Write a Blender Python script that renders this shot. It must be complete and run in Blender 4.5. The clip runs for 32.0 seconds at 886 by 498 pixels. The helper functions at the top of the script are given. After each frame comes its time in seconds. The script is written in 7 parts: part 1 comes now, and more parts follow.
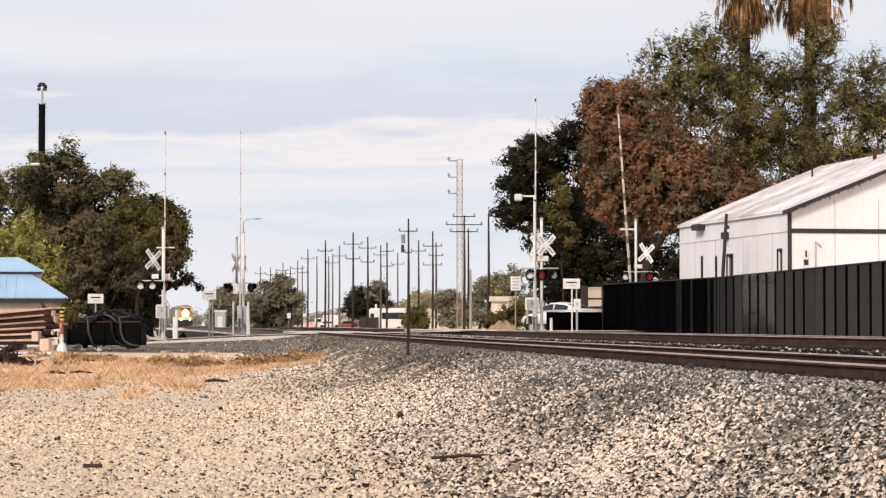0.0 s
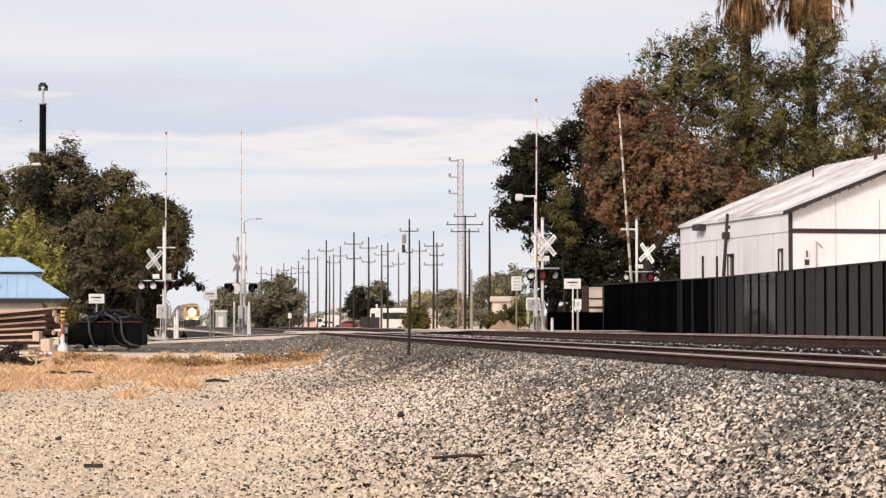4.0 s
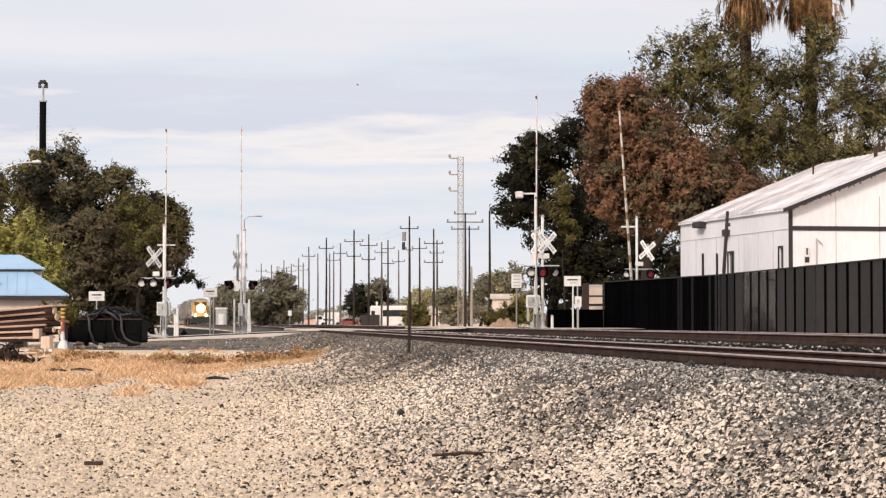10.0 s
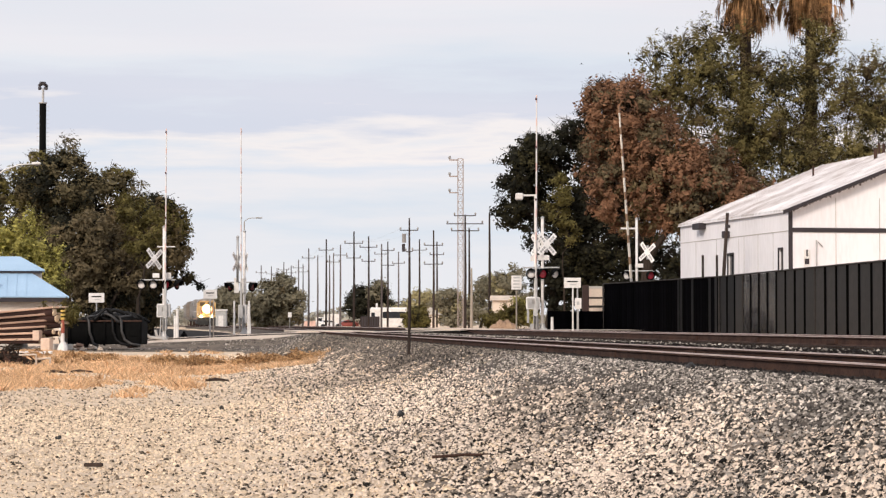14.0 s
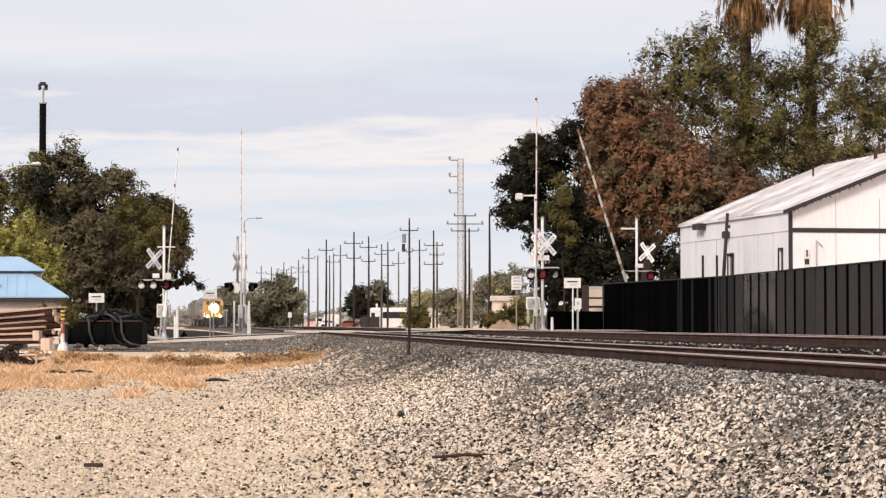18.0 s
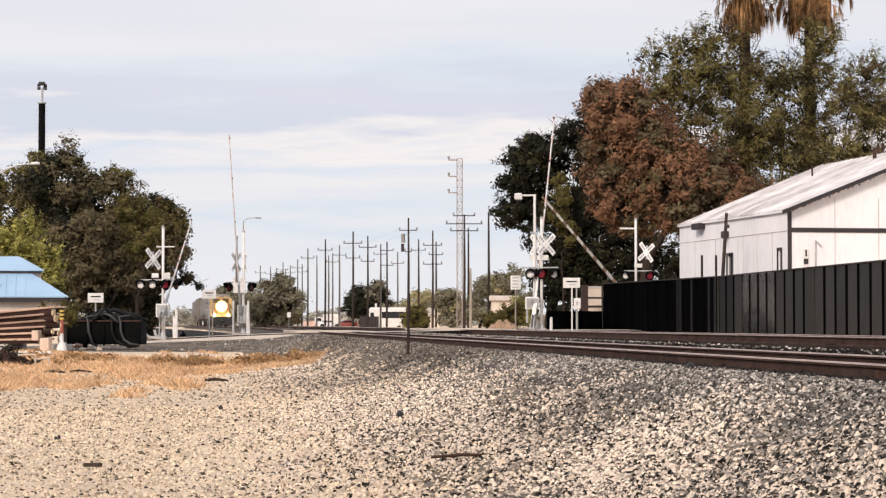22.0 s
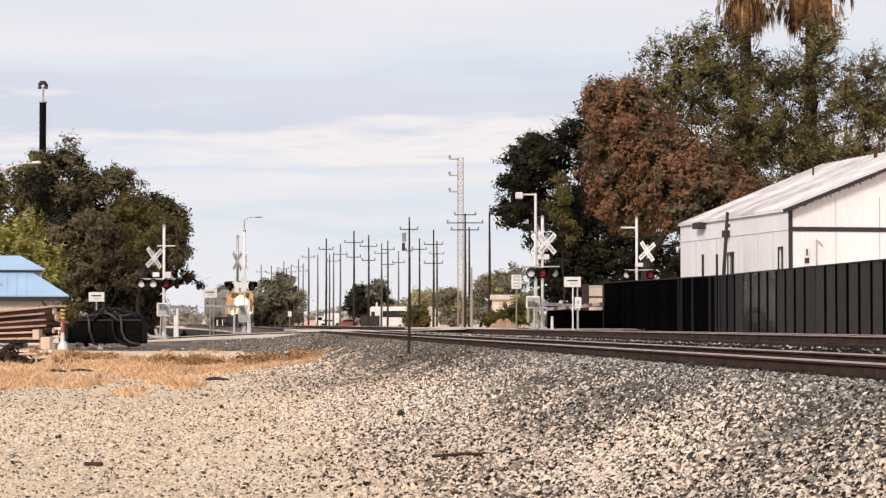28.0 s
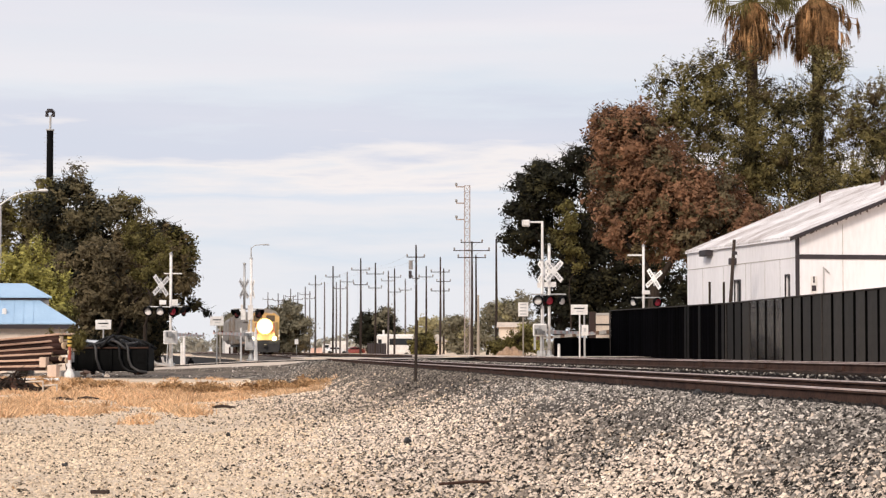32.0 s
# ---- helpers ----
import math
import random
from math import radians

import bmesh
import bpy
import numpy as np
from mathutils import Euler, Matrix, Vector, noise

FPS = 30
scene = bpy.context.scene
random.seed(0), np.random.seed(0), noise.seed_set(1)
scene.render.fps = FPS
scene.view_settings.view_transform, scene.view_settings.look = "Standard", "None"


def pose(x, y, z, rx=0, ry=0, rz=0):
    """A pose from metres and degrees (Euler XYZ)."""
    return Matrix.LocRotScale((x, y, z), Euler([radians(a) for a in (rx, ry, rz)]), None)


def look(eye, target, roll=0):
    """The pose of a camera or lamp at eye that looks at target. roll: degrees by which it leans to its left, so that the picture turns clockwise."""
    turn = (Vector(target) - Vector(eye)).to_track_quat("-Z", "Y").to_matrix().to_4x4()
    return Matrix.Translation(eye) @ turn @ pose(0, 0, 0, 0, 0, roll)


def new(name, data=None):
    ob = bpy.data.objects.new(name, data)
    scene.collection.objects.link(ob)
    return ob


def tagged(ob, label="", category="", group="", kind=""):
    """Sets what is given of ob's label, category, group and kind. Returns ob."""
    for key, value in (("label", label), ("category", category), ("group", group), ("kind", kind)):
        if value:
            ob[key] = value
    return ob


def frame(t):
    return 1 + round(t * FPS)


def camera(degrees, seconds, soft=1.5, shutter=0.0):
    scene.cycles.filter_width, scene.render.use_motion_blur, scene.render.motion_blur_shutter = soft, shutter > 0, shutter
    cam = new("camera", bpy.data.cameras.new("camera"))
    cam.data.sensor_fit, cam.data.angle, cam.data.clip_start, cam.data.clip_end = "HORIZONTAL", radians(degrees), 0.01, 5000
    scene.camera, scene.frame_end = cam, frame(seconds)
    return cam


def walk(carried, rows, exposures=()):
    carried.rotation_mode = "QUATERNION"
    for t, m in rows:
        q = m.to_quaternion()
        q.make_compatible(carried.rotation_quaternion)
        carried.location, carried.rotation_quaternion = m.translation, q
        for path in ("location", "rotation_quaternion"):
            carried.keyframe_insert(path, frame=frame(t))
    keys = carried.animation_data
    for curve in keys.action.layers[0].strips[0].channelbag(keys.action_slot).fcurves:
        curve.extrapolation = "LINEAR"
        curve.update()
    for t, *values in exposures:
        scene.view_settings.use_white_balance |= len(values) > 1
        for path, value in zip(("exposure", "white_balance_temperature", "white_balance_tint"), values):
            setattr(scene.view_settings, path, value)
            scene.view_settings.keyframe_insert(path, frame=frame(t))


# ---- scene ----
cam = camera(22.18, 32.0, soft=1.3)
walk(cam, [
    (0, pose(0, 0, 0.33, 91.926, 0, -0.022)),
    (0.5, pose(0, 0, 0.33, 91.926, 0, -0.020)),
    (1, pose(0, 0, 0.33, 91.907, 0, 0.000)),
    (1.5, pose(0, 0, 0.33, 91.902, 0, 0.000)),
    (2, pose(0, 0, 0.33, 91.885, 0, 0.000)),
    (2.5, pose(0, 0, 0.33, 91.889, 0, 0.004)),
    (3, pose(0, 0, 0.33, 91.904, 0, 0.000)),
    (3.5, pose(0, 0, 0.33, 91.926, 0, 0.000)),
    (5.5, pose(0, 0, 0.33, 91.926, 0, 0.000)),
    (6, pose(0, 0, 0.33, 91.946, 0, -0.013)),
    (6.5, pose(0, 0, 0.33, 91.926, 0, 0.000)),
    (7, pose(0, 0, 0.33, 91.935, 0, 0.000)),
    (7.5, pose(0, 0, 0.33, 91.926, 0, 0.000)),
    (8, pose(0, 0, 0.33, 91.926, 0, 0.000)),
    (8.5, pose(0, 0, 0.33, 91.926, 0, 0.000)),
    (9, pose(0, 0, 0.33, 91.882, 0, 0.000)),
    (9.5, pose(0, 0, 0.33, 91.882, 0, 0.002)),
    (10, pose(0, 0, 0.33, 91.861, 0, 0.002)),
    (10.5, pose(0, 0, 0.33, 91.882, 0, 0.000)),
    (11, pose(0, 0, 0.33, 91.887, 0, 0.002)),
    (11.5, pose(0, 0, 0.33, 91.904, 0, 0.000)),
    (12, pose(0, 0, 0.33, 91.904, 0, 0.000)),
    (12.5, pose(0, 0, 0.33, 91.926, 0, 0.000)),
    (13, pose(0, 0, 0.33, 91.904, 0, 0.000)),
    (13.5, pose(0, 0, 0.33, 91.904, 0, 0.000)),
    (14, pose(0, 0, 0.33, 91.904, 0, 0.000)),
    (14.5, pose(0, 0, 0.33, 91.904, 0, 0.000)),
    (16.5, pose(0, 0, 0.33, 91.904, 0, 0.000)),
    (17, pose(0, 0, 0.33, 91.911, 0, 0.000)),
    (17.5, pose(0, 0, 0.33, 91.904, 0, 0.000)),
    (18, pose(0, 0, 0.33, 91.909, 0, 0.000)),
    (18.5, pose(0, 0, 0.33, 91.926, 0, -0.020)),
    (19, pose(0, 0, 0.33, 91.926, 0, -0.022)),
    (19.5, pose(0, 0, 0.33, 91.926, 0, 0.000)),
    (20, pose(0, 0, 0.33, 91.926, 0, -0.002)),
    (20.5, pose(0, 0, 0.33, 91.926, 0, -0.022)),
    (21, pose(0, 0, 0.33, 91.926, 0, -0.022)),
    (21.5, pose(0, 0, 0.33, 91.924, 0, -0.022)),
    (22, pose(0, 0, 0.33, 91.904, 0, -0.022)),
    (22.5, pose(0, 0, 0.33, 91.926, 0, -0.022)),
    (23, pose(0, 0, 0.33, 91.924, 0, -0.022)),
    (23.5, pose(0, 0, 0.33, 91.922, 0, -0.022)),
    (24, pose(0, 0, 0.33, 91.904, 0, -0.002)),
    (24.5, pose(0, 0, 0.33, 91.904, 0, -0.020)),
    (25, pose(0, 0, 0.33, 91.909, 0, -0.009)),
    (25.5, pose(0, 0, 0.33, 91.909, 0, -0.020)),
    (27.5, pose(0, 0, 0.33, 91.882, 0, 0.000)),
    (28, pose(0, 0, 0.33, 91.882, 0, 0.000)),
    (28.5, pose(0, 0, 0.33, 91.885, 0, 0.000)),
    (29, pose(0, 0, 0.33, 91.885, 0, 0.000)),
    (29.5, pose(0, 0, 0.33, 91.902, 0, 0.000)),
    (30, pose(0, 0, 0.33, 91.904, 0, 0.000)),
    (30.5, pose(0, 0, 0.33, 91.977, 0, 0.024)),
    (31, pose(0, 0, 0.33, 92.145, 0, 0.000)),
    (31.5, pose(0, 0, 0.33, 92.386, 0, 0.112)),
    (32, pose(0, 0, 0.33, 92.583, 0, 0.171)),
])

# ---- world, sun ----
SUN_ELEVATION, SUN_AZIMUTH = 32, 208     # azimuth from north (+y), clockwise
world = bpy.data.worlds.new("world")
scene.world = world
world.use_nodes = True
wn, wl = world.node_tree.nodes, world.node_tree.links
wn.clear()
w_out = wn.new("ShaderNodeOutputWorld")
w_bg = wn.new("ShaderNodeBackground")
w_bg.inputs["Strength"].default_value = 0.1
w_sky = wn.new("ShaderNodeTexSky")
w_sky.sky_type = "NISHITA"
w_sky.sun_disc = False
w_sky.sun_elevation = radians(SUN_ELEVATION)
w_sky.sun_rotation = radians(SUN_AZIMUTH)
w_sky.dust_density = 2.0
w_co = wn.new("ShaderNodeTexCoord")
w_map = wn.new("ShaderNodeMapping")
w_map.inputs["Scale"].default_value = (3.2, 3.2, 44.0)
w_map.inputs["Location"].default_value = (0.3, 0.0, 0.9)
w_noise = wn.new("ShaderNodeTexNoise")
w_noise.inputs["Scale"].default_value = 1.0
w_noise.inputs["Detail"].default_value = 6.0
w_noise.inputs["Roughness"].default_value = 0.5
w_ramp = wn.new("ShaderNodeValToRGB")
w_ramp.color_ramp.elements[0].position = 0.36
w_ramp.color_ramp.elements[0].color = (6.7, 7.45, 8.7, 1)
w_ramp.color_ramp.elements[1].position = 0.66
w_ramp.color_ramp.elements[1].color = (10.3, 9.6, 9.75, 1)
_e = w_ramp.color_ramp.elements.new(0.5)
_e.color = (7.7, 7.95, 8.9, 1)
w_mix = wn.new("ShaderNodeMix")
w_mix.data_type = "RGBA"
w_mix.inputs["Factor"].default_value = 0.88
wl.new(w_co.outputs["Generated"], w_map.inputs["Vector"])
wl.new(w_map.outputs["Vector"], w_noise.inputs["Vector"])
wl.new(w_noise.outputs["Fac"], w_ramp.inputs["Fac"])
wl.new(w_sky.outputs["Color"], w_mix.inputs["A"])
wl.new(w_ramp.outputs["Color"], w_mix.inputs["B"])
w_xyz = wn.new("ShaderNodeSeparateXYZ")
w_low = wn.new("ShaderNodeMapRange")
w_low.interpolation_type = "SMOOTHSTEP"
w_low.inputs["From Min"].default_value = 0.0
w_low.inputs["From Max"].default_value = 0.09
w_low.inputs["To Min"].default_value = 0.85
w_low.inputs["To Max"].default_value = 0.0
w_haze = wn.new("ShaderNodeMix")
w_haze.data_type = "RGBA"
w_haze.inputs["B"].default_value = (8.55, 8.45, 8.7, 1)
wl.new(w_co.outputs["Generated"], w_xyz.inputs["Vector"])
wl.new(w_xyz.outputs["Z"], w_low.inputs["Value"])
wl.new(w_low.outputs["Result"], w_haze.inputs["Factor"])
wl.new(w_mix.outputs["Result"], w_haze.inputs["A"])
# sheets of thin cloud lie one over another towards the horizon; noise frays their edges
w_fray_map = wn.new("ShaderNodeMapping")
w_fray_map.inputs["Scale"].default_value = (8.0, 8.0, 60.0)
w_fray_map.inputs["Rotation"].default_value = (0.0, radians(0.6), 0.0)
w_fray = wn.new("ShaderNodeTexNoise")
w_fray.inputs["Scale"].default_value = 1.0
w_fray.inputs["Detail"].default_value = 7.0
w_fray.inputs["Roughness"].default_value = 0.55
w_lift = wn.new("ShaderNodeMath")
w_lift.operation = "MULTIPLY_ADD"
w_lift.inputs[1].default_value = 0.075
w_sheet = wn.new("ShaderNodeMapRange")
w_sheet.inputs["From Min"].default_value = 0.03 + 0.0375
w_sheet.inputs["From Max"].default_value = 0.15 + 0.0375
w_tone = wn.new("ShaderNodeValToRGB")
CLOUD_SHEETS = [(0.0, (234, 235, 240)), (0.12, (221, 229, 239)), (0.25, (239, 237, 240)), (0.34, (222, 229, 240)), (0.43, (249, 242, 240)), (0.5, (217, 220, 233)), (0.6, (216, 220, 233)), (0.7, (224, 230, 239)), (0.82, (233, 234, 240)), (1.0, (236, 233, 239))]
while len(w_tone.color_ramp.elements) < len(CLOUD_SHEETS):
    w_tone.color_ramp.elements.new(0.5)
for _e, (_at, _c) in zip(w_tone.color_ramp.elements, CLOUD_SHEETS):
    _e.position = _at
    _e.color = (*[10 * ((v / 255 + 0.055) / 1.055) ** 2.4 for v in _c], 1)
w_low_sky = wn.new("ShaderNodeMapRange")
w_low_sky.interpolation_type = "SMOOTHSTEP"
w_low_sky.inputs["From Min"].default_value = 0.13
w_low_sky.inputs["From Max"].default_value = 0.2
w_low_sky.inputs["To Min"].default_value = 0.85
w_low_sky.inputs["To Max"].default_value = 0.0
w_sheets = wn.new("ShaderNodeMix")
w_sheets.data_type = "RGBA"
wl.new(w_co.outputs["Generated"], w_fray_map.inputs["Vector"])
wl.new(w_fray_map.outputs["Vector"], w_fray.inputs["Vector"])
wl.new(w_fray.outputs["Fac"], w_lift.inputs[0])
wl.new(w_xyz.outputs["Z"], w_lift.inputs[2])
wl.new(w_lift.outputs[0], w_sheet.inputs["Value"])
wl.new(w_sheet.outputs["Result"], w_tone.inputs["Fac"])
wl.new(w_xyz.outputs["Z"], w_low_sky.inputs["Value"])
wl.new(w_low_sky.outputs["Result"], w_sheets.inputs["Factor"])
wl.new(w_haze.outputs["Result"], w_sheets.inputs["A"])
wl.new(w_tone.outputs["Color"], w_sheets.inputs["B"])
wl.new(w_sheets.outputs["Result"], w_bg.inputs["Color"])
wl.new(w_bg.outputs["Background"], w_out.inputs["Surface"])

sun_data = bpy.data.lights.new("sun", "SUN")
sun_data.energy = 3.0
sun_data.angle = radians(14)
sun_data.color = (1.0, 0.88, 0.76)
sun = new("sun", sun_data)
_a, _h = radians(SUN_AZIMUTH), radians(SUN_ELEVATION)
sun.matrix_world = look((80 * math.sin(_a) * math.cos(_h), 80 * math.cos(_a) * math.cos(_h), 80 * math.sin(_h)), (0, 0, 0))

# ---- materials ----


def material(name, base, dark=None, rough=0.7, metal=0.0, scale=4.0, fine=40.0, bump=0.15, stretch=(1, 1, 1), spread=0.0, island=False, emit=0.0, translucent=0.0, spec=0.5):
    """A surface with variation at two scales, fine relief, and a shift from piece to piece."""
    m = bpy.data.materials.new(name)
    m.use_nodes = True
    n, l = m.node_tree.nodes, m.node_tree.links
    bsdf = n["Principled BSDF"]
    dark = dark or tuple(c * 0.6 for c in base)
    co = n.new("ShaderNodeTexCoord")
    mp = n.new("ShaderNodeMapping")
    mp.inputs["Scale"].default_value = stretch
    l.new(co.outputs["Object"], mp.inputs["Vector"])
    big = n.new("ShaderNodeTexNoise")
    big.inputs["Scale"].default_value = scale
    big.inputs["Detail"].default_value = 5
    small = n.new("ShaderNodeTexNoise")
    small.inputs["Scale"].default_value = fine
    small.inputs["Detail"].default_value = 3
    for t in (big, small):
        l.new(mp.outputs["Vector"], t.inputs["Vector"])
    both = n.new("ShaderNodeMath")
    both.operation = "MULTIPLY_ADD"
    both.inputs[1].default_value = 0.55
    half = n.new("ShaderNodeMath")
    half.operation = "MULTIPLY"
    half.inputs[1].default_value = 0.45
    l.new(small.outputs["Fac"], half.inputs[0])
    l.new(big.outputs["Fac"], both.inputs[0])
    l.new(half.outputs[0], both.inputs[2])
    ramp = n.new("ShaderNodeValToRGB")
    ramp.color_ramp.elements[0].position = 0.36
    ramp.color_ramp.elements[0].color = (*dark, 1)
    ramp.color_ramp.elements[1].position = 0.6
    ramp.color_ramp.elements[1].color = (*base, 1)
    l.new(both.outputs[0], ramp.inputs["Fac"])
    colour = ramp.outputs["Color"]
    if spread:
        if island:
            rnd = n.new("ShaderNodeNewGeometry").outputs["Random Per Island"]
        else:
            rnd = n.new("ShaderNodeObjectInfo").outputs["Random"]
        span = n.new("ShaderNodeMapRange")
        span.inputs["To Min"].default_value = 1 - spread
        span.inputs["To Max"].default_value = 1 + spread
        l.new(rnd, span.inputs["Value"])
        hsv = n.new("ShaderNodeHueSaturation")
        l.new(colour, hsv.inputs["Color"])
        l.new(span.outputs["Result"], hsv.inputs["Value"])
        colour = hsv.outputs["Color"]
    l.new(colour, bsdf.inputs["Base Color"])
    bsdf.inputs["Roughness"].default_value = rough
    bsdf.inputs["Metallic"].default_value = metal
    bsdf.inputs["Specular IOR Level"].default_value = spec
    if bump:
        bp = n.new("ShaderNodeBump")
        bp.inputs["Strength"].default_value = bump
        bp.inputs["Distance"].default_value = 0.02
        l.new(small.outputs["Fac"], bp.inputs["Height"])
        l.new(bp.outputs["Normal"], bsdf.inputs["Normal"])
    if emit:
        bsdf.inputs["Emission Color"].default_value = (*base, 1)
        bsdf.inputs["Emission Strength"].default_value = emit
    if translucent:
        bsdf.inputs["Transmission Weight"].default_value = 0.0
        tr = n.new("ShaderNodeBsdfTranslucent")
        l.new(colour, tr.inputs["Color"])
        mixs = n.new("ShaderNodeMixShader")
        mixs.inputs["Fac"].default_value = translucent
        l.new(bsdf.outputs["BSDF"], mixs.inputs[1])
        l.new(tr.outputs["BSDF"], mixs.inputs[2])
        l.new(mixs.outputs["Shader"], n["Material Output"].inputs["Surface"])
    return m


def stone_material(name, tones, tint, drifts=0.6, drifting=0.16):
    """Broken stone: each stone takes its own tone, from nearly black to pale, with a grain over it."""
    m = bpy.data.materials.new(name)
    m.use_nodes = True
    n, l = m.node_tree.nodes, m.node_tree.links
    bsdf = n["Principled BSDF"]
    bsdf.inputs["Roughness"].default_value = 0.92
    bsdf.inputs["Specular IOR Level"].default_value = 0.2
    geo = n.new("ShaderNodeNewGeometry")
    ramp = n.new("ShaderNodeValToRGB")
    while len(ramp.color_ramp.elements) < len(tones):
        ramp.color_ramp.elements.new(0.5)
    for e, (at, v) in zip(ramp.color_ramp.elements, tones):
        e.position = at
        e.color = (v * tint[0], v * tint[1], v * tint[2], 1)
    # darker and paler stones lie in loose drifts
    drift = n.new("ShaderNodeTexNoise")
    drift.inputs["Scale"].default_value = drifts
    drift.inputs["Detail"].default_value = 3
    lean = n.new("ShaderNodeMapRange")
    lean.inputs["From Min"].default_value = 0.3
    lean.inputs["From Max"].default_value = 0.7
    lean.inputs["To Min"].default_value = -drifting
    lean.inputs["To Max"].default_value = drifting
    lean.clamp = False
    tone = n.new("ShaderNodeMath")
    tone.operation = "ADD"
    tone.use_clamp = True
    l.new(drift.outputs["Fac"], lean.inputs["Value"])
    l.new(geo.outputs["Random Per Island"], tone.inputs[0])
    l.new(lean.outputs["Result"], tone.inputs[1])
    l.new(tone.outputs[0], ramp.inputs["Fac"])
    grain = n.new("ShaderNodeTexNoise")
    grain.inputs["Scale"].default_value = 70
    patch = n.new("ShaderNodeTexNoise")
    patch.inputs["Scale"].default_value = 0.9
    span = n.new("ShaderNodeMath")
    span.operation = "MULTIPLY"
    l.new(grain.outputs["Fac"], span.inputs[0])
    l.new(patch.outputs["Fac"], span.inputs[1])
    rng = n.new("ShaderNodeMapRange")
    rng.inputs["From Max"].default_value = 0.5
    rng.inputs["To Min"].default_value = 0.45
    rng.inputs["To Max"].default_value = 1.4
    l.new(span.outputs[0], rng.inputs["Value"])
    hsv = n.new("ShaderNodeHueSaturation")
    l.new(ramp.outputs["Color"], hsv.inputs["Color"])
    l.new(rng.outputs["Result"], hsv.inputs["Value"])
    l.new(hsv.outputs["Color"], bsdf.inputs["Base Color"])
    return m


GRAVEL = material("gravel", (0.74, 0.575, 0.415), (0.46, 0.35, 0.25), 0.95, scale=0.9, fine=24, bump=0.8)
GRAVEL_STONE = stone_material("gravel_stone", ((0.0, 0.06), (0.07, 0.2), (0.17, 0.5), (0.7, 0.86), (1.0, 1.0)), (1.0, 0.775, 0.55), 0.5, 0.13)
BALLAST = material("ballast", (0.13, 0.108, 0.09), (0.035, 0.029, 0.025), 0.95, scale=1.4, fine=22, bump=0.9, spec=0.1)
# oily ballast; the shade among ties and rails is put into its near-black colour
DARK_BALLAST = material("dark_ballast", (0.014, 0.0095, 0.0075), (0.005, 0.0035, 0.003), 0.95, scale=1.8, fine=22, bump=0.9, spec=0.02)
DARK_FILL = material("dark_fill", (0.19, 0.155, 0.125), (0.08, 0.065, 0.053), 0.95, scale=1.4, fine=22, bump=0.9, spec=0.1)
DARK_STONE = stone_material("dark_stone", ((0.0, 0.016), (0.26, 0.065), (0.52, 0.142), (0.83, 0.26), (1.0, 0.46)), (1.0, 0.83, 0.67))
MIXED_STONE = stone_material("mixed_stone", ((0.0, 0.008), (0.19, 0.05), (0.3, 0.46), (0.65, 0.84), (1.0, 1.0)), (1.0, 0.81, 0.645), 0.7, 0.08)
FOOT_STONE = stone_material("foot_stone", ((0.0, 0.01), (0.2, 0.06), (0.34, 0.4), (0.7, 0.72), (1.0, 0.98)), (1.0, 0.8, 0.625), 0.6, 0.1)
BALLAST_STONE = stone_material("ballast_stone", ((0.0, 0.014), (0.24, 0.06), (0.5, 0.19), (0.8, 0.36), (1.0, 0.8)), (1.0, 0.875, 0.75), 0.9, 0.14)
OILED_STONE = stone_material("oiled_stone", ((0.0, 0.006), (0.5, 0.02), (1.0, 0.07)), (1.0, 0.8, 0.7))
MIXED_BED = material("mixed_bed", (0.26, 0.21, 0.165), (0.07, 0.056, 0.046), 0.95, scale=1.6, fine=24, bump=0.9, spec=0.1)
ASPHALT = material("asphalt", (0.038, 0.034, 0.032), (0.021, 0.019, 0.018), 0.95, scale=0.6, fine=50, bump=0.3, spec=0.06)
ORANGE_DIRT = material("orange_dirt", (0.38, 0.25, 0.16), (0.2, 0.125, 0.08), 0.95, scale=2.5, fine=16, bump=0.5)
CONCRETE = material("concrete", (0.5, 0.46, 0.42), (0.34, 0.31, 0.28), 0.9, scale=1.2, fine=30, bump=0.2, spread=0.08)
RUST = material("rusty_steel", (0.08, 0.045, 0.034), (0.032, 0.019, 0.015), 0.85, 0.0, scale=3, fine=40, bump=0.25, spec=0.1)
# worn steel; the sky's grazing reflection is also put into its pale colour
RAIL_TOP = material("worn_rail_steel", (0.56, 0.41, 0.35), (0.36, 0.25, 0.21), 0.4, 0.2, scale=2, fine=30, bump=0.05)
TIE_WOOD = material("tie_wood", (0.05, 0.036, 0.03), (0.02, 0.016, 0.014), 0.9, scale=3, fine=30, bump=0.4, stretch=(1, 5, 1), spread=0.3, spec=0.1)
WHITE_PAINT = material("white_paint", (0.8, 0.77, 0.74), (0.58, 0.54, 0.51), 0.55, scale=2.5, fine=25, bump=0.06)
SIGN_WHITE = material("sign_white", (0.93, 0.91, 0.89), (0.82, 0.79, 0.76), 0.45, scale=3, fine=25, bump=0.03)
WALL_PAINT = material("wall_paint", (0.86, 0.83, 0.845), (0.75, 0.72, 0.73), 0.8, scale=0.5, fine=7, bump=0.04, stretch=(1, 1, 0.2))
ROOF_METAL = material("pale_roof_metal", (0.82, 0.79, 0.79), (0.4, 0.34, 0.32), 0.55, 0.0, scale=0.5, fine=5, bump=0.08, stretch=(0.25, 1, 0.25))
DRIP_STAIN = material("drip_stain", (0.2, 0.16, 0.15), (0.09, 0.07, 0.065), 0.85, scale=3, fine=20, bump=0.1, spec=0.2)
TRIM_DARK = material("dark_trim", (0.035, 0.025, 0.03), (0.02, 0.016, 0.018), 0.6, scale=3, fine=20, bump=0.05)
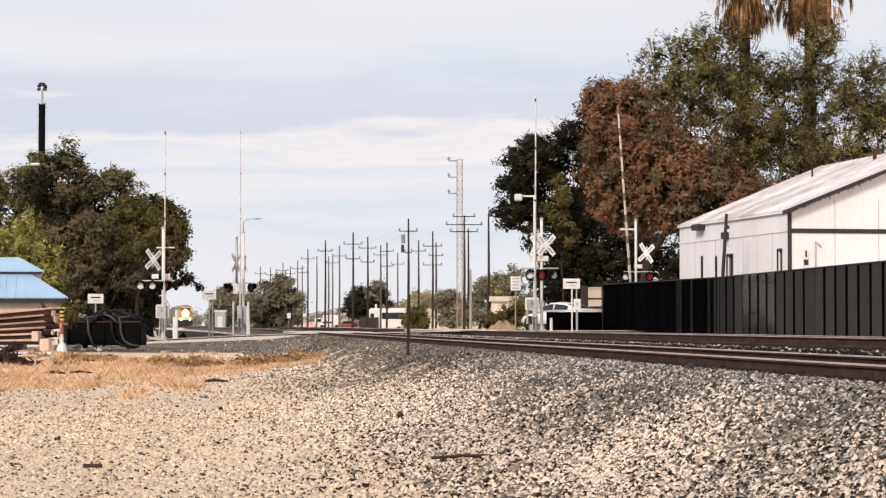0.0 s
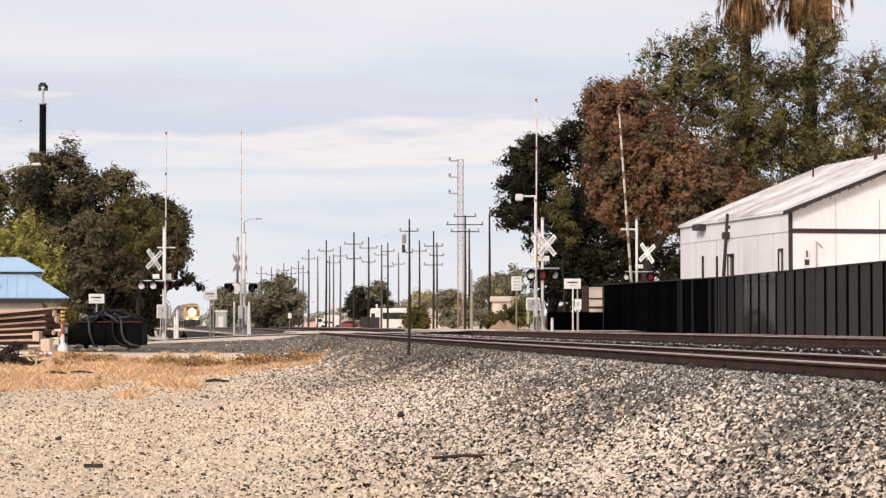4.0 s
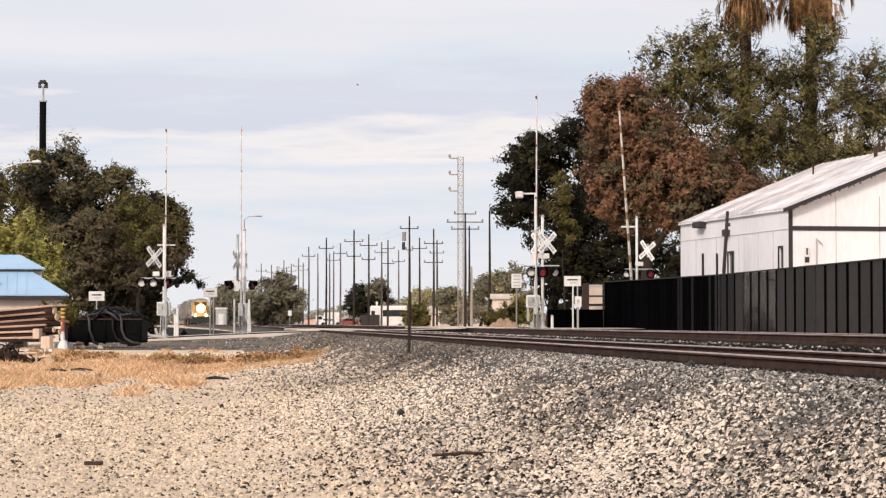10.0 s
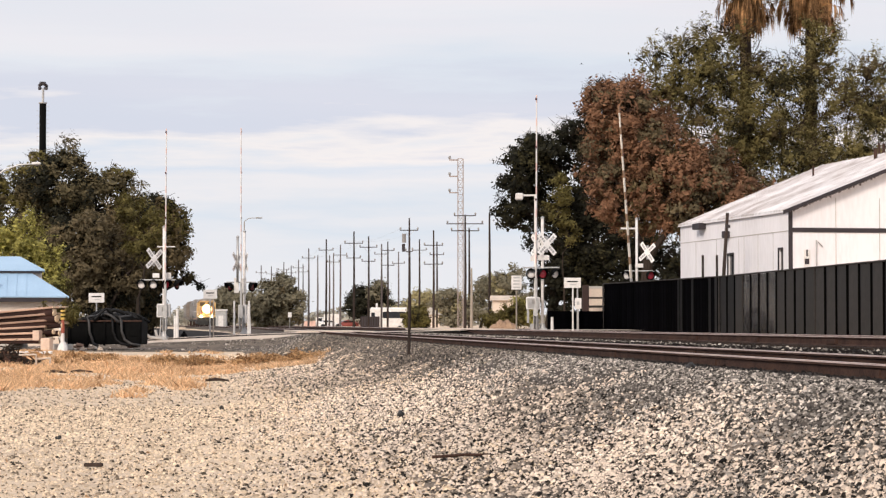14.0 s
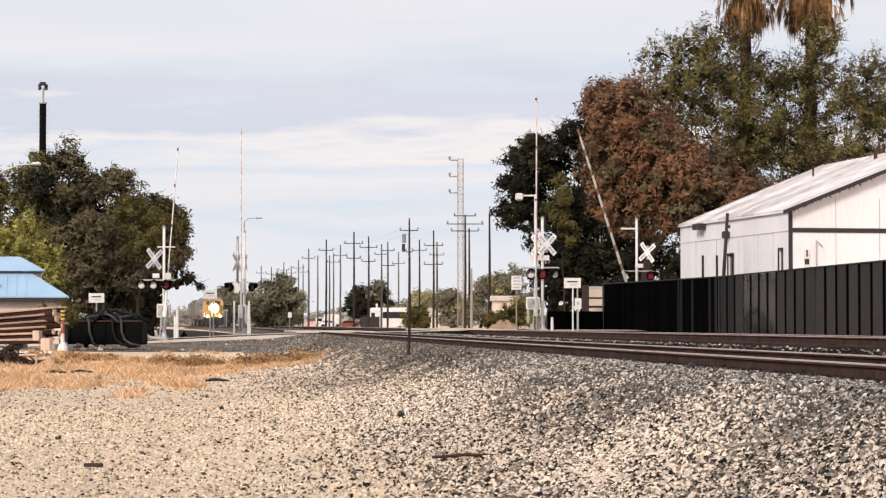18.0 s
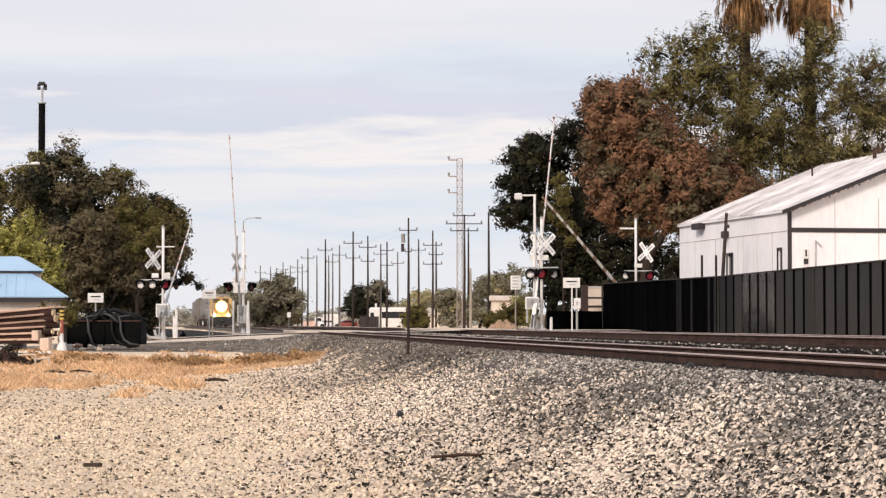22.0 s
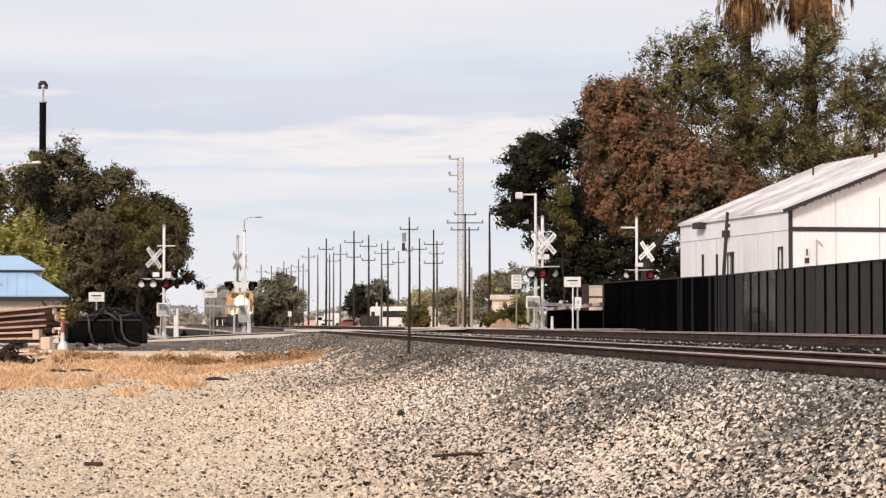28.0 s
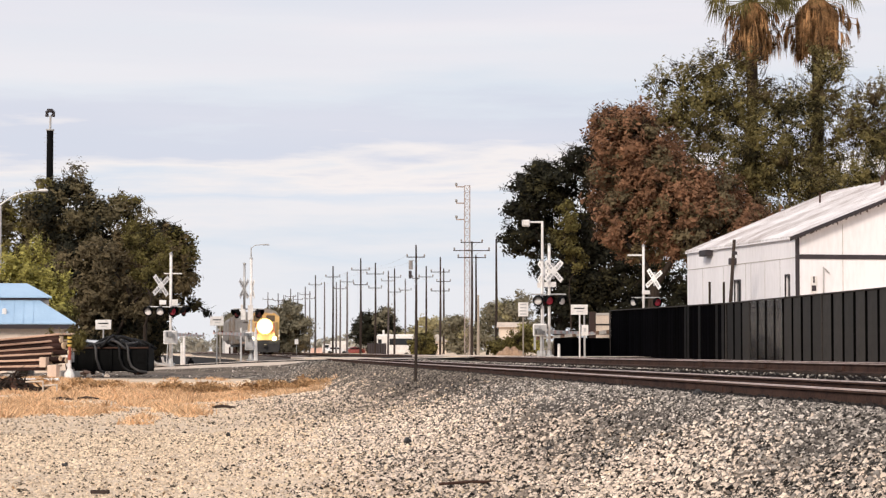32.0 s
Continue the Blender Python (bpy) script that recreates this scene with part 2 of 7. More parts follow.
STEEL_GREY = material("galvanised_steel", (0.5, 0.49, 0.48), (0.34, 0.33, 0.32), 0.5, 0.5, scale=4, fine=30, bump=0.06)
BLACK_PAINT = material("black_paint", (0.006, 0.006, 0.006), (0.003, 0.003, 0.003), 0.7, scale=4, fine=30, bump=0.05, spec=0.05)
CREAM_PAINT = material("cream_paint", (0.88, 0.8, 0.68), (0.68, 0.58, 0.46), 0.6, scale=3, fine=25, bump=0.05)
RED_STRIPE = material("red_stripe", (0.34, 0.2, 0.11), (0.24, 0.13, 0.07), 0.6, scale=4, fine=30, bump=0.03)
FADED_STRIPE = material("faded_stripe", (0.78, 0.56, 0.5), (0.64, 0.44, 0.39), 0.6, scale=4, fine=30, bump=0.03)
RED_LENS = material("red_lens", (0.36, 0.03, 0.045), (0.26, 0.02, 0.035), 0.2, scale=6, fine=30, bump=0.0, emit=0.12)
DARK_LENS = material("dark_lens", (0.09, 0.015, 0.015), (0.06, 0.01, 0.01), 0.15, scale=6, fine=30, bump=0.0)
PALE_LENS = material("pale_lens", (0.8, 0.76, 0.74), (0.68, 0.64, 0.62), 0.25, scale=6, fine=30, bump=0.0)
FENCE_SLAT = material("fence_slat", (0.026, 0.023, 0.021), (0.009, 0.008, 0.0075), 0.55, 0.0, scale=0.9, fine=6, bump=0.06, stretch=(1, 1, 0.6), spread=0.3, spec=0.12)
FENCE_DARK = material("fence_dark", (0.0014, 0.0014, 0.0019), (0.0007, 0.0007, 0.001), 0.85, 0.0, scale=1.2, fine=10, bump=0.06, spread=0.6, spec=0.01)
FENCE_MID = material("fence_mid", (0.011, 0.0105, 0.011), (0.004, 0.004, 0.0045), 0.6, 0.0, scale=0.8, fine=8, bump=0.06, stretch=(1, 1, 0.3), spread=0.6, spec=0.06)
FENCE_SCREEN = material("fence_screen", (0.02, 0.018, 0.0165), (0.009, 0.008, 0.0075), 0.6, 0.0, scale=0.5, fine=6, bump=0.05, spread=0.2, spec=0.15)
_n, _l = FENCE_SCREEN.node_tree.nodes, FENCE_SCREEN.node_tree.links
_clear, _weave = _n.new("ShaderNodeBsdfTransparent"), _n.new("ShaderNodeMixShader")
_weave.inputs["Fac"].default_value = 0.26
_l.new(_n["Principled BSDF"].outputs["BSDF"], _weave.inputs[1])
_l.new(_clear.outputs["BSDF"], _weave.inputs[2])
_l.new(_weave.outputs["Shader"], _n["Material Output"].inputs["Surface"])
FENCE_POST = material("fence_post", (0.045, 0.04, 0.037), (0.026, 0.023, 0.021), 0.7, 0.0, scale=3, fine=20, bump=0.05, spec=0.1)
POLE_WOOD = material("pole_wood", (0.055, 0.04, 0.034), (0.026, 0.02, 0.017), 0.95, scale=2, fine=24, bump=0.3, stretch=(3, 3, 0.3), spread=0.25, spec=0.15)
# wood of the far poles, greyed and paled to put distance haze in its colour
HAZED_POLE = material("hazed_pole", (0.13, 0.11, 0.105), (0.085, 0.072, 0.068), 0.95, scale=2, fine=24, bump=0.2, stretch=(3, 3, 0.3), spread=0.3, spec=0.15)
PALE_POLE = material("pale_pole", (0.4, 0.34, 0.28), (0.26, 0.22, 0.18), 0.85, scale=2, fine=24, bump=0.2, stretch=(3, 3, 0.3), spread=0.2)
LATTICE = material("lattice_steel", (0.4, 0.32, 0.285), (0.22, 0.17, 0.15), 0.6, 0.0, scale=3, fine=30, bump=0.05)
BARK = material("bark", (0.05, 0.037, 0.029), (0.02, 0.015, 0.012), 0.95, scale=4, fine=26, bump=0.5, stretch=(3, 3, 0.6), spec=0.15)
LEAF_DARK = material("leaf_dark", (0.024, 0.023, 0.012), (0.01, 0.01, 0.006), 0.75, scale=0.5, fine=6, bump=0, spread=0.5, island=True, translucent=0.15, spec=0.2)
LEAF_OLIVE = material("leaf_olive", (0.185, 0.135, 0.066), (0.085, 0.063, 0.032), 0.75, scale=0.5, fine=6, bump=0, spread=0.24, island=True, translucent=0.28, spec=0.25)
LEAF_OAK = material("leaf_oak", (0.19, 0.152, 0.078), (0.082, 0.068, 0.037), 0.75, scale=0.5, fine=6, bump=0, spread=0.24, island=True, translucent=0.28, spec=0.25)
LEAF_TALL = material("leaf_tall", (0.24, 0.2, 0.074), (0.1, 0.078, 0.032), 0.75, scale=0.4, fine=5, bump=0, spread=0.38, island=True, translucent=0.36, spec=0.25)
LEAF_AIRY = material("leaf_airy", (0.3, 0.25, 0.1), (0.12, 0.1, 0.042), 0.75, scale=0.5, fine=5, bump=0, spread=0.45, island=True, translucent=0.4, spec=0.25)
LEAF_DUN = material("leaf_dun", (0.19, 0.147, 0.082), (0.085, 0.068, 0.04), 0.8, scale=0.5, fine=6, bump=0, spread=0.24, island=True, translucent=0.28, spec=0.2)
LEAF_DEEP = material("leaf_deep", (0.048, 0.042, 0.018), (0.02, 0.018, 0.009), 0.75, scale=0.5, fine=6, bump=0, spread=0.6, island=True, translucent=0.2, spec=0.15)
LEAF_GREEN = material("leaf_green", (0.18, 0.15, 0.048), (0.09, 0.075, 0.026), 0.75, scale=0.4, fine=5, bump=0, spread=0.4, island=True, translucent=0.32, spec=0.25)
LEAF_LIME = material("leaf_lime", (0.46, 0.41, 0.11), (0.23, 0.21, 0.065), 0.7, scale=0.6, fine=6, bump=0, spread=0.4, island=True, translucent=0.3, spec=0.25)
LEAF_RED = material("leaf_red", (0.32, 0.168, 0.094), (0.15, 0.08, 0.046), 0.8, scale=0.6, fine=5, bump=0, spread=0.26, island=True, translucent=0.3, spec=0.2)
# LEAF_FAR and LEAF_HAZY carry distance haze in their paler, greyed colour
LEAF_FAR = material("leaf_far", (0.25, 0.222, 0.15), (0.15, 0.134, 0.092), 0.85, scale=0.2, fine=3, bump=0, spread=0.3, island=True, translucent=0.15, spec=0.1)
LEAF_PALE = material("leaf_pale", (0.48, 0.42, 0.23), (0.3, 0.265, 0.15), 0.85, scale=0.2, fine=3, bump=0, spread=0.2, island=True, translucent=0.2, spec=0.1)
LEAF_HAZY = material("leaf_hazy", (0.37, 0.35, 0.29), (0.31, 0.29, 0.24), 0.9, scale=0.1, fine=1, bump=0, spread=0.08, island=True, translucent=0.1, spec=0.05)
PALM_DEAD = material("palm_dead", (0.44, 0.245, 0.11), (0.065, 0.035, 0.018), 0.85, scale=1.2, fine=10, bump=0, spread=0.7, island=True, translucent=0.25, spec=0.2)
DRY_BRUSH = material("dry_brush", (0.52, 0.315, 0.155), (0.25, 0.145, 0.07), 0.9, scale=0.8, fine=8, bump=0, spread=0.4, island=True, translucent=0.2, spec=0.2)
PALE_CONCRETE = material("pale_concrete", (0.64, 0.53, 0.43), (0.42, 0.34, 0.28), 0.9, scale=0.9, fine=20, bump=0.15, spread=0.1)
STRAW = material("straw", (0.78, 0.52, 0.31), (0.5, 0.32, 0.185), 0.9, scale=0.6, fine=8, bump=0, spread=0.35, island=True, translucent=0.25, spec=0.2)
BLUE_ROOF = material("blue_roof_metal", (0.4, 0.56, 0.72), (0.33, 0.48, 0.64), 0.4, 0.1, scale=0.8, fine=12, bump=0.06)
CREAM = material("cream_wall", (0.74, 0.62, 0.52), (0.6, 0.5, 0.41), 0.85, scale=1.2, fine=14, bump=0.08)
LUMBER = material("weathered_lumber", (0.56, 0.38, 0.29), (0.27, 0.165, 0.12), 0.85, scale=1.2, fine=18, bump=0.3, stretch=(0.4, 3, 3), spread=0.35, spec=0.2)
# near-black wood; in the pile's layers it puts in the shade between planks
DARK_TIMBER = material("dark_timber", (0.045, 0.022, 0.018), (0.014, 0.008, 0.007), 0.85, scale=1.2, fine=18, bump=0.3, stretch=(0.4, 3, 3), spread=0.5, spec=0.15)
BLOCK = material("pink_block", (0.74, 0.56, 0.44), (0.55, 0.4, 0.31), 0.9, scale=2, fine=24, bump=0.15, spread=0.12)
LUMBER_END = material("sawn_end", (0.85, 0.66, 0.45), (0.62, 0.45, 0.3), 0.85, scale=6, fine=40, bump=0.2, spread=0.12)
HOSE = material("black_hose", (0.012, 0.011, 0.011), (0.005, 0.005, 0.005), 0.6, scale=4, fine=30, bump=0.15, spread=0.5, spec=0.15)
BLUE_GREY = material("worn_hose", (0.05, 0.045, 0.042), (0.018, 0.016, 0.016), 0.6, scale=3, fine=30, bump=0.1)
TYRE = material("tyre_rubber", (0.02, 0.02, 0.02), (0.012, 0.012, 0.012), 0.8, scale=8, fine=40, bump=0.1)
CAR_WHITE = material("white_car_paint", (0.78, 0.76, 0.75), (0.72, 0.7, 0.69), 0.22, scale=1, fine=10, bump=0.0)
GLASS_DARK = material("tinted_glass", (0.02, 0.022, 0.025), (0.015, 0.016, 0.018), 0.06, scale=1, fine=6, bump=0.0)
TAIL_RED = material("tail_lamp_red", (0.09, 0.02, 0.022), (0.06, 0.014, 0.015), 0.15, scale=4, fine=20, bump=0.0)
# cream paint, with the yellow of the headlight's glow put into it
LOCO_CREAM = material("loco_cream", (0.62, 0.4, 0.16), (0.44, 0.26, 0.1), 0.5, scale=1.2, fine=14, bump=0.04)
LOCO_ORANGE = material("loco_orange", (0.5, 0.2, 0.1), (0.36, 0.14, 0.07), 0.5, scale=1.2, fine=14, bump=0.04)
# glass paled and browned for the headlight's glare over it
LOCO_GLASS = material("loco_glass", (0.12, 0.085, 0.05), (0.08, 0.056, 0.035), 0.1, scale=1, fine=6, bump=0.0)
# yellow glow that stands for the halo round the headlight
LAMP_HALO = material("lamp_halo", (1.0, 0.72, 0.26), (1.0, 0.66, 0.2), 0.2, scale=2, fine=10, bump=0.0, emit=3.2)
BAND_YELLOW = material("band_yellow", (0.6, 0.42, 0.1), (0.42, 0.28, 0.07), 0.6, scale=4, fine=20, bump=0.02)
LOCO_GREY = material("loco_grey", (0.3, 0.28, 0.27), (0.18, 0.17, 0.16), 0.55, scale=1.2, fine=14, bump=0.05)
LOCO_BLACK = material("loco_black", (0.03, 0.028, 0.027), (0.015, 0.014, 0.014), 0.6, scale=2, fine=20, bump=0.1)
HEADLAMP = material("headlamp_glow", (1.0, 0.83, 0.42), (1.0, 0.8, 0.4), 0.2, scale=2, fine=10, bump=0.0, emit=120)
FREIGHT_BROWN = material("freight_tan", (0.25, 0.205, 0.17), (0.15, 0.125, 0.105), 0.8, scale=0.8, fine=9, bump=0.08, spread=0.2, spec=0.2)
FREIGHT_GREY = material("freight_grey", (0.26, 0.245, 0.235), (0.16, 0.15, 0.145), 0.7, scale=0.8, fine=9, bump=0.08, spread=0.2, spec=0.3)
PINK_WALL = material("pink_tan_wall", (0.62, 0.42, 0.35), (0.45, 0.29, 0.24), 0.9, scale=0.8, fine=9, bump=0.08, spread=0.15)
BRICK_RED = material("red_brick_wall", (0.05, 0.026, 0.02), (0.025, 0.015, 0.012), 0.9, scale=2, fine=16, bump=0.2)
RED_CAR = material("red_car_paint", (0.34, 0.08, 0.06), (0.26, 0.06, 0.05), 0.3, scale=1, fine=10, bump=0.0)
SIGN_ORANGE = material("orange_plastic", (0.36, 0.09, 0.05), (0.24, 0.06, 0.04), 0.6, scale=4, fine=20, bump=0.02)

# ---- mesh code ----


class Shape:
    """Gathers vertices and faces for one mesh."""

    def __init__(self):
        self.v, self.f = [], []

    def add(self, verts, faces):
        k = len(self.v)
        self.v.extend(tuple(p) for p in verts)
        self.f.extend(tuple(i + k for i in f) for f in faces)
        return self

    def box(self, x0, y0, z0, x1, y1, z1, m=None, bevel=0.0):
        b = min(bevel, 0.49 * min(x1 - x0, y1 - y0, z1 - z0))
        if b > 0:
            bm = bmesh.new()
            bmesh.ops.create_cube(bm, size=1, matrix=Matrix.Translation(((x0 + x1) / 2, (y0 + y1) / 2, (z0 + z1) / 2)) @ Matrix.Diagonal((x1 - x0, y1 - y0, z1 - z0, 1)))
            bmesh.ops.bevel(bm, geom=bm.edges[:], offset=b, segments=1, affect="EDGES")
            bm.verts.index_update()
            p = [v.co.copy() for v in bm.verts]
            fs = [[v.index for v in f.verts] for f in bm.faces]
            bm.free()
        else:
            p = [Vector((x, y, z)) for z in (z0, z1) for y in (y0, y1) for x in (x0, x1)]
            fs = [(0, 2, 3, 1), (4, 5, 7, 6), (0, 1, 5, 4), (1, 3, 7, 5), (3, 2, 6, 7), (2, 0, 4, 6)]
        if m is not None:
            p = [m @ q for q in p]
        return self.add(p, fs)

    def tube(self, path, radii, seg=8, caps=True):
        """A tube along points, with a radius for each or one for all."""
        path = [Vector(p) for p in path]
        if not hasattr(radii, "__len__"):
            radii = [radii] * len(path)
        k = len(self.v)
        for i, p in enumerate(path):
            d = (path[min(i + 1, len(path) - 1)] - path[max(i - 1, 0)]).normalized()
            side = d.orthogonal().normalized() if i == 0 else (side - d * side.dot(d)).normalized()
            up = d.cross(side)
            for j in range(seg):
                a = 2 * math.pi * j / seg
                self.v.append(tuple(p + (side * math.cos(a) + up * math.sin(a)) * radii[i]))
        for i in range(len(path) - 1):
            for j in range(seg):
                a, b = k + i * seg + j, k + i * seg + (j + 1) % seg
                self.f.append((a, b, b + seg, a + seg))
        if caps:
            self.f.append(tuple(k + j for j in reversed(range(seg))))
            self.f.append(tuple(k + (len(path) - 1) * seg + j for j in range(seg)))
        return self

    def prism(self, outline, d0, d1, axis="y", m=None):
        """An outline in two axes pushed along the third."""
        put = {"y": lambda a, b, d: (a, d, b), "x": lambda a, b, d: (d, a, b), "z": lambda a, b, d: (a, b, d)}[axis]
        n = len(outline)
        p = [Vector(put(a, b, d)) for d in (d0, d1) for a, b in outline]
        if m is not None:
            p = [m @ q for q in p]
        fs = [tuple(range(n)), tuple(reversed(range(n, 2 * n)))]
        fs += [((i + 1) % n, i, n + i, n + (i + 1) % n) for i in range(n)]
        return self.add(p, fs)

    def mesh(self, name, mat, smooth=False):
        me = bpy.data.meshes.new(name)
        me.from_pydata(self.v, [], self.f)
        bm = bmesh.new()
        bm.from_mesh(me)
        bmesh.ops.recalc_face_normals(bm, faces=bm.faces)
        bm.to_mesh(me)
        bm.free()
        me.materials.append(mat)
        if smooth:
            me.shade_smooth()
        me.update()
        return me


def part(name, shape, mat, parent, label="", smooth=False):
    ob = new(name, shape.mesh(name, mat, smooth) if isinstance(shape, Shape) else shape)
    ob.parent = parent
    return tagged(ob, label)


def thing(name, x, y, z, label, category, rz=0, group="", kind=""):
    ob = new(name)
    ob.matrix_world = pose(x, y, z, 0, 0, rz)
    ob.empty_display_size = 0.2
    return tagged(ob, label, category, group, kind)


def arrays(name, verts, faces, mat):
    """A large mesh from arrays: verts (n, 3), faces (m, k)."""
    me = bpy.data.meshes.new(name)
    k = faces.shape[1]
    me.vertices.add(len(verts))
    me.vertices.foreach_set("co", verts.astype(np.float32).ravel())
    me.loops.add(faces.size)
    me.loops.foreach_set("vertex_index", faces.astype(np.int32).ravel())
    me.polygons.add(len(faces))
    me.polygons.foreach_set("loop_start", np.arange(0, faces.size, k, dtype=np.int32))
    me.update(calc_edges=True)
    me.validate()
    me.materials.append(mat)
    return me


# ---- lie of the land: rail heads of the near track are at 0 ----
TRACK_GAP = 6.3


def soft_step(a, b, v):
    t = np.clip((np.asarray(v, float) - a) / (b - a), 0, 1)
    return t * t * (3 - 2 * t)


def track_x(y):
    """The near track's centre line."""
    y = np.asarray(y, float)
    return 6.42 - 0.109 * y - 0.036 * 20 * np.log1p(np.exp(np.clip((y - 230) / 20, -30, 30))) * (y < 830) - (y >= 830) * 0.036 * (y - 230)


def road_y(x):
    """The road's centre line."""
    return 111.5 - 0.27 * np.asarray(x, float)


def road_z(x):
    x = np.asarray(x, float)
    return 0.1 * soft_step(-4, 2, x) - 0.62 * soft_step(4.0, 22.0, -x)


def land_z(x, y):
    x, y = np.asarray(x, float), np.asarray(y, float)
    p = (track_x(y) - x) * 0.994
    lot = -1.2 + 0.42 * soft_step(55, 96, y) + 0.3 * soft_step(118, 160, y)
    shoulder = -0.15 - 0.6 * soft_step(1.4, 3.4, p)
    left = shoulder + (lot - shoulder) * soft_step(2.6, 6.5, p)
    right = -0.15 - 0.04 * soft_step(0.9, 1.3, -p) + 0.15 * soft_step(1.5, 2.1, -p) - 0.1 * soft_step(2.8, 4.6, -p) + 0.06 * soft_step(7.6, 8.6, -p)
    z = np.where(p > 0, left, right)
    # the road's fill
    w = np.abs(y - road_y(x))
    k = 1 - soft_step(11.5, 16.0, w)
    z = z * (1 - k) + (road_z(x) - 0.12) * k
    # keep the track bed even where the road crosses
    far = soft_step(400, 900, y)
    return z * (1 - far) + -0.3 * far


def build_ground():
    xs = np.concatenate([-np.geomspace(3200, 48, 26), np.arange(-46, -12, 0.5), np.arange(-12, 12, 0.3), np.arange(12, 34.1, 0.5), np.geomspace(36, 3200, 26)])
    ys = np.concatenate([np.array([-900, -300, -120, -60, -30, -15]), np.arange(-8, 60, 0.6), np.arange(60, 140, 1.0), np.geomspace(141, 700, 90), np.geomspace(740, 4600, 20)])
    gx, gy = np.meshgrid(xs, ys)
    gz = land_z(gx, gy)
    rng = np.random.default_rng(3)
    gz = gz + rng.normal(0, 0.003, gz.shape) * (gy < 100)
    v = np.stack([gx, gy, gz], -1).reshape(-1, 3)
    n = len(xs)
    i = (np.arange(len(ys) - 1)[:, None] * n + np.arange(n - 1)[None]).ravel()
    f = np.stack([i, i + 1, i + n + 1, i + n], 1)
    ob = new("ground", arrays("ground", v, f, GRAVEL))
    tagged(ob, "pale tan gravel lot and dry ground", "ground", kind="structure")
    return ob


def ribbon(name, centre, half0, half1, lift, mat, label, category, ys, across=40):
    """A sheet that lies on the land along a line, between two offsets from it."""
    rows = []
    cols = np.linspace(half0, half1, across)
    for y in ys:
        for c in cols:
            x = float(centre(y)) + c
            rows.append((x, y, float(land_z(x, y)) + lift))
    n = len(cols)
    f = [(i * n + j, i * n + j + 1, (i + 1) * n + j + 1, (i + 1) * n + j) for i in range(len(ys) - 1) for j in range(n - 1)]
    ob = new(name, arrays(name, np.array(rows), np.array(f), mat))
    return tagged(ob, label, category, kind="structure")


def build_beds():
    ys = np.concatenate([np.arange(-40, -8.5, 3.0), np.arange(-8, 140, 0.6), np.geomspace(140, 900, 60)])
    ribbon("ballast_bed", track_x, -2.3, -0.85, 0.016, BALLAST, "dark grey crushed stone track ballast", "ballast", ys, 16)
    ribbon("shoulder_bed", track_x, -4.6, -2.3, 0.014, MIXED_BED, "grey and tan stone dust at the foot of the ballast", "ballast", ys, 24)
    # from here on the beds carry the shade round the rails in their colour
    ribbon("track_bed", track_x, -0.85, 1.75, 0.016, DARK_BALLAST, "oily old ballast between the rails, darkened further for shade", "ballast", ys, 14)
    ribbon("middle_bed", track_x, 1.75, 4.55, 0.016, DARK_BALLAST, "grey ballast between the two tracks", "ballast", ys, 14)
    ribbon("far_track_bed", track_x, 4.55, 9.2, 0.016, DARK_BALLAST, "oily old ballast under the second track, darkened further for shade", "ballast", ys, 20)


def build_road():
    xs = np.concatenate([np.arange(-90, -30, 4.0), np.arange(-30, 20, 1.0), np.arange(20, 60, 4.0)])
    for name, a, b, lift, mat, label, cat in (
            ("road", -9.0, 9.5, 0.0, ASPHALT, "worn grey asphalt road over the railway", "road"),
            ("road_shoulder", -11.6, -9.0, 0.004, PALE_CONCRETE, "pale worn concrete roadside apron", "apron")):
        cols = np.linspace(a, b, 7)
        v = [(x, float(road_y(x)) + c, float(road_z(x)) + lift - 0.01 * max(0.0, abs(c + 1.5) - 6)) for x in xs for c in cols]
        n = len(cols)
        f = [(i * n + j, (i + 1) * n + j, (i + 1) * n + j + 1, i * n + j + 1) for i in range(len(xs) - 1) for j in range(n - 1)]
        ob = new(name, arrays(name, np.array(v), np.array(f), mat))
        tagged(ob, label, cat, kind="structure")
    xs = np.arange(-40, -3.5, 0.5)
    cols = np.linspace(-13.1, -11.4, 7)
    v = [(x, float(road_y(x)) + c + 0.15 * math.sin(x * 1.3) * (c < -13), float(land_z(x, float(road_y(x)) + c)) + 0.03) for x in xs for c in cols]
    n = len(cols)
    f = [(i * n + j, (i + 1) * n + j, (i + 1) * n + j + 1, i * n + j + 1) for i in range(len(xs) - 1) for j in range(n - 1)]
    tagged(new("road_verge", arrays("road_verge", np.array(v), np.array(f), PALE_CONCRETE)), "pale worn verge sloping down from the road", "verge", kind="structure")
    cols = np.linspace(-23.0, -13.0, 13)
    v = [(x, float(road_y(x)) + c + 0.2 * math.sin(x * 1.7) * (c < -22), float(land_z(x, float(road_y(x)) + c)) + 0.022) for x in xs for c in cols]
    n = len(cols)
    f = [(i * n + j, (i + 1) * n + j, (i + 1) * n + j + 1, i * n + j + 1) for i in range(len(xs) - 1) for j in range(n - 1)]
    tagged(new("road_fill", arrays("road_fill", np.array(v), np.array(f), DARK_FILL)), "dark grey crushed stone on the road's side slope", "slope", kind="structure")


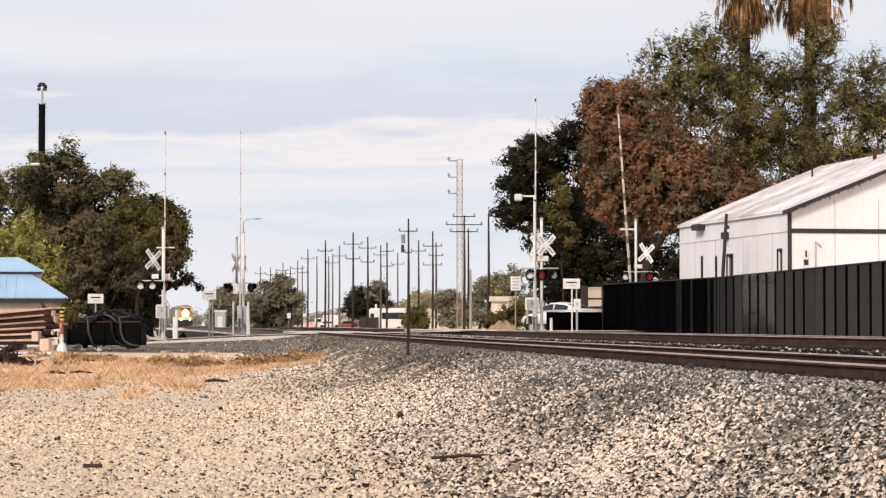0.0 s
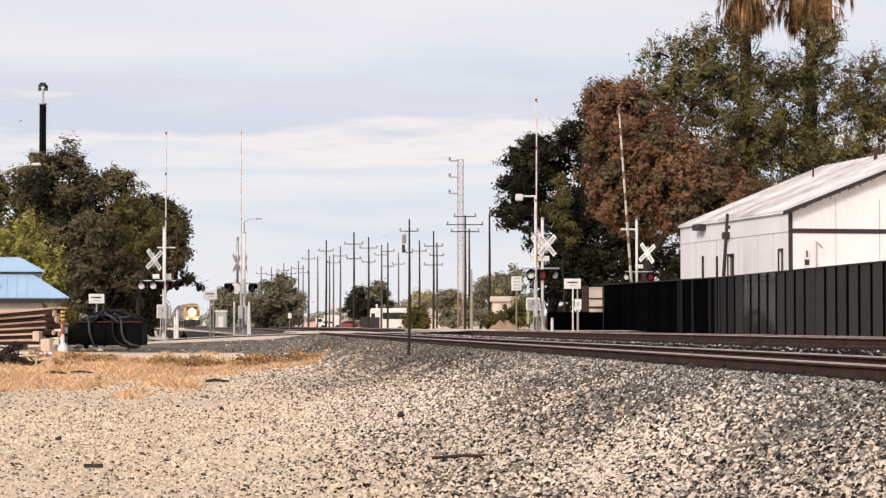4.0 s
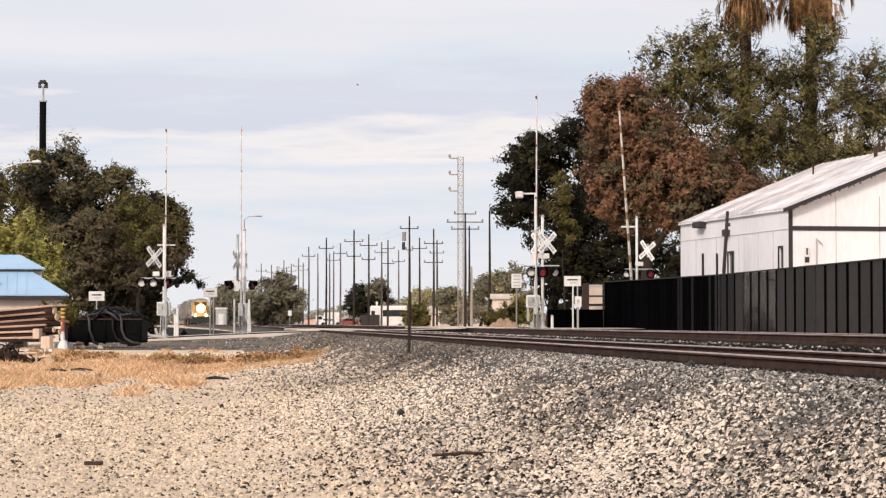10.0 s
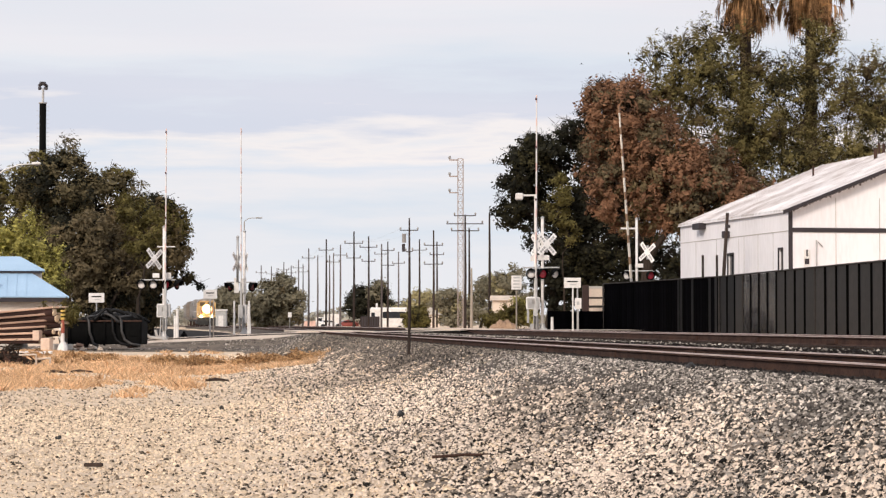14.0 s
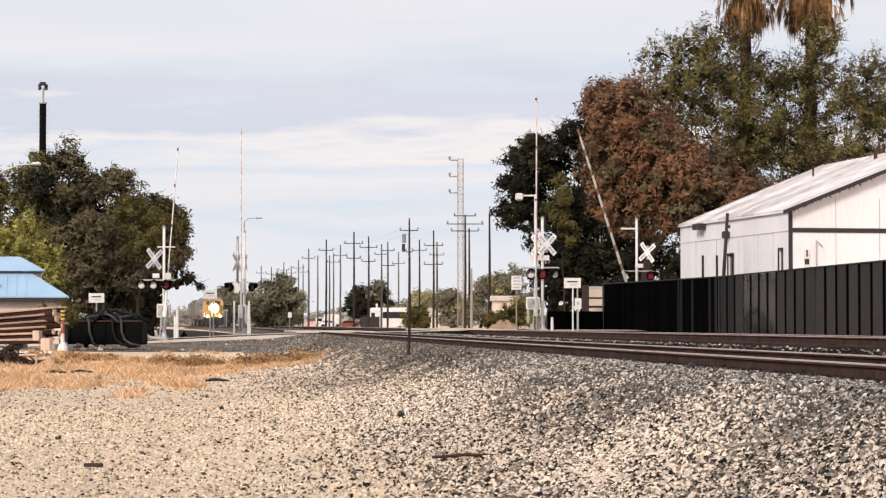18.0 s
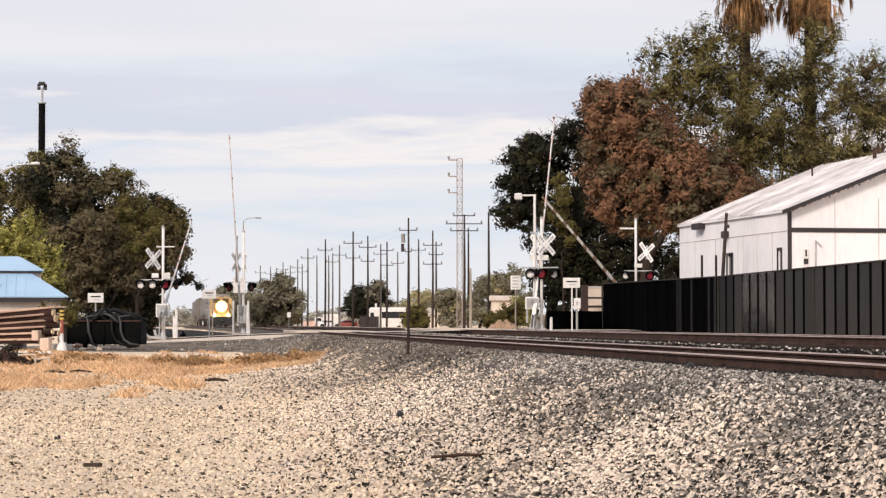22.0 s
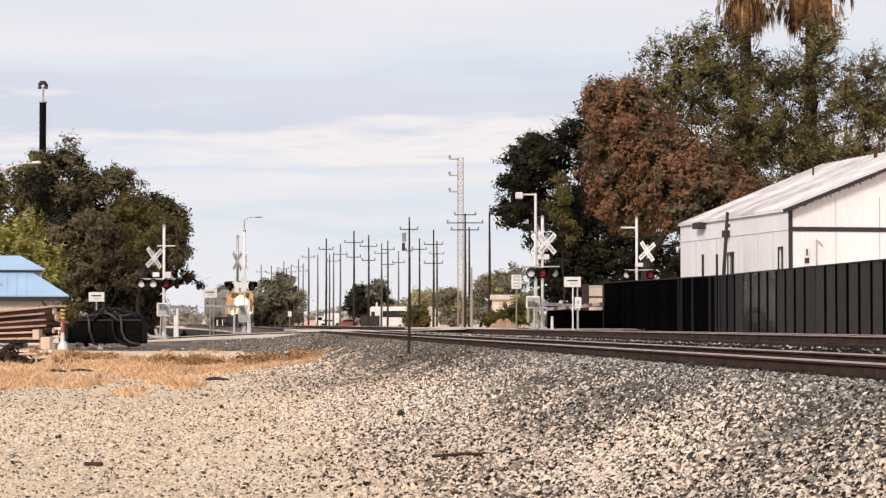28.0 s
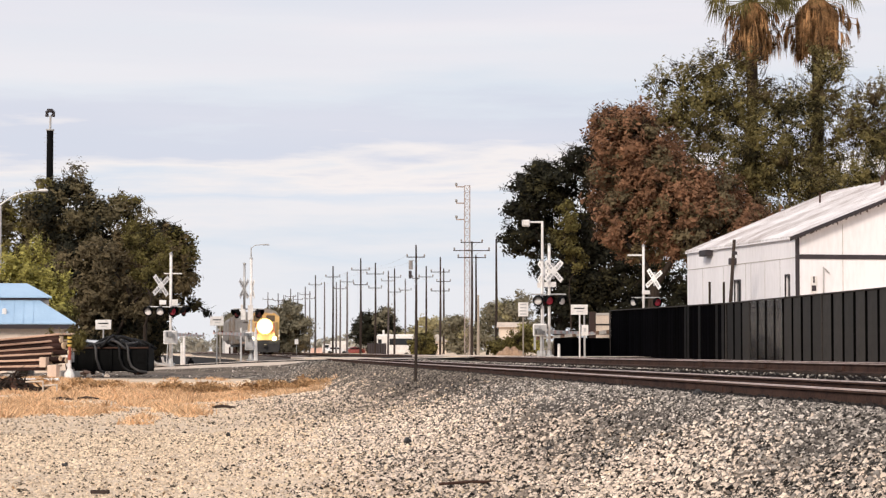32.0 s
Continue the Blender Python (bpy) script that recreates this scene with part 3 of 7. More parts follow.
def stones(name, count, size, region, mat, label, seed):
    """Loose broken stones, strewn over a stretch of the lot."""
    rng = np.random.default_rng(seed)
    x, y = region(rng, count)
    n = len(x)
    z = land_z(x, y)
    s = size * np.clip(rng.lognormal(0, 0.28, n), 0.5, 1.9)
    octa = np.array([(1, 0.2, -0.5), (-0.2, 1, -0.5), (-1, -0.2, -0.5), (0.2, -1, -0.5), (0.4, 0.15, 0.8), (-0.35, -0.15, 0.9)], float)
    faces = np.array([(0, 1, 4), (1, 5, 4), (1, 2, 5), (2, 3, 5), (3, 4, 5), (3, 0, 4)])
    p = octa[None] * (1 + rng.uniform(-0.3, 0.3, (n, 6, 3))) + rng.uniform(-0.2, 0.2, (n, 6, 3))
    p = p * s[:, None, None] * rng.uniform([0.75, 0.55, 0.35], [1.25, 0.95, 0.75], (n, 3))[:, None]
    a, tilt = rng.uniform(0, 6.28, n), rng.normal(0, 0.35, n)
    ct, st = np.cos(tilt)[:, None], np.sin(tilt)[:, None]
    px, pz = p[..., 0] * ct - p[..., 2] * st, p[..., 0] * st + p[..., 2] * ct
    ca, sa = np.cos(a)[:, None], np.sin(a)[:, None]
    v = np.stack([px * ca - p[..., 1] * sa + x[:, None], px * sa + p[..., 1] * ca + y[:, None], pz + (z + s * 0.25 + 0.016 * (track_x(y) - x < 5.2))[:, None]], -1)
    f = faces[None] + (np.arange(n) * 6)[:, None, None]
    ob = new(name, arrays(name, v.reshape(-1, 3), f.reshape(-1, 3), mat))
    return tagged(ob, label, "gravel", kind="stuff")


def fan(y0, y1, p0, p1, fade=2.0):
    """Points on the lot between two distances; they thin out towards the track at the offset p0."""
    def region(rng, count):
        y = np.sqrt(rng.uniform(y0 ** 2, y1 ** 2, count))
        x = rng.uniform(-0.21, 0.21, count) * y
        p = (track_x(y) - x) * 0.994
        keep = (rng.random(count) < soft_step(p0 - fade, p0 + fade, p + 0.5 * np.sin(y * 0.7) + 0.3 * np.sin(y * 1.9))) & (p > 1.0) & (p < p1)
        return x[keep], y[keep]
    return region


def strip(y0, y1, p0, p1, fade=0.0, taper=0.0, lead=0.0):
    """Points along the track between two offsets from its centre; they thin out over the last fade metres, and along it over the last (below 0: the first) taper metres; they set in over the first lead metres."""
    def region(rng, count):
        y = rng.uniform(y0, y1, count)
        p = rng.uniform(p0, p1, count)
        keep = np.ones(count, bool)
        if fade:
            keep = rng.random(count) > soft_step(p1 - fade, p1, p + 0.4 * np.sin(y * 0.8) + 0.3 * np.sin(y * 2.1))
        if lead:
            keep &= rng.random(count) < soft_step(p0, p0 + lead, p + 0.3 * np.sin(y * 1.1) + 0.2 * np.sin(y * 2.7))
        if taper > 0:
            keep &= rng.random(count) > soft_step(y1 - taper, y1, y)
        elif taper < 0:
            keep &= rng.random(count) < soft_step(y0, y0 - taper, y)
        return (track_x(y) - p)[keep], y[keep]
    return region


def roadside(rng, count):
    """Points on the slope of the road's fill, towards the lot."""
    x = rng.uniform(-21, -5, count)
    y = road_y(x) - rng.uniform(13.1, 22.5, count)
    return x, y


# ---- railway ----
RAIL_PROFILE = [(-0.07, -0.172), (0.07, -0.172), (0.07, -0.16), (0.012, -0.145), (0.012, -0.045), (0.036, -0.032), (0.036, -0.004), (-0.036, -0.004), (-0.036, -0.032), (-0.012, -0.045), (-0.012, -0.145), (-0.07, -0.16)]


def build_track(name, offset, lift, label, tie_range):
    t = thing(name, 0, 0, 0, label, "railway track", kind="structure")
    ys = np.concatenate([np.arange(-39, 150, 1.5), np.arange(150, 300, 4.0), np.arange(300, 620, 12.0)])
    cx = track_x(ys)
    slope = np.gradient(cx, ys)
    for side in (-1, 1):
        body, top = Shape(), Shape()
        for i, y in enumerate(ys):
            nx, ny = 1 / math.hypot(1, slope[i]), -slope[i] / math.hypot(1, slope[i])
            o = offset + side * 0.753
            body.v += [(cx[i] + (o + a) * nx, y + (o + a) * ny, b + lift) for a, b in RAIL_PROFILE]
            top.v += [(cx[i] + (o + a) * nx, y + (o + a) * ny, b + lift) for a, b in ((-0.039, -0.013), (-0.034, 0.0), (0.034, 0.0), (0.039, -0.013))]
        n = len(RAIL_PROFILE)
        for i in range(len(ys) - 1):
            body.f += [(i * n + j, i * n + (j + 1) % n, (i + 1) * n + (j + 1) % n, (i + 1) * n + j) for j in range(n)]
            top.f += [(i * 4 + j, i * 4 + j + 1, i * 4 + j + 5, i * 4 + j + 4) for j in range(3)]
        r = part("rail", body, RUST, t, "rust-brown steel rail")
        part("running_surface", top, RAIL_TOP, r, "wheel-worn rail top, paled further for the sky reflection")
        for y in np.arange(20, 60, 5.9) + side:
            x = float(track_x(y)) + offset + side * 0.753
            part("joint_bar", Shape().box(-0.035, -0.33, -0.14 + lift, 0.035, 0.33, -0.05 + lift, pose(x, y, 0, 0, 0, math.degrees(math.atan(0.109)))), RUST, t)
    me = Shape().box(-1.3, -0.11, -0.18, 1.3, 0.11, 0).mesh("tie", TIE_WOOD)
    for y in np.arange(tie_range[0], tie_range[1], 0.52):
        o = part("tie", me, None, t)
        o.matrix_basis = pose(float(track_x(y)) + offset + random.uniform(-0.05, 0.05), y, -0.172 + lift, 0, 0, 6.2 + random.uniform(-1, 1))
    return t


# ---- crossing signals and gates ----
GATES_ENTRY = [(0, 82), (15.7, 82), (16.2, 81), (16.6, 79.5), (17, 71), (18, 57), (19, 48), (20, 42.8), (21, 35.8), (22, 29.5), (23, 24.3), (24, 18.3), (25, 11), (26, 3), (27, -2.5), (28, -3.2), (32, -3.2)]
GATES_FAR = [(0, 89), (16.0, 89), (17, 84), (18, 68), (19, 56), (20, 46), (21, 38), (22, 32), (23, 28), (24, 25), (25, 19), (25.5, 15), (26.5, 6), (27.5, 0), (32, 0)]
GATES_EXIT = [(0, 89), (21, 89), (21.4, 84), (22, 69), (23, 56), (24, 44), (25, 32.3), (25.5, 27), (26.5, 12.5), (27.5, 1.5), (28, 0), (32, 0)]
arms = []


def signal_lamp(parent, x, y, z, turn, lens):
    """One flashing unit: backplate, hood and lens, facing the direction turn (0 is towards the lot)."""
    m = pose(x, y, z, 0, 0, turn)
    back = Shape()
    back.prism([(0.24 * math.cos(a), 0.24 * math.sin(a)) for a in np.linspace(0, 2 * math.pi, 17)[:-1]], 0.0, 0.03, "y", m)
    back.tube([m @ Vector((0, 0.03, 0)), m @ Vector((0, 0.16, 0))], [0.14, 0.1], 10)
    lamp = part("lamp", back, BLACK_PAINT, parent, "black round flasher with hood")
    hood = Shape()
    n = 11
    for d in (0.0, -0.3):
        for r in (0.205, 0.19):
            for a in np.linspace(-0.3, math.pi + 0.3, n):
                hood.v.append(tuple(m @ Vector((r * math.cos(a), d * (0.45 + 0.55 * max(0, math.sin(a))), r * math.sin(a)))))
    for i in range(n - 1):
        hood.f += [(i, i + 1, 2 * n + i + 1, 2 * n + i), (n + i, n + i + 1, 3 * n + i + 1, 3 * n + i), (2 * n + i, 2 * n + i + 1, 3 * n + i + 1, 3 * n + i)]
    part("hood", hood, BLACK_PAINT, lamp)
    ln = Shape()
    ln.tube([m @ Vector((0, -0.005, 0)), m @ Vector((0, -0.03, 0)), m @ Vector((0, -0.045, 0))], [0.185, 0.17, 0.08], 16)
    part("lens", ln, lens, lamp, "round lens", True)


def crossbuck(parent, x, y, z, turn, lean=0):
    cb = part("crossbuck", Shape().box(-0.06, 0.03, -0.35, 0.06, 0.06, 0.35, pose(x, y, z, 0, 0, turn)), STEEL_GREY, parent, "white crossbuck sign with dark lettering bars")
    for k, a in enumerate((45, -45)):
        m = pose(x, y, z, 0, 0, turn) @ pose(0, -0.014 * k, 0, 0, a + lean, 0)
        part("blade", Shape().box(-0.61, 0.0, -0.115, 0.61, 0.012, 0.115, m, 0.004), SIGN_WHITE, cb)
        for c in (-0.45, -0.33, -0.21, 0.21, 0.33, 0.45):
            part("lettering_bar", Shape().box(c - 0.045, -0.004, -0.05, c + 0.045, 0.0, 0.05, m), STEEL_GREY, cb)


def gate(parent, px, py, pz, azimuth, length, rows, counter=True, stripe=None, ground=None):
    arm = part("gate_arm", Shape().box(-0.35, -0.05, -0.06, 1.2, 0.05, 0.06, None, 0.01), STEEL_GREY, parent, "long slender red and white striped gate arm")
    n = 16
    step = (length - 1.2) / n
    for i in range(n):
        a, b = 1.2 + (i + (0.3 if i % 2 else 0)) * step, 1.2 + (i + (1 if i % 2 else 1.3)) * step
        h = (0.1 if ground else 0.082) - 0.045 * i / n
        part("stripe", Shape().box(a, -0.018, -h, b, 0.018, h), (stripe or FADED_STRIPE) if i % 2 else ground or WHITE_PAINT, arm)
    if counter:
        part("counterweight", Shape().box(-1.05, -0.09, -0.14, -0.45, -0.05, 0.14, None, 0.02).box(-1.05, 0.05, -0.14, -0.45, 0.09, 0.14, None, 0.02).box(-0.5, -0.09, -0.05, 0.1, 0.09, 0.05), STEEL_GREY, arm)
    for f in (0.5, 0.75, 0.98):
        part("tip_lamp", Shape().box(length * f - 0.05, -0.03, 0.03, length * f + 0.05, 0.03, 0.13, None, 0.01), DARK_LENS, arm)
    arms.append((arm, [(t, pose(px, py, pz, 0, -e, azimuth)) for t, e in rows]))


def mast(parent, x, y, z, top, r=0.065, mat=None, foot=True):
    m = part("mast", Shape().tube([(x, y, z), (x, y, top)], [r, r], 12), mat or WHITE_PAINT, parent, smooth=True)
    if foot:
        part("base_casting", Shape().box(x - 0.2, y - 0.2, z, x + 0.2, y + 0.2, z + 0.09, None, 0.02).tube([(x, y, z + 0.09), (x, y, z + 0.32)], [0.15, 0.09], 12), STEEL_GREY, parent)
    part("pinnacle", Shape().tube([(x, y, top), (x, y, top + 0.05), (x, y, top + 0.1)], [r + 0.02, r + 0.02, 0.02], 12), STEEL_GREY, parent)
    return m


def mechanism(parent, x, y, z0, z1, w=0.46):
    box = part("mechanism_case", Shape().box(x - w / 2, y - 0.22, z0, x + w / 2, y + 0.22, z1, None, 0.03), WHITE_PAINT, parent, "pale grey gate mechanism case")
    part("case_door", Shape().box(x - w / 2 + 0.05, y - 0.235, z0 + 0.06, x + w / 2 - 0.05, y - 0.22, z1 - 0.06, None, 0.005), STEEL_GREY, box)
    part("case_label", Shape().box(x - 0.06, y - 0.24, (z0 + z1) / 2 - 0.05, x + 0.06, y - 0.236, (z0 + z1) / 2 + 0.16), LOCO_GREY, box)


def build_signals():
    lab = "white crossing signal mast with crossbuck, flashers and gate arm"
    # left, towards the lot
    Y = 106
    s = thing("crossing_signal", -13.091, Y, -0.332, lab, "crossing signal", group="crossing signals")
    z = lambda v: v - (-0.332)
    mast(s, 0, 0, 0, z(4.862))
    crossbuck(s, -0.44, -0.12, z(3.39), 47, 4)
    part("cross_arm", Shape().box(-0.318, -0.03, z(3.934), 0.53, 0.03, z(3.987)), WHITE_PAINT, s)
    part("count_sign", Shape().box(-0.52, -0.1, z(2.503), -0.2, -0.085, z(2.715)), WHITE_PAINT, s, "small white track-count plate")
    part("count_sign", Shape().box(0.06, -0.1, z(2.45), 0.35, -0.085, z(2.742)), WHITE_PAINT, s, "small white track-count plate")
    part("lamp_bracket", Shape().tube([(-1.1, 0, z(2.397)), (0.62, 0, z(2.397))], 0.035, 8), STEEL_GREY, s)
    for dx, turn, ln in ((-39, -14, PALE_LENS), (-18, -10, PALE_LENS), (4, 50, RED_LENS), (24, 66, DARK_LENS)):
        signal_lamp(s, dx * 0.0265, -0.1, z(2.185), turn, ln)
    mechanism(s, 0.0, 0.0, z(0.648), z(1.284), 0.62)
    part("conduit", Shape().tube([(0.12, -0.3, 0), (0.12, -0.3, z(0.648))], 0.03, 6).tube([(-0.16, -0.2, 0), (-0.1, -0.2, z(0.648))], 0.03, 6), STEEL_GREY, s)
    gate(s, 0.1, -0.3, z(1.099), 86, 8.4, GATES_FAR)
    # left, beyond the lane
    Y = 111
    s = thing("crossing_signal", -9.934, Y, -0.169, lab, "crossing signal", group="crossing signals")
    z = lambda v: v - (-0.169)
    mast(s, 0.167, 0.1, 0, z(4.853))
    mast(s, -0.139, -0.2, z(2.384), z(4.576), 0.06, STEEL_GREY, False)
    crossbuck(s, -0.167, -0.15, z(3.383), 66)
    crossbuck(s, 0.194, 0.3, z(3.383), -70)
    part("lamp_bracket", Shape().tube([(-0.7, 0, z(2.384)), (0.75, 0, z(2.384))], 0.035, 8), STEEL_GREY, s)
    for dx, turn, ln in ((-19, -52, DARK_LENS), (20, 50, DARK_LENS)):
        signal_lamp(s, dx * 0.0278, 0, z(2.161), turn, ln)
    part("backplate", Shape().box(-0.33, -0.05, z(1.856), -0.09, -0.02, z(2.606), None, 0.01).box(0.02, -0.06, z(1.856), 0.28, -0.03, z(2.578), None, 0.01), WHITE_PAINT, s)
    mechanism(s, 0.1, 0.0, z(0.358), z(1.274), 0.4)
    part("guard_post", Shape().tube([(-0.278, -0.4, 0), (-0.278, -0.4, z(1.468))], 0.05, 8), WHITE_PAINT, s)
    part("guard_post", Shape().tube([(0.499, -0.4, 0), (0.444, -0.4, z(1.468))], 0.05, 8), WHITE_PAINT, s)
    gate(s, 0.05, -0.35, z(1.135), 265, 8.8, GATES_EXIT)
    # right, beside the tracks
    Y = 100
    s = thing("crossing_signal", 4.4, Y, 0.055, lab, "crossing signal", group="crossing signals")
    z = lambda v: v - (0.055)
    mast(s, 0, 0, 0, z(5.005))
    mast(s, -0.325, 0.1, z(0.68), z(4.305), 0.05, None, False)
    crossbuck(s, 0.2, -0.14, z(3.855), 30)
    crossbuck(s, -0.2, 0.34, z(3.855), -55)
    part("track_sign", Shape().box(-0.225, -0.12, z(3.155), 0.3, -0.1, z(3.38), None, 0.004).box(-0.525, 0.1, z(3.13), -0.25, 0.12, z(3.355), None, 0.004), WHITE_PAINT, s, "small white plate below the crossbuck")
    part("lamp_bracket", Shape().tube([(-0.85, 0, z(2.83)), (0.75, 0, z(2.83))], 0.035, 8), STEEL_GREY, s)
    for dx, dy, turn, ln in ((-20, -0.1, -10, PALE_LENS), (0, -0.15, 25, RED_LENS), (22, -0.1, 40, PALE_LENS), (-10, 0.3, -35, DARK_LENS)):
        signal_lamp(s, dx * 0.025, dy, z(2.555), turn, ln)
    mechanism(s, -0.425, -0.1, z(0.98), z(1.53), 0.6)
    part("counter_arm", Shape().box(-0.7, -0.3, z(0.38), -0.6, -0.24, z(1.08)).tube([(-0.35, -0.2, 0), (-0.35, -0.2, z(0.98))], 0.07, 8), STEEL_GREY, s)
    part("relay_foot", Shape().box(-0.55, -0.25, 0, -0.15, 0.2, 0.3, None, 0.05), STEEL_GREY, s)
    gate(s, -0.3, -0.3, z(1.18), 72, 9.3, GATES_EXIT)
    # right, behind the fence
    Y = 114
    s = thing("crossing_signal", 9.775, Y, 0.0, lab, "crossing signal", group="crossing signals")
    mast(s, 0, 0, 0, 5.603)
    crossbuck(s, 0.513, -0.14, 3.95, -42, 8)
    part("cross_arm", Shape().box(-0.798, -0.03, 5.118, 0, 0.03, 5.204), WHITE_PAINT, s)
    part("track_sign", Shape().box(-0.086, -0.12, 3.18, 0.314, -0.1, 3.38, None, 0.004), WHITE_PAINT, s)
    part("lamp_bracket", Shape().tube([(-0.6, 0, 3.009), (0.8, 0, 3.009)], 0.035, 8), STEEL_GREY, s)
    for dx, turn, ln in ((-18, -40, PALE_LENS), (24, 20, RED_LENS)):
        signal_lamp(s, dx * 0.0285, -0.1, 2.781, turn, ln)
    mechanism(s, -0.1, 0.0, 0.9, 1.7, 0.5)
    gate(s, -0.228, -0.3, 1.45, 236, 9.9, GATES_ENTRY, stripe=RED_STRIPE, ground=CREAM_PAINT)


# ---- trees ----


def leaves(lobes, count, size, seed, flat=0.5, droop=0.0, hollow=0.55, clump=18, order=0.75, spray=0.0):
    """Leaves on rounded lobes (x, y, z, rx, ry, rz): each lobe carries boughs, each bough a few twig ends with a clump of leaves that face outwards, or with a slender spray of that length; noise leaves gaps."""
    rng = np.random.default_rng(seed)
    L = np.array(lobes, float)
    area = L[:, 3] * L[:, 5] + L[:, 4] * L[:, 5]
    twigs = 6
    k = max(6, count // (clump * twigs))
    pick = rng.choice(len(L), k, p=area / area.sum())
    d = rng.normal(0, 1, (k, 3))
    d /= np.linalg.norm(d, axis=1)[:, None]
    r = hollow + (1.02 - hollow) * rng.random(k) ** 0.6
    lump = 1 + 0.2 * np.sin(d[:, 0] * 7 + pick * 2.1) * np.cos(d[:, 2] * 6 + pick) + 0.1 * np.sin(d[:, 1] * 15 + d[:, 2] * 13 + pick)
    bough = L[pick, :3] + d * L[pick, 3:] * (r * lump)[:, None]
    gap = np.sin(bough[:, 0] * 2.3 + 1.7 * np.sin(bough[:, 2] * 1.9)) + np.sin(bough[:, 2] * 2.7 + 1.3 * np.sin(bough[:, 1] * 2.1)) + np.sin(bough[:, 1] * 2.5 + bough[:, 0])
    keep = (gap > -1.3) | (rng.random(k) < 0.35)
    bough, d, pick = bough[keep], d[keep], pick[keep]
    girth = np.clip(L[pick, 3] * 0.26, 0.1, 0.62) * rng.lognormal(0, 0.25, len(bough))
    # twig ends round each bough
    q = rng.normal(0, 1, (len(bough) * twigs, 3))
    q /= np.linalg.norm(q, axis=1)[:, None]
    heart = np.repeat(bough, twigs, 0)
    d = np.repeat(d, twigs, 0)
    c = heart + q * np.repeat(girth, twigs)[:, None] * rng.uniform(0.4, 1.1, (len(q), 1)) * np.array([1, 1, 0.8])
    wide = size * 1.8 * rng.lognormal(0, 0.3, len(c))
    heart, d = np.repeat(heart, clump, 0), np.repeat(d, clump, 0)
    if spray:
        along = 0.7 * d[::clump] * np.array([1, 1, 0.5]) + np.array([0, 0, 0.75]) + rng.normal(0, 0.4, (len(c), 3))
        along *= (spray * rng.lognormal(0, 0.35, len(c)) / np.linalg.norm(along, axis=1))[:, None]
        k = rng.uniform(-0.3, 1.0, (len(c) * clump, 1))
        c = np.repeat(c, clump, 0) + np.repeat(along, clump, 0) * k + rng.normal(0, 1, (len(k), 3)) * size * (1.5 - 0.9 * np.clip(k, 0, 1))
    else:
        c = np.repeat(c, clump, 0) + np.clip(rng.normal(0, 1, (len(c) * clump, 3)), -1.5, 1.5) * np.repeat(wide, clump)[:, None] * np.array([1, 1, 0.75])
    n = len(c)
    out = c - heart
    out /= np.linalg.norm(out, axis=1)[:, None] + 1e-6
    face = order * (0.75 * out + 0.55 * d + np.array([0, 0, 0.25])) + rng.normal(0, 0.36, (n, 3))
    face /= np.linalg.norm(face, axis=1)[:, None]
    a = rng.normal(0, 1, (n, 3))
    a[:, 2] = a[:, 2] * flat - droop
    a -= face * (a * face).sum(1)[:, None]
    a /= np.linalg.norm(a, axis=1)[:, None]
    b = np.cross(face, a)
    s = (size * rng.lognormal(0, 0.35, n))[:, None]
    v = np.stack([c - a * s, c + b * s * 0.5, c + a * s, c - b * s * 0.42 + rng.normal(0, 0.1, (n, 3)) * s], 1).reshape(-1, 3)
    i = np.arange(n) * 4
    f = np.concatenate([np.stack([i, i + 1, i + 2], 1), np.stack([i, i + 2, i + 3], 1)])
    return v, f


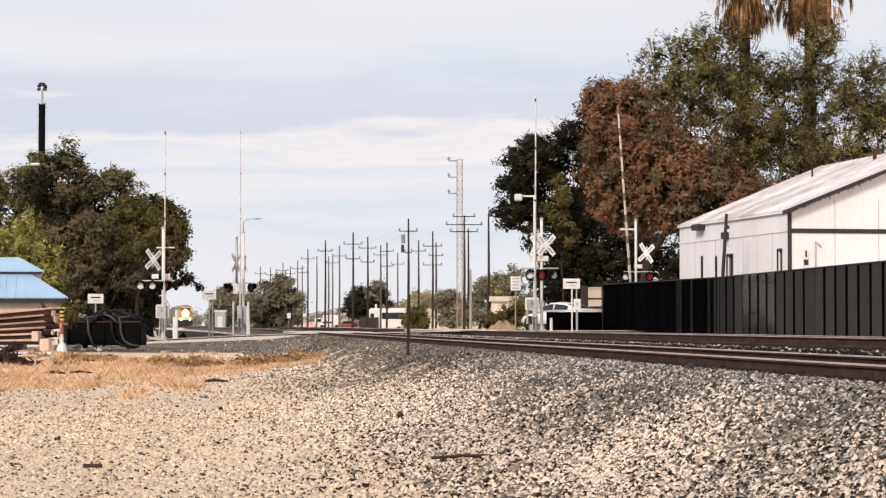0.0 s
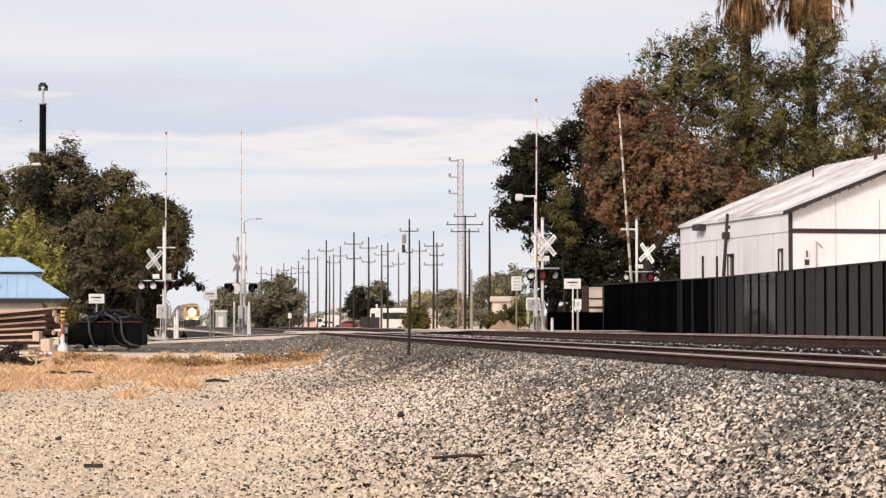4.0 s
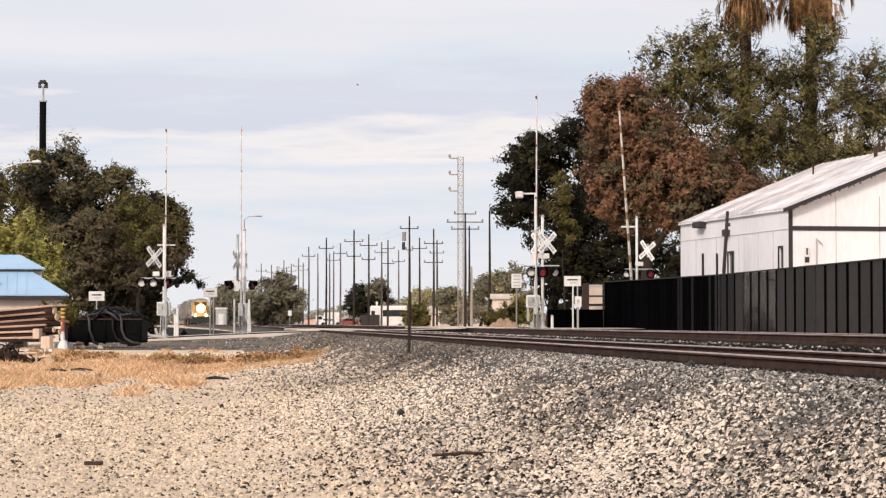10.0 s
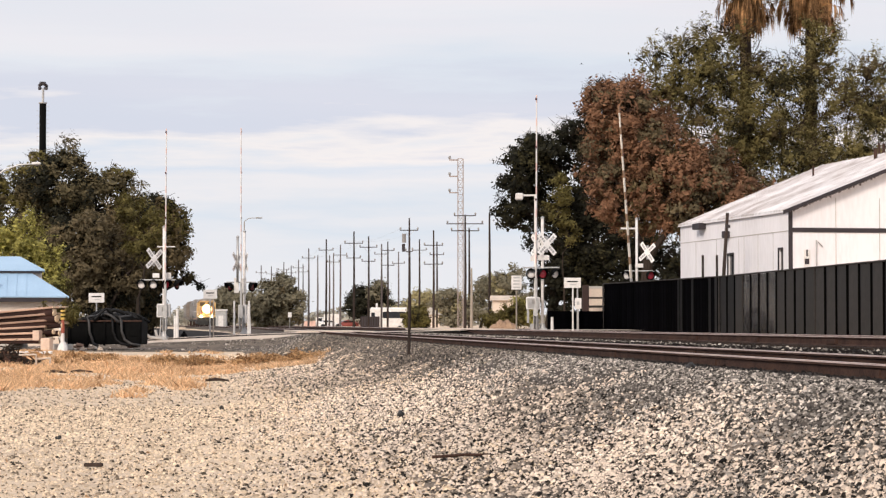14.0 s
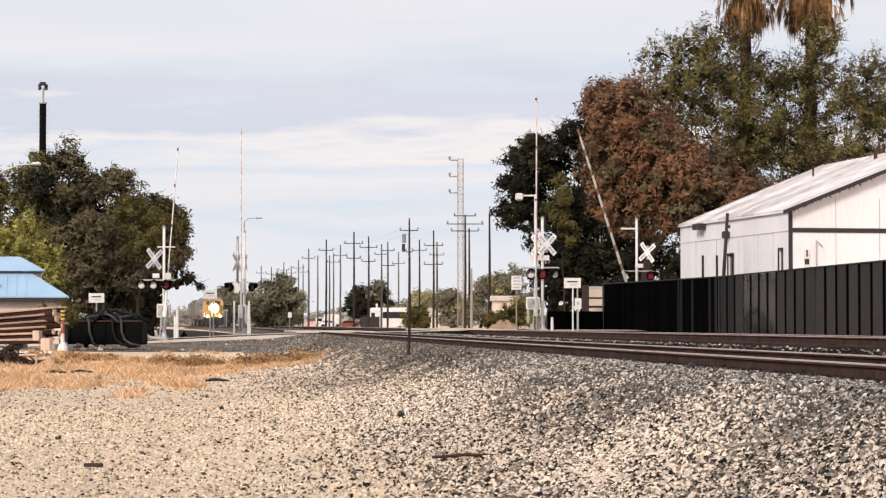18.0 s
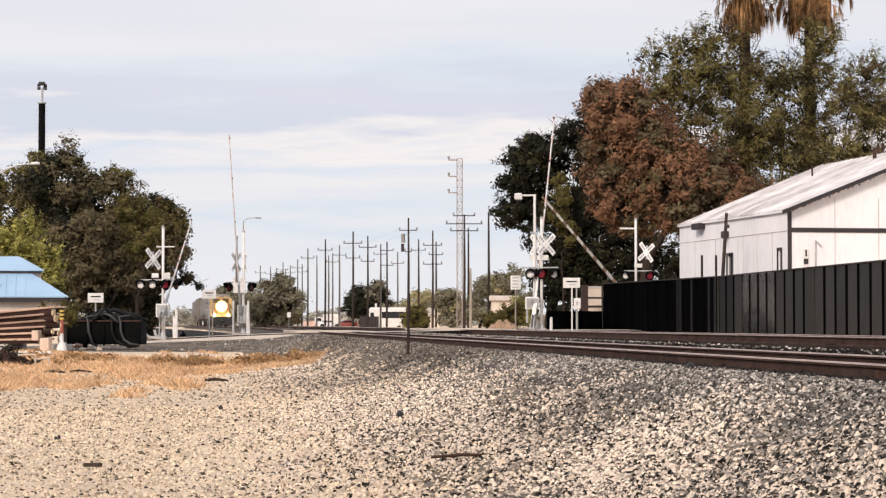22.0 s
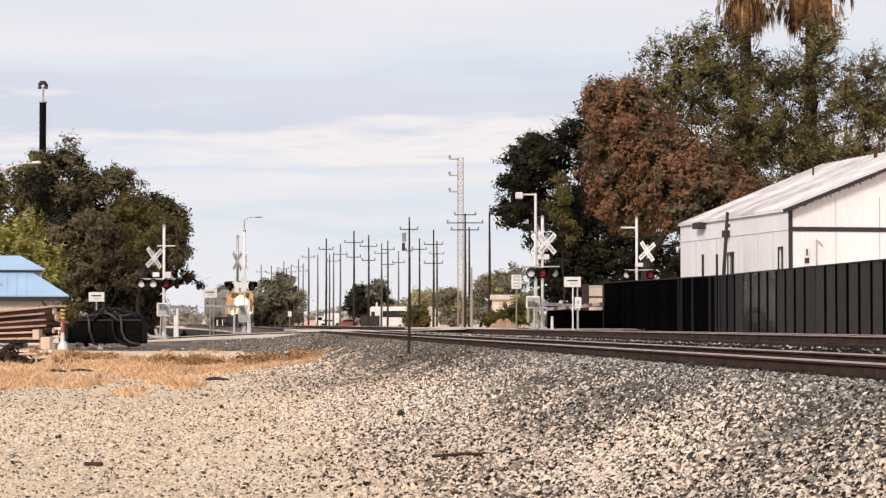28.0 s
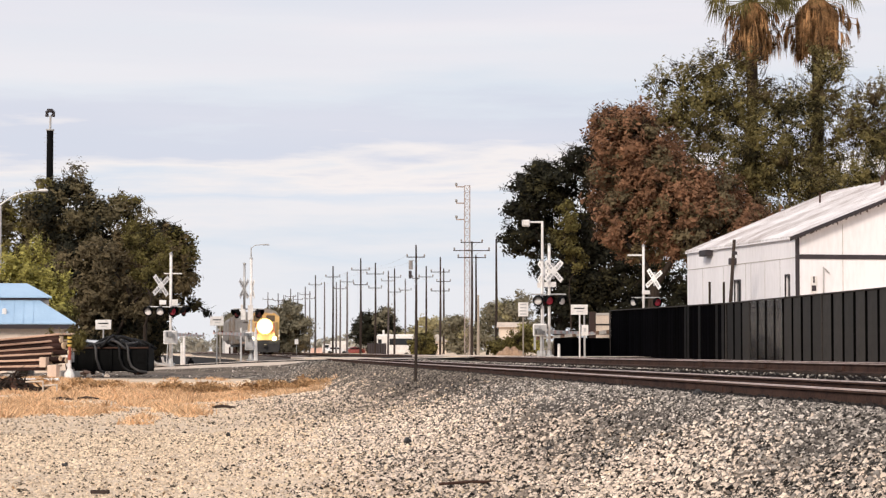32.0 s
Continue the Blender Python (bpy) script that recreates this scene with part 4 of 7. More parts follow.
def tree(name, base, lobes, mat, label, trunk=0.3, count=9000, size=0.13, seed=1, mats=(), bare=0, droop=0.0, hollow=0.5, depth=0.8, clear=0.0, spray=0.0):
    """A tapered trunk with limbs to each lobe, and a crown. lobes: (x, z, r) in the world, at the base's distance."""
    rng = random.Random(seed)
    bx, by, bz = base
    t = thing(name, bx, by, bz, label, "tree")
    full = [(x - bx, rng.uniform(-0.6, 0.6) * r * depth + (0.25 * r if k % 2 else -0.2 * r), z - bz, r, r * depth, r * 0.92) for k, (x, z, r) in enumerate(lobes)]
    wood = Shape()
    height = max(l[2] for l in full)
    fork = clear or height * 0.3
    lean = sum(l[0] for l in full) / len(full)
    wood.tube([(0, 0, -0.25), (0.02, 0, 0.1), (lean * 0.1, 0.1, fork * 0.5), (lean * 0.25, 0, fork)], [trunk * 1.45, trunk * 1.1, trunk * 0.85, trunk * 0.75], 10)
    part("trunk", wood, BARK, t, "rough brown bark")
    # each limb leaves the nearest node that lies further in, so that the branching has orders
    nodes = [(Vector((lean * 0.25, 0, fork)), 0.0, trunk * 0.6)]
    root = nodes[0][0]
    for l in sorted(full, key=lambda q: (Vector(q[:3]) - root).length):
        limbs = Shape()
        tip = Vector(l[:3])
        start, run, thick = min(nodes, key=lambda q: (tip - q[0]).length + 0.45 * q[1] + (3.0 if q[0].z > tip.z + 0.5 else 0.0))
        reach = (tip - start).length
        sag = Vector((rng.uniform(-0.12, 0.12), rng.uniform(-0.1, 0.1), rng.uniform(0.02, 0.14))) * reach
        mid = start.lerp(tip, 0.5) + sag
        end = max(0.025, thick * 0.5)
        limbs.tube([start, start.lerp(mid, 0.5) + sag * 0.35, mid, mid.lerp(tip, 0.5) + Vector((sag.y, 0, sag.z * 0.2)), tip], [thick * 0.9, thick * 0.8, thick * 0.7, (thick * 0.7 + end) / 2, end], 6)
        nodes += [(mid, run + reach * 0.5, thick * 0.65), (tip, run + reach, end)]
        for _ in range(5):
            d = Vector((rng.gauss(0, 1), rng.gauss(0, 0.7), rng.gauss(0.25, 0.8))).normalized()
            e = tip + Vector((d.x * l[3], d.y * l[4], d.z * l[5])) * 0.97
            limbs.tube([mid.lerp(tip, 0.6), tip.lerp(e, 0.55) + Vector((0, 0, 0.1)), e], [trunk * 0.12, trunk * 0.07, 0.012], 4)
        part("limb", limbs, BARK, t)
    if bare:
        tw = Shape()
        for _ in range(bare):
            l = rng.choice(full)
            d = Vector((rng.gauss(0, 1), rng.gauss(0, 0.6), abs(rng.gauss(0.3, 0.8)))).normalized()
            reach = Vector((d.x * l[3], d.y * l[4], d.z * l[5]))
            a = Vector(l[:3]) + reach * 0.75
            b = a + reach * rng.uniform(0.35, 0.72)
            mid = a.lerp(b, 0.5) + Vector((rng.uniform(-0.1, 0.1), 0, 0.06))
            tw.tube([a, mid, b], [0.026, 0.017, 0.008], 3)
            for k in (0.45, 0.62, 0.8):
                p = a.lerp(b, k)
                tw.tube([p, p + Vector((rng.gauss(0, 0.3), rng.gauss(0, 0.2), rng.uniform(0.05, 0.42))) * 0.9], [0.014, 0.007], 3)
        tagged(part("bare_twig_mass", tw, BARK, t, "bare fine twigs"), kind="stuff")
    every = (mat, *mats)
    for k, m in enumerate(every):
        share = full if k == 0 else full[k % 2::2]
        v, f = leaves(share, count if k == 0 else count // 3, size, seed + 31 * k, 0.6, droop, hollow, spray=spray if k == 0 else 0.0)
        part("crown", arrays("crown", v, f, m), None, t, "uneven crown of small leaves")
    return t


def palm(x, y, z, height, seed, label, spread=1.0):
    rng = random.Random(seed)
    t = thing("fan_palm", x, y, z, label, "palm tree", group="fan palms")
    tr = Shape()
    n = 26
    tr.tube([(0.12 * math.sin(i / n * 2), 0, -0.2 + (height + 0.2) * i / n) for i in range(n + 1)], [0.42 - 0.12 * i / n + (0.02 if i % 2 else 0) for i in range(n + 1)], 12)
    part("trunk", tr, BARK, t, "tall ringed palm trunk")
    top = Vector((0.12 * math.sin(2), 0, height))
    sk = Shape()
    for i in range(110):
        # one dead frond: a stalk that droops, with a bunch of strips hanging from its end
        a, k = rng.uniform(0, 6.283), rng.random()
        z0 = top.z + 0.4 - 2.6 * k
        out = rng.uniform(0.3, 1.05) * spread * (0.35 + 0.95 * math.sin(math.pi * (0.12 + 0.8 * k)))
        hang = rng.uniform(0.7, 1.7)
        root = Vector((top.x + 0.35 * math.cos(a), 0.35 * math.sin(a), z0))
        hub = root + Vector((out * math.cos(a), out * math.sin(a), -hang * 0.25))
        sk.tube([root, root.lerp(hub, 0.6) + Vector((0, 0, 0.08)), hub], [0.03, 0.025, 0.02], 4)
        for j in range(17):
            b = a + rng.gauss(0, 0.55)
            p0 = hub + Vector((rng.gauss(0, 0.04), rng.gauss(0, 0.04), rng.uniform(-0.1, 0.1)))
            flare = rng.uniform(0.02, 0.26)
            p1 = p0 + Vector((flare * math.cos(b), flare * math.sin(b), -hang * rng.uniform(0.25, 0.45)))
            p2 = p1 + Vector((0.1 * math.cos(b + rng.uniform(-1, 1)), 0.1 * math.sin(b), -hang * rng.uniform(0.25, 0.65)))
            w = Vector((-math.sin(b), math.cos(b), rng.uniform(-0.2, 0.2))) * rng.uniform(0.015, 0.04)
            sk.add([p0 - w * 0.5, p0 + w * 0.5, p1 + w, p1 - w, p2], [(0, 1, 2, 3), (3, 2, 4)])
    part("inner_thatch", Shape().tube([(top.x, 0, top.z + 0.4), (top.x, 0, top.z - 0.6), (top.x, 0, top.z - 2.6), (top.x, 0, top.z - 3.1)], [0.45, 0.75 * spread, 0.7 * spread, 0.3], 14), PALM_DEAD, t)
    part("dead_frond_skirt", sk, PALM_DEAD, t, "hanging skirt of dry brown fronds")
    for i in range(34):
        a = i * 2.4 + rng.uniform(-0.2, 0.2)
        rise = rng.uniform(-0.25, 1.0)
        d = Vector((math.cos(a) * math.cos(rise), math.sin(a) * math.cos(rise), math.sin(rise)))
        fr = Shape()
        stem = top + Vector((0, 0, 0.5))
        hub = stem + d * 1.85
        fr.tube([stem, hub], [0.03, 0.02], 5)
        side = d.cross(Vector((0, 0, 1))).normalized()
        up = side.cross(d)
        for j in range(-9, 10):
            b = j * 0.16
            q = (d * math.cos(b) + side * math.sin(b)) * rng.uniform(0.85, 1.05)
            e1 = hub + q * 0.8 + up * 0.03 * abs(j) - Vector((0, 0, 0.08))
            e2 = hub + q * 1.2 - Vector((0, 0, 0.6 + 0.35 * rng.random()))
            w = q.cross(up).normalized() * 0.045
            fr.add([hub, e1 + w, e2, e1 - w], [(0, 1, 2, 3)])
        part("frond", fr, LEAF_GREEN, t)
    return t


def build_trees():
    Y = 142
    # the oaks' LEAF_DARK crowns put inner shade into leaf colour
    tree("oak_tree", (-23.572, Y, -0.5), [(-24.282, 8.815, 2.556), (-26.945, 7.75, 2.485), (-21.265, 7.927, 2.343), (-23.572, 5.442, 3.373), (-25.88, 3.667, 2.84), (-21.619, 3.667, 3.018), (-23.395, 10.589, 1.065), (-20.555, 9.524, 0.994), (-29.607, 5.442, 2.84), (-25.347, 10.057, 1.207), (-21.087, 1.182, 2.13), (-28.542, 8.992, 1.42)],
         LEAF_OAK, "broad dark green oak with a dense crown", 0.42, 62000, 0.1, 5, (LEAF_GREEN, LEAF_DARK), bare=60)
    tree("oak_tree", (-18.009, 138, -0.45), [(-18.768, 6.333, 2.001), (-17.043, 6.506, 1.242), (-18.078, 3.918, 2.277), (-16.75, 4.953, 1.0), (-19.285, 1.848, 2.139), (-18.147, 1.227, 1.035), (-17.215, 7.713, 0.621), (-16.2, 5.988, 0.58), (-16.2, 4.194, 0.45), (-15.456, 3.09, 0.241), (-14.904, 2.676, 0.207)],
         LEAF_OLIVE, "dark olive oak beside the road", 0.34, 46000, 0.09, 9, (LEAF_GREEN, LEAF_DARK), bare=60)
    tree("pepper_tree", (-18.98, 130, -0.5), [(-19.468, 5.173, 1.69), (-21.58, 5.335, 1.495), (-20.605, 3.385, 1.82), (-19.305, 1.76, 1.625), (-17.843, 3.385, 1.365)], LEAF_DUN, "brownish olive drooping tree before the oak", 0.22, 22000, 0.1, 13, (LEAF_DARK,), droop=0.6)
    tree("olive_tree", (-17.248, 128, -0.5), [(-17.408, 6.378, 1.152), (-16.576, 5.514, 0.896), (-18.24, 6.922, 0.704), (-17.088, 4.458, 0.832)], LEAF_GREEN, "light olive-green tree before the oaks", 0.14, 8000, 0.07, 15, spray=0.4)
    tree("young_tree", (-21.8, 118, -0.6), [(-21.948, 4.873, 1.18), (-20.916, 3.693, 1.062), (-22.538, 3.398, 1.475), (-21.358, 2.513, 1.475), (-23.718, 3.988, 1.18)], LEAF_LIME, "young yellow-green tree behind the shed", 0.16, 18000, 0.07, 17, (LEAF_GREEN,), spray=0.6)
    tree("weed_bush", (-15.85, 93.6, -0.65), [(-15.7, 0.95, 0.3), (-15.35, 0.68, 0.27), (-15.95, 0.7, 0.25), (-15.6, 0.4, 0.3), (-16.5, 0.9, 0.14), (-17.0, 0.84, 0.1)], LEAF_GREEN, "leafy green weed beside the timber pile", 0.03, 3000, 0.05, 19, clear=0.4, spray=0.25)
    # right, beyond the fence
    tree("evergreen_tree", (6.971, 146, 0), [(8.9, 12.8, 1.2), (9.9, 11.2, 1.9), (9.9, 7.4, 1.9), (5.694, 10.331, 2.007), (8.2, 11.8, 1.5), (5.146, 7.958, 1.533), (7.592, 5.951, 2.117), (8.614, 8.871, 2.555), (7.337, 3.031, 1.606), (8.614, 4.126, 2.263), (4.417, 9.236, 0.912), (5.877, 11.973, 0.803), (8.249, 1.571, 1.643), (10.804, 3.396, 2.555), (13.359, 3.396, 2.19), (15.549, 3.761, 1.825), (9.709, 5.221, 1.825), (12.264, 5.221, 1.825)],
         LEAF_DARK, "tall dark evergreen tree at the crossing", 0.4, 66000, 0.11, 21, (LEAF_DEEP,), bare=260)
    tree("autumn_tree", (11.036, 124, 0), [(9.5, 11.769, 1.8), (9.5, 9.134, 1.7), (10.5, 10.3, 2.3), (12.5, 8.1, 2.4), (14.2, 8.5, 1.8), (10.6, 7.2, 2.1), (12.9, 6.4, 1.3), (16.306, 7.384, 1.5), (17.6, 6.9, 1.0), (9.4, 6.7, 1.1), (14.756, 6.499, 1.922), (10.106, 12.544, 1.302), (9.1, 7.894, 1.05), (8.6, 12.9, 0.8)],
         LEAF_RED, "rust-red autumn tree with a broad crown", 0.38, 66000, 0.1, 25, (LEAF_OLIVE, LEAF_DUN), bare=420, spray=0.42)
    # in the next two trees LEAF_DEEP leaves stand for the shaded interior
    tree("tall_tree", (17.6, 134, 0), [(16.281, 17.214, 1.34), (14.438, 13.864, 2.01), (16.951, 14.031, 2.01), (18.626, 11.184, 2.01), (13.936, 16.041, 1.675), (12.764, 14.031, 1.608), (15.778, 14.869, 2.211), (14.941, 12.021, 2.278), (17.788, 12.691, 2.546), (18.123, 15.707, 1.608), (20.134, 9.844, 2.211), (17.286, 9.509, 2.144), (16.951, 7.834, 1.742), (15.444, 16.711, 1.139), (13.266, 10.179, 1.508), (17.5, 17.4, 1.2), (12.3, 15.6, 0.9), (19.6, 7.9, 1.5), (17.2, 10.9, 1.8)],
         LEAF_TALL, "tall leafy green tree behind the white building", 0.38, 46000, 0.072, 29, (LEAF_OLIVE, LEAF_DEEP), bare=340, hollow=0.15, depth=0.7, spray=0.55)
    tree("airy_tree", (21.9, 135, 0), [(22.311, 9.174, 1.843), (20.636, 11.519, 1.675), (22.6, 17.3, 1.3), (25.494, 15.3, 1.4), (20.468, 14.534, 2.1), (22.143, 11.687, 2.2), (23.986, 10.514, 1.843), (23.986, 13.697, 1.5), (26.331, 12.691, 1.4), (22.3, 15.6, 1.5), (25.326, 10.347, 1.608), (25.7, 13.2, 1.4), (24.3, 8.6, 1.5), (26.9, 14.2, 1.2)],
         LEAF_AIRY, "airy light green tree with gaps, round the palm trunks", 0.3, 46000, 0.068, 33, (LEAF_OLIVE, LEAF_DEEP), bare=420, hollow=0.1, depth=0.7, spray=0.6)
    palm(18.156, 136, 0, 20.934, 3, "tall fan palm with a brown dead frond skirt", 1.0)
    palm(22.425, 138, 0, 21.513, 4, "tall fan palm with a wide ragged dead frond skirt", 1.8)
    tree("vine_tree", (7.7, 143, 0), [(7.6, 8.6, 0.75), (7.2, 7.4, 0.8), (7.9, 6.2, 0.9), (7.4, 9.5, 0.45)], LEAF_GREEN, "leafy green growth before the dark evergreen", 0.08, 4200, 0.085, 35)
    # low growth and far trees; distance haze is put into the far leaf colours
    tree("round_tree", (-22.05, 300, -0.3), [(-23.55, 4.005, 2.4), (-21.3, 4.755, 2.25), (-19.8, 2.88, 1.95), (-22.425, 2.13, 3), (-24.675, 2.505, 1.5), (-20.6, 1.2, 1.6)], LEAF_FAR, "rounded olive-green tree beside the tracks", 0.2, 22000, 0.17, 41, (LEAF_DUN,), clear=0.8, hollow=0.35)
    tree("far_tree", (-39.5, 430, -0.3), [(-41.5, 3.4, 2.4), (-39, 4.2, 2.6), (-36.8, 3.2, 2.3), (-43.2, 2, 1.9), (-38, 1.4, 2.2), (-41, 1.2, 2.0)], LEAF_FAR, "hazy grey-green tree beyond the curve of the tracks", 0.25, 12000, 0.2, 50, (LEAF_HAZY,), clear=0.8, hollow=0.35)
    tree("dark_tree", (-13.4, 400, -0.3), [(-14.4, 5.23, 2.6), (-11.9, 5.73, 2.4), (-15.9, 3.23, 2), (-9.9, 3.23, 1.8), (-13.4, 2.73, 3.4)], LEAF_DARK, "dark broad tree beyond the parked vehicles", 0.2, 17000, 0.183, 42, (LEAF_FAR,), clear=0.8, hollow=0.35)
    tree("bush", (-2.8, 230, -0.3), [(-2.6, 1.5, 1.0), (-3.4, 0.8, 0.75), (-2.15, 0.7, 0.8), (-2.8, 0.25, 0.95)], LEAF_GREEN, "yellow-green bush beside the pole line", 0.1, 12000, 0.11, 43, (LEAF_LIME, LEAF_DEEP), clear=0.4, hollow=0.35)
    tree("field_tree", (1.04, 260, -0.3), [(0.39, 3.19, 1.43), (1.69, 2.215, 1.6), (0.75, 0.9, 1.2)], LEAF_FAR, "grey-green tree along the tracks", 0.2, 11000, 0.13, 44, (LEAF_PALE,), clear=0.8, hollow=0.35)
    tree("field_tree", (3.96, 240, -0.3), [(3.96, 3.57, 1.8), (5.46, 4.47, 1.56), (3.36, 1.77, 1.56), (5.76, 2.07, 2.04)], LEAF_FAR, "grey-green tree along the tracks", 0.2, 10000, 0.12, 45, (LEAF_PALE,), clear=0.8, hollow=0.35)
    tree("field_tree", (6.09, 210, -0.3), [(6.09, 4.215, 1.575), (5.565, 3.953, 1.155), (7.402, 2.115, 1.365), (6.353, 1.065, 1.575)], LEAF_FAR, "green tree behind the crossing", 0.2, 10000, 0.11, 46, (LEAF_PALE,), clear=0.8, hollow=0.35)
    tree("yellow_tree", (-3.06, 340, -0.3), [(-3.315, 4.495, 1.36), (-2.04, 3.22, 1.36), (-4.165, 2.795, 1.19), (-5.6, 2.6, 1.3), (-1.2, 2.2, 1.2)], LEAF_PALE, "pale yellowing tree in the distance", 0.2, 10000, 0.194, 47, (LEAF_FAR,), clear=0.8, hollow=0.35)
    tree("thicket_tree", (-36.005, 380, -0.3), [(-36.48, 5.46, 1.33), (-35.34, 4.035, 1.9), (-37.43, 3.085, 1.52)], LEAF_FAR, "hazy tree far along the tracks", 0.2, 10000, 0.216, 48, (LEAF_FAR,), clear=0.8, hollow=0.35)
    tree("shrub", (4.258, 130, -0.3), [(3.933, 0.915, 0.78), (4.81, 0.785, 0.65), (3.283, 0.72, 0.585), (4.42, 1.272, 0.585), (2.73, 0.525, 0.455)], LEAF_GREEN, "yellow-green shrub at the crossing", 0.2, 10000, 0.074, 49, (LEAF_LIME,), clear=0.8, hollow=0.35)

def build_far_woods():
    rng = np.random.default_rng(77)
    lobes = []
    for x in np.arange(-330, 220, 4.5):
        y = 900 + rng.uniform(-80, 80)
        h = rng.uniform(3.6, 7.0) * (0.75 if x < -85 else 1.0)
        lobes.append((x + rng.uniform(-3, 3), y, h * 0.5, rng.uniform(5, 9), 4, h * 0.55))
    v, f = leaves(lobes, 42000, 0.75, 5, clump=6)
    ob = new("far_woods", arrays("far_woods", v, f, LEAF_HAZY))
    tagged(ob, "hazy line of far woods along the horizon", "woods", kind="stuff")


def build_grass():
    rng = np.random.default_rng(11)
    spots = []
    for _ in range(820):
        # a band that runs from the timber pile aslant towards the ballast
        x = rng.uniform(-18, -3.6)
        y = 60 - 1.4 * x + rng.uniform(-1, 1) * (3.4 + 0.5 * (-x - 3.6))
        spots.append((x, y, rng.uniform(0.04, 0.15)))
    for _ in range(460):
        y = rng.uniform(47, 76)
        x = rng.uniform(-0.2, -0.108) * y
        if y > 52 + 3 * math.sin(x * 1.3) + 2.5 * math.sin(x * 3.1) and rng.random() < 0.62 + 0.38 * math.sin(x * 1.1 + y * 0.35):
            spots.append((x, y, rng.uniform(0.08, 0.26)))
    for _ in range(14):
        y = rng.uniform(60, 92)
        spots.append((float(track_x(y)) - rng.uniform(4, 8), y, 0.15))
    vs, n = [], 0
    for x, y, h in spots:
        m = 46
        a = rng.uniform(0, 6.28, m)
        r = rng.uniform(0, 0.55, m) * (0.6 + h)
        bx, by = x + r * np.cos(a), y + r * np.sin(a)
        bz = land_z(bx, by) - 0.01
        hh = h * rng.uniform(0.4, 1.2, m)
        lx, ly = rng.normal(0, 1.0, m) * hh, rng.normal(0, 0.8, m) * hh
        w = rng.uniform(0.01, 0.034, m)
        vs.append(np.stack([np.stack([bx - w, by, bz], 1), np.stack([bx + w, by, bz], 1), np.stack([bx + lx, by + ly, bz + hh], 1)], 1).reshape(-1, 3))
    brush = []
    for cx, wide, many in ((-4.6, 0.9, 14), (-6.2, 0.5, 6), (-8.4, 1.1, 20), (-10.6, 0.5, 7), (-12.2, 1.2, 16), (-15.6, 1.2, 10)):
        for _ in range(many):
            x = cx + rng.normal(0, 0.6) * wide
            y = 61.5 - 1.4 * x + rng.normal(0, 1.0) * (0.9 + 0.12 * (-x - 3.6))
            r = rng.uniform(0.12, 0.36)
            brush.append((x, y, float(land_z(x, y)) + r * 0.3, r * 1.9, r * 1.3, r * 0.5))
    bv, bf = leaves(brush, 24000, 0.045, 8, 1.0, 0.0, 0.2)
    tagged(new("dry_brush", arrays("dry_brush", bv, bf, DRY_BRUSH)), "low brown dry brush clumps on the lot", "brush", kind="stuff")
    v = np.concatenate(vs)
    f = np.arange(len(v)).reshape(-1, 3)
    ob = new("dry_grass", arrays("dry_grass", v, f, STRAW))
    tagged(ob, "dry straw-yellow grass tufts on the lot", "grass", kind="stuff")


# ---- crossing surface and yard ----


def build_crossing():
    t = thing("crossing_panels", 0, 0, 0, "pale concrete crossing slabs between the rails", "crossing", kind="structure")
    for off, lift in ((0.0, 0.0), (TRACK_GAP, 0.1)):
        for a, b in ((-1.75, -0.82), (-0.66, 0.66), (0.82, 1.75)):
            me = Shape().box(a, 0.02, -0.14, b, 2.4, 0.012 + lift, None, 0.012).mesh("slab", PALE_CONCRETE)
            y0 = float(road_y(float(track_x(112)) + off)) - 9.5
            for k in range(7):
                y = y0 + k * 2.43
                o = part("slab", me, None, t)
                o.matrix_basis = pose(float(track_x(y)) + off, y, 0, 0, 0, 6.2)
    rows, n = [], 22
    ys = np.concatenate([np.arange(120, 330, 3.0), np.geomspace(330, 700, 30)])
    for y in ys:
        for c in np.linspace(-22, -2.8, n):
            x = float(track_x(y)) + c
            rows.append((x, y, float(land_z(x, y)) + 0.05))
    f = [(i * n + j, i * n + j + 1, (i + 1) * n + j + 1, (i + 1) * n + j) for i in range(len(ys) - 1) for j in range(n - 1)]
    tagged(new("access_road", arrays("access_road", np.array(rows), np.array(f), ASPHALT)), "dark worn service road beside the tracks", "road", kind="structure")


# ---- buildings and fences ----


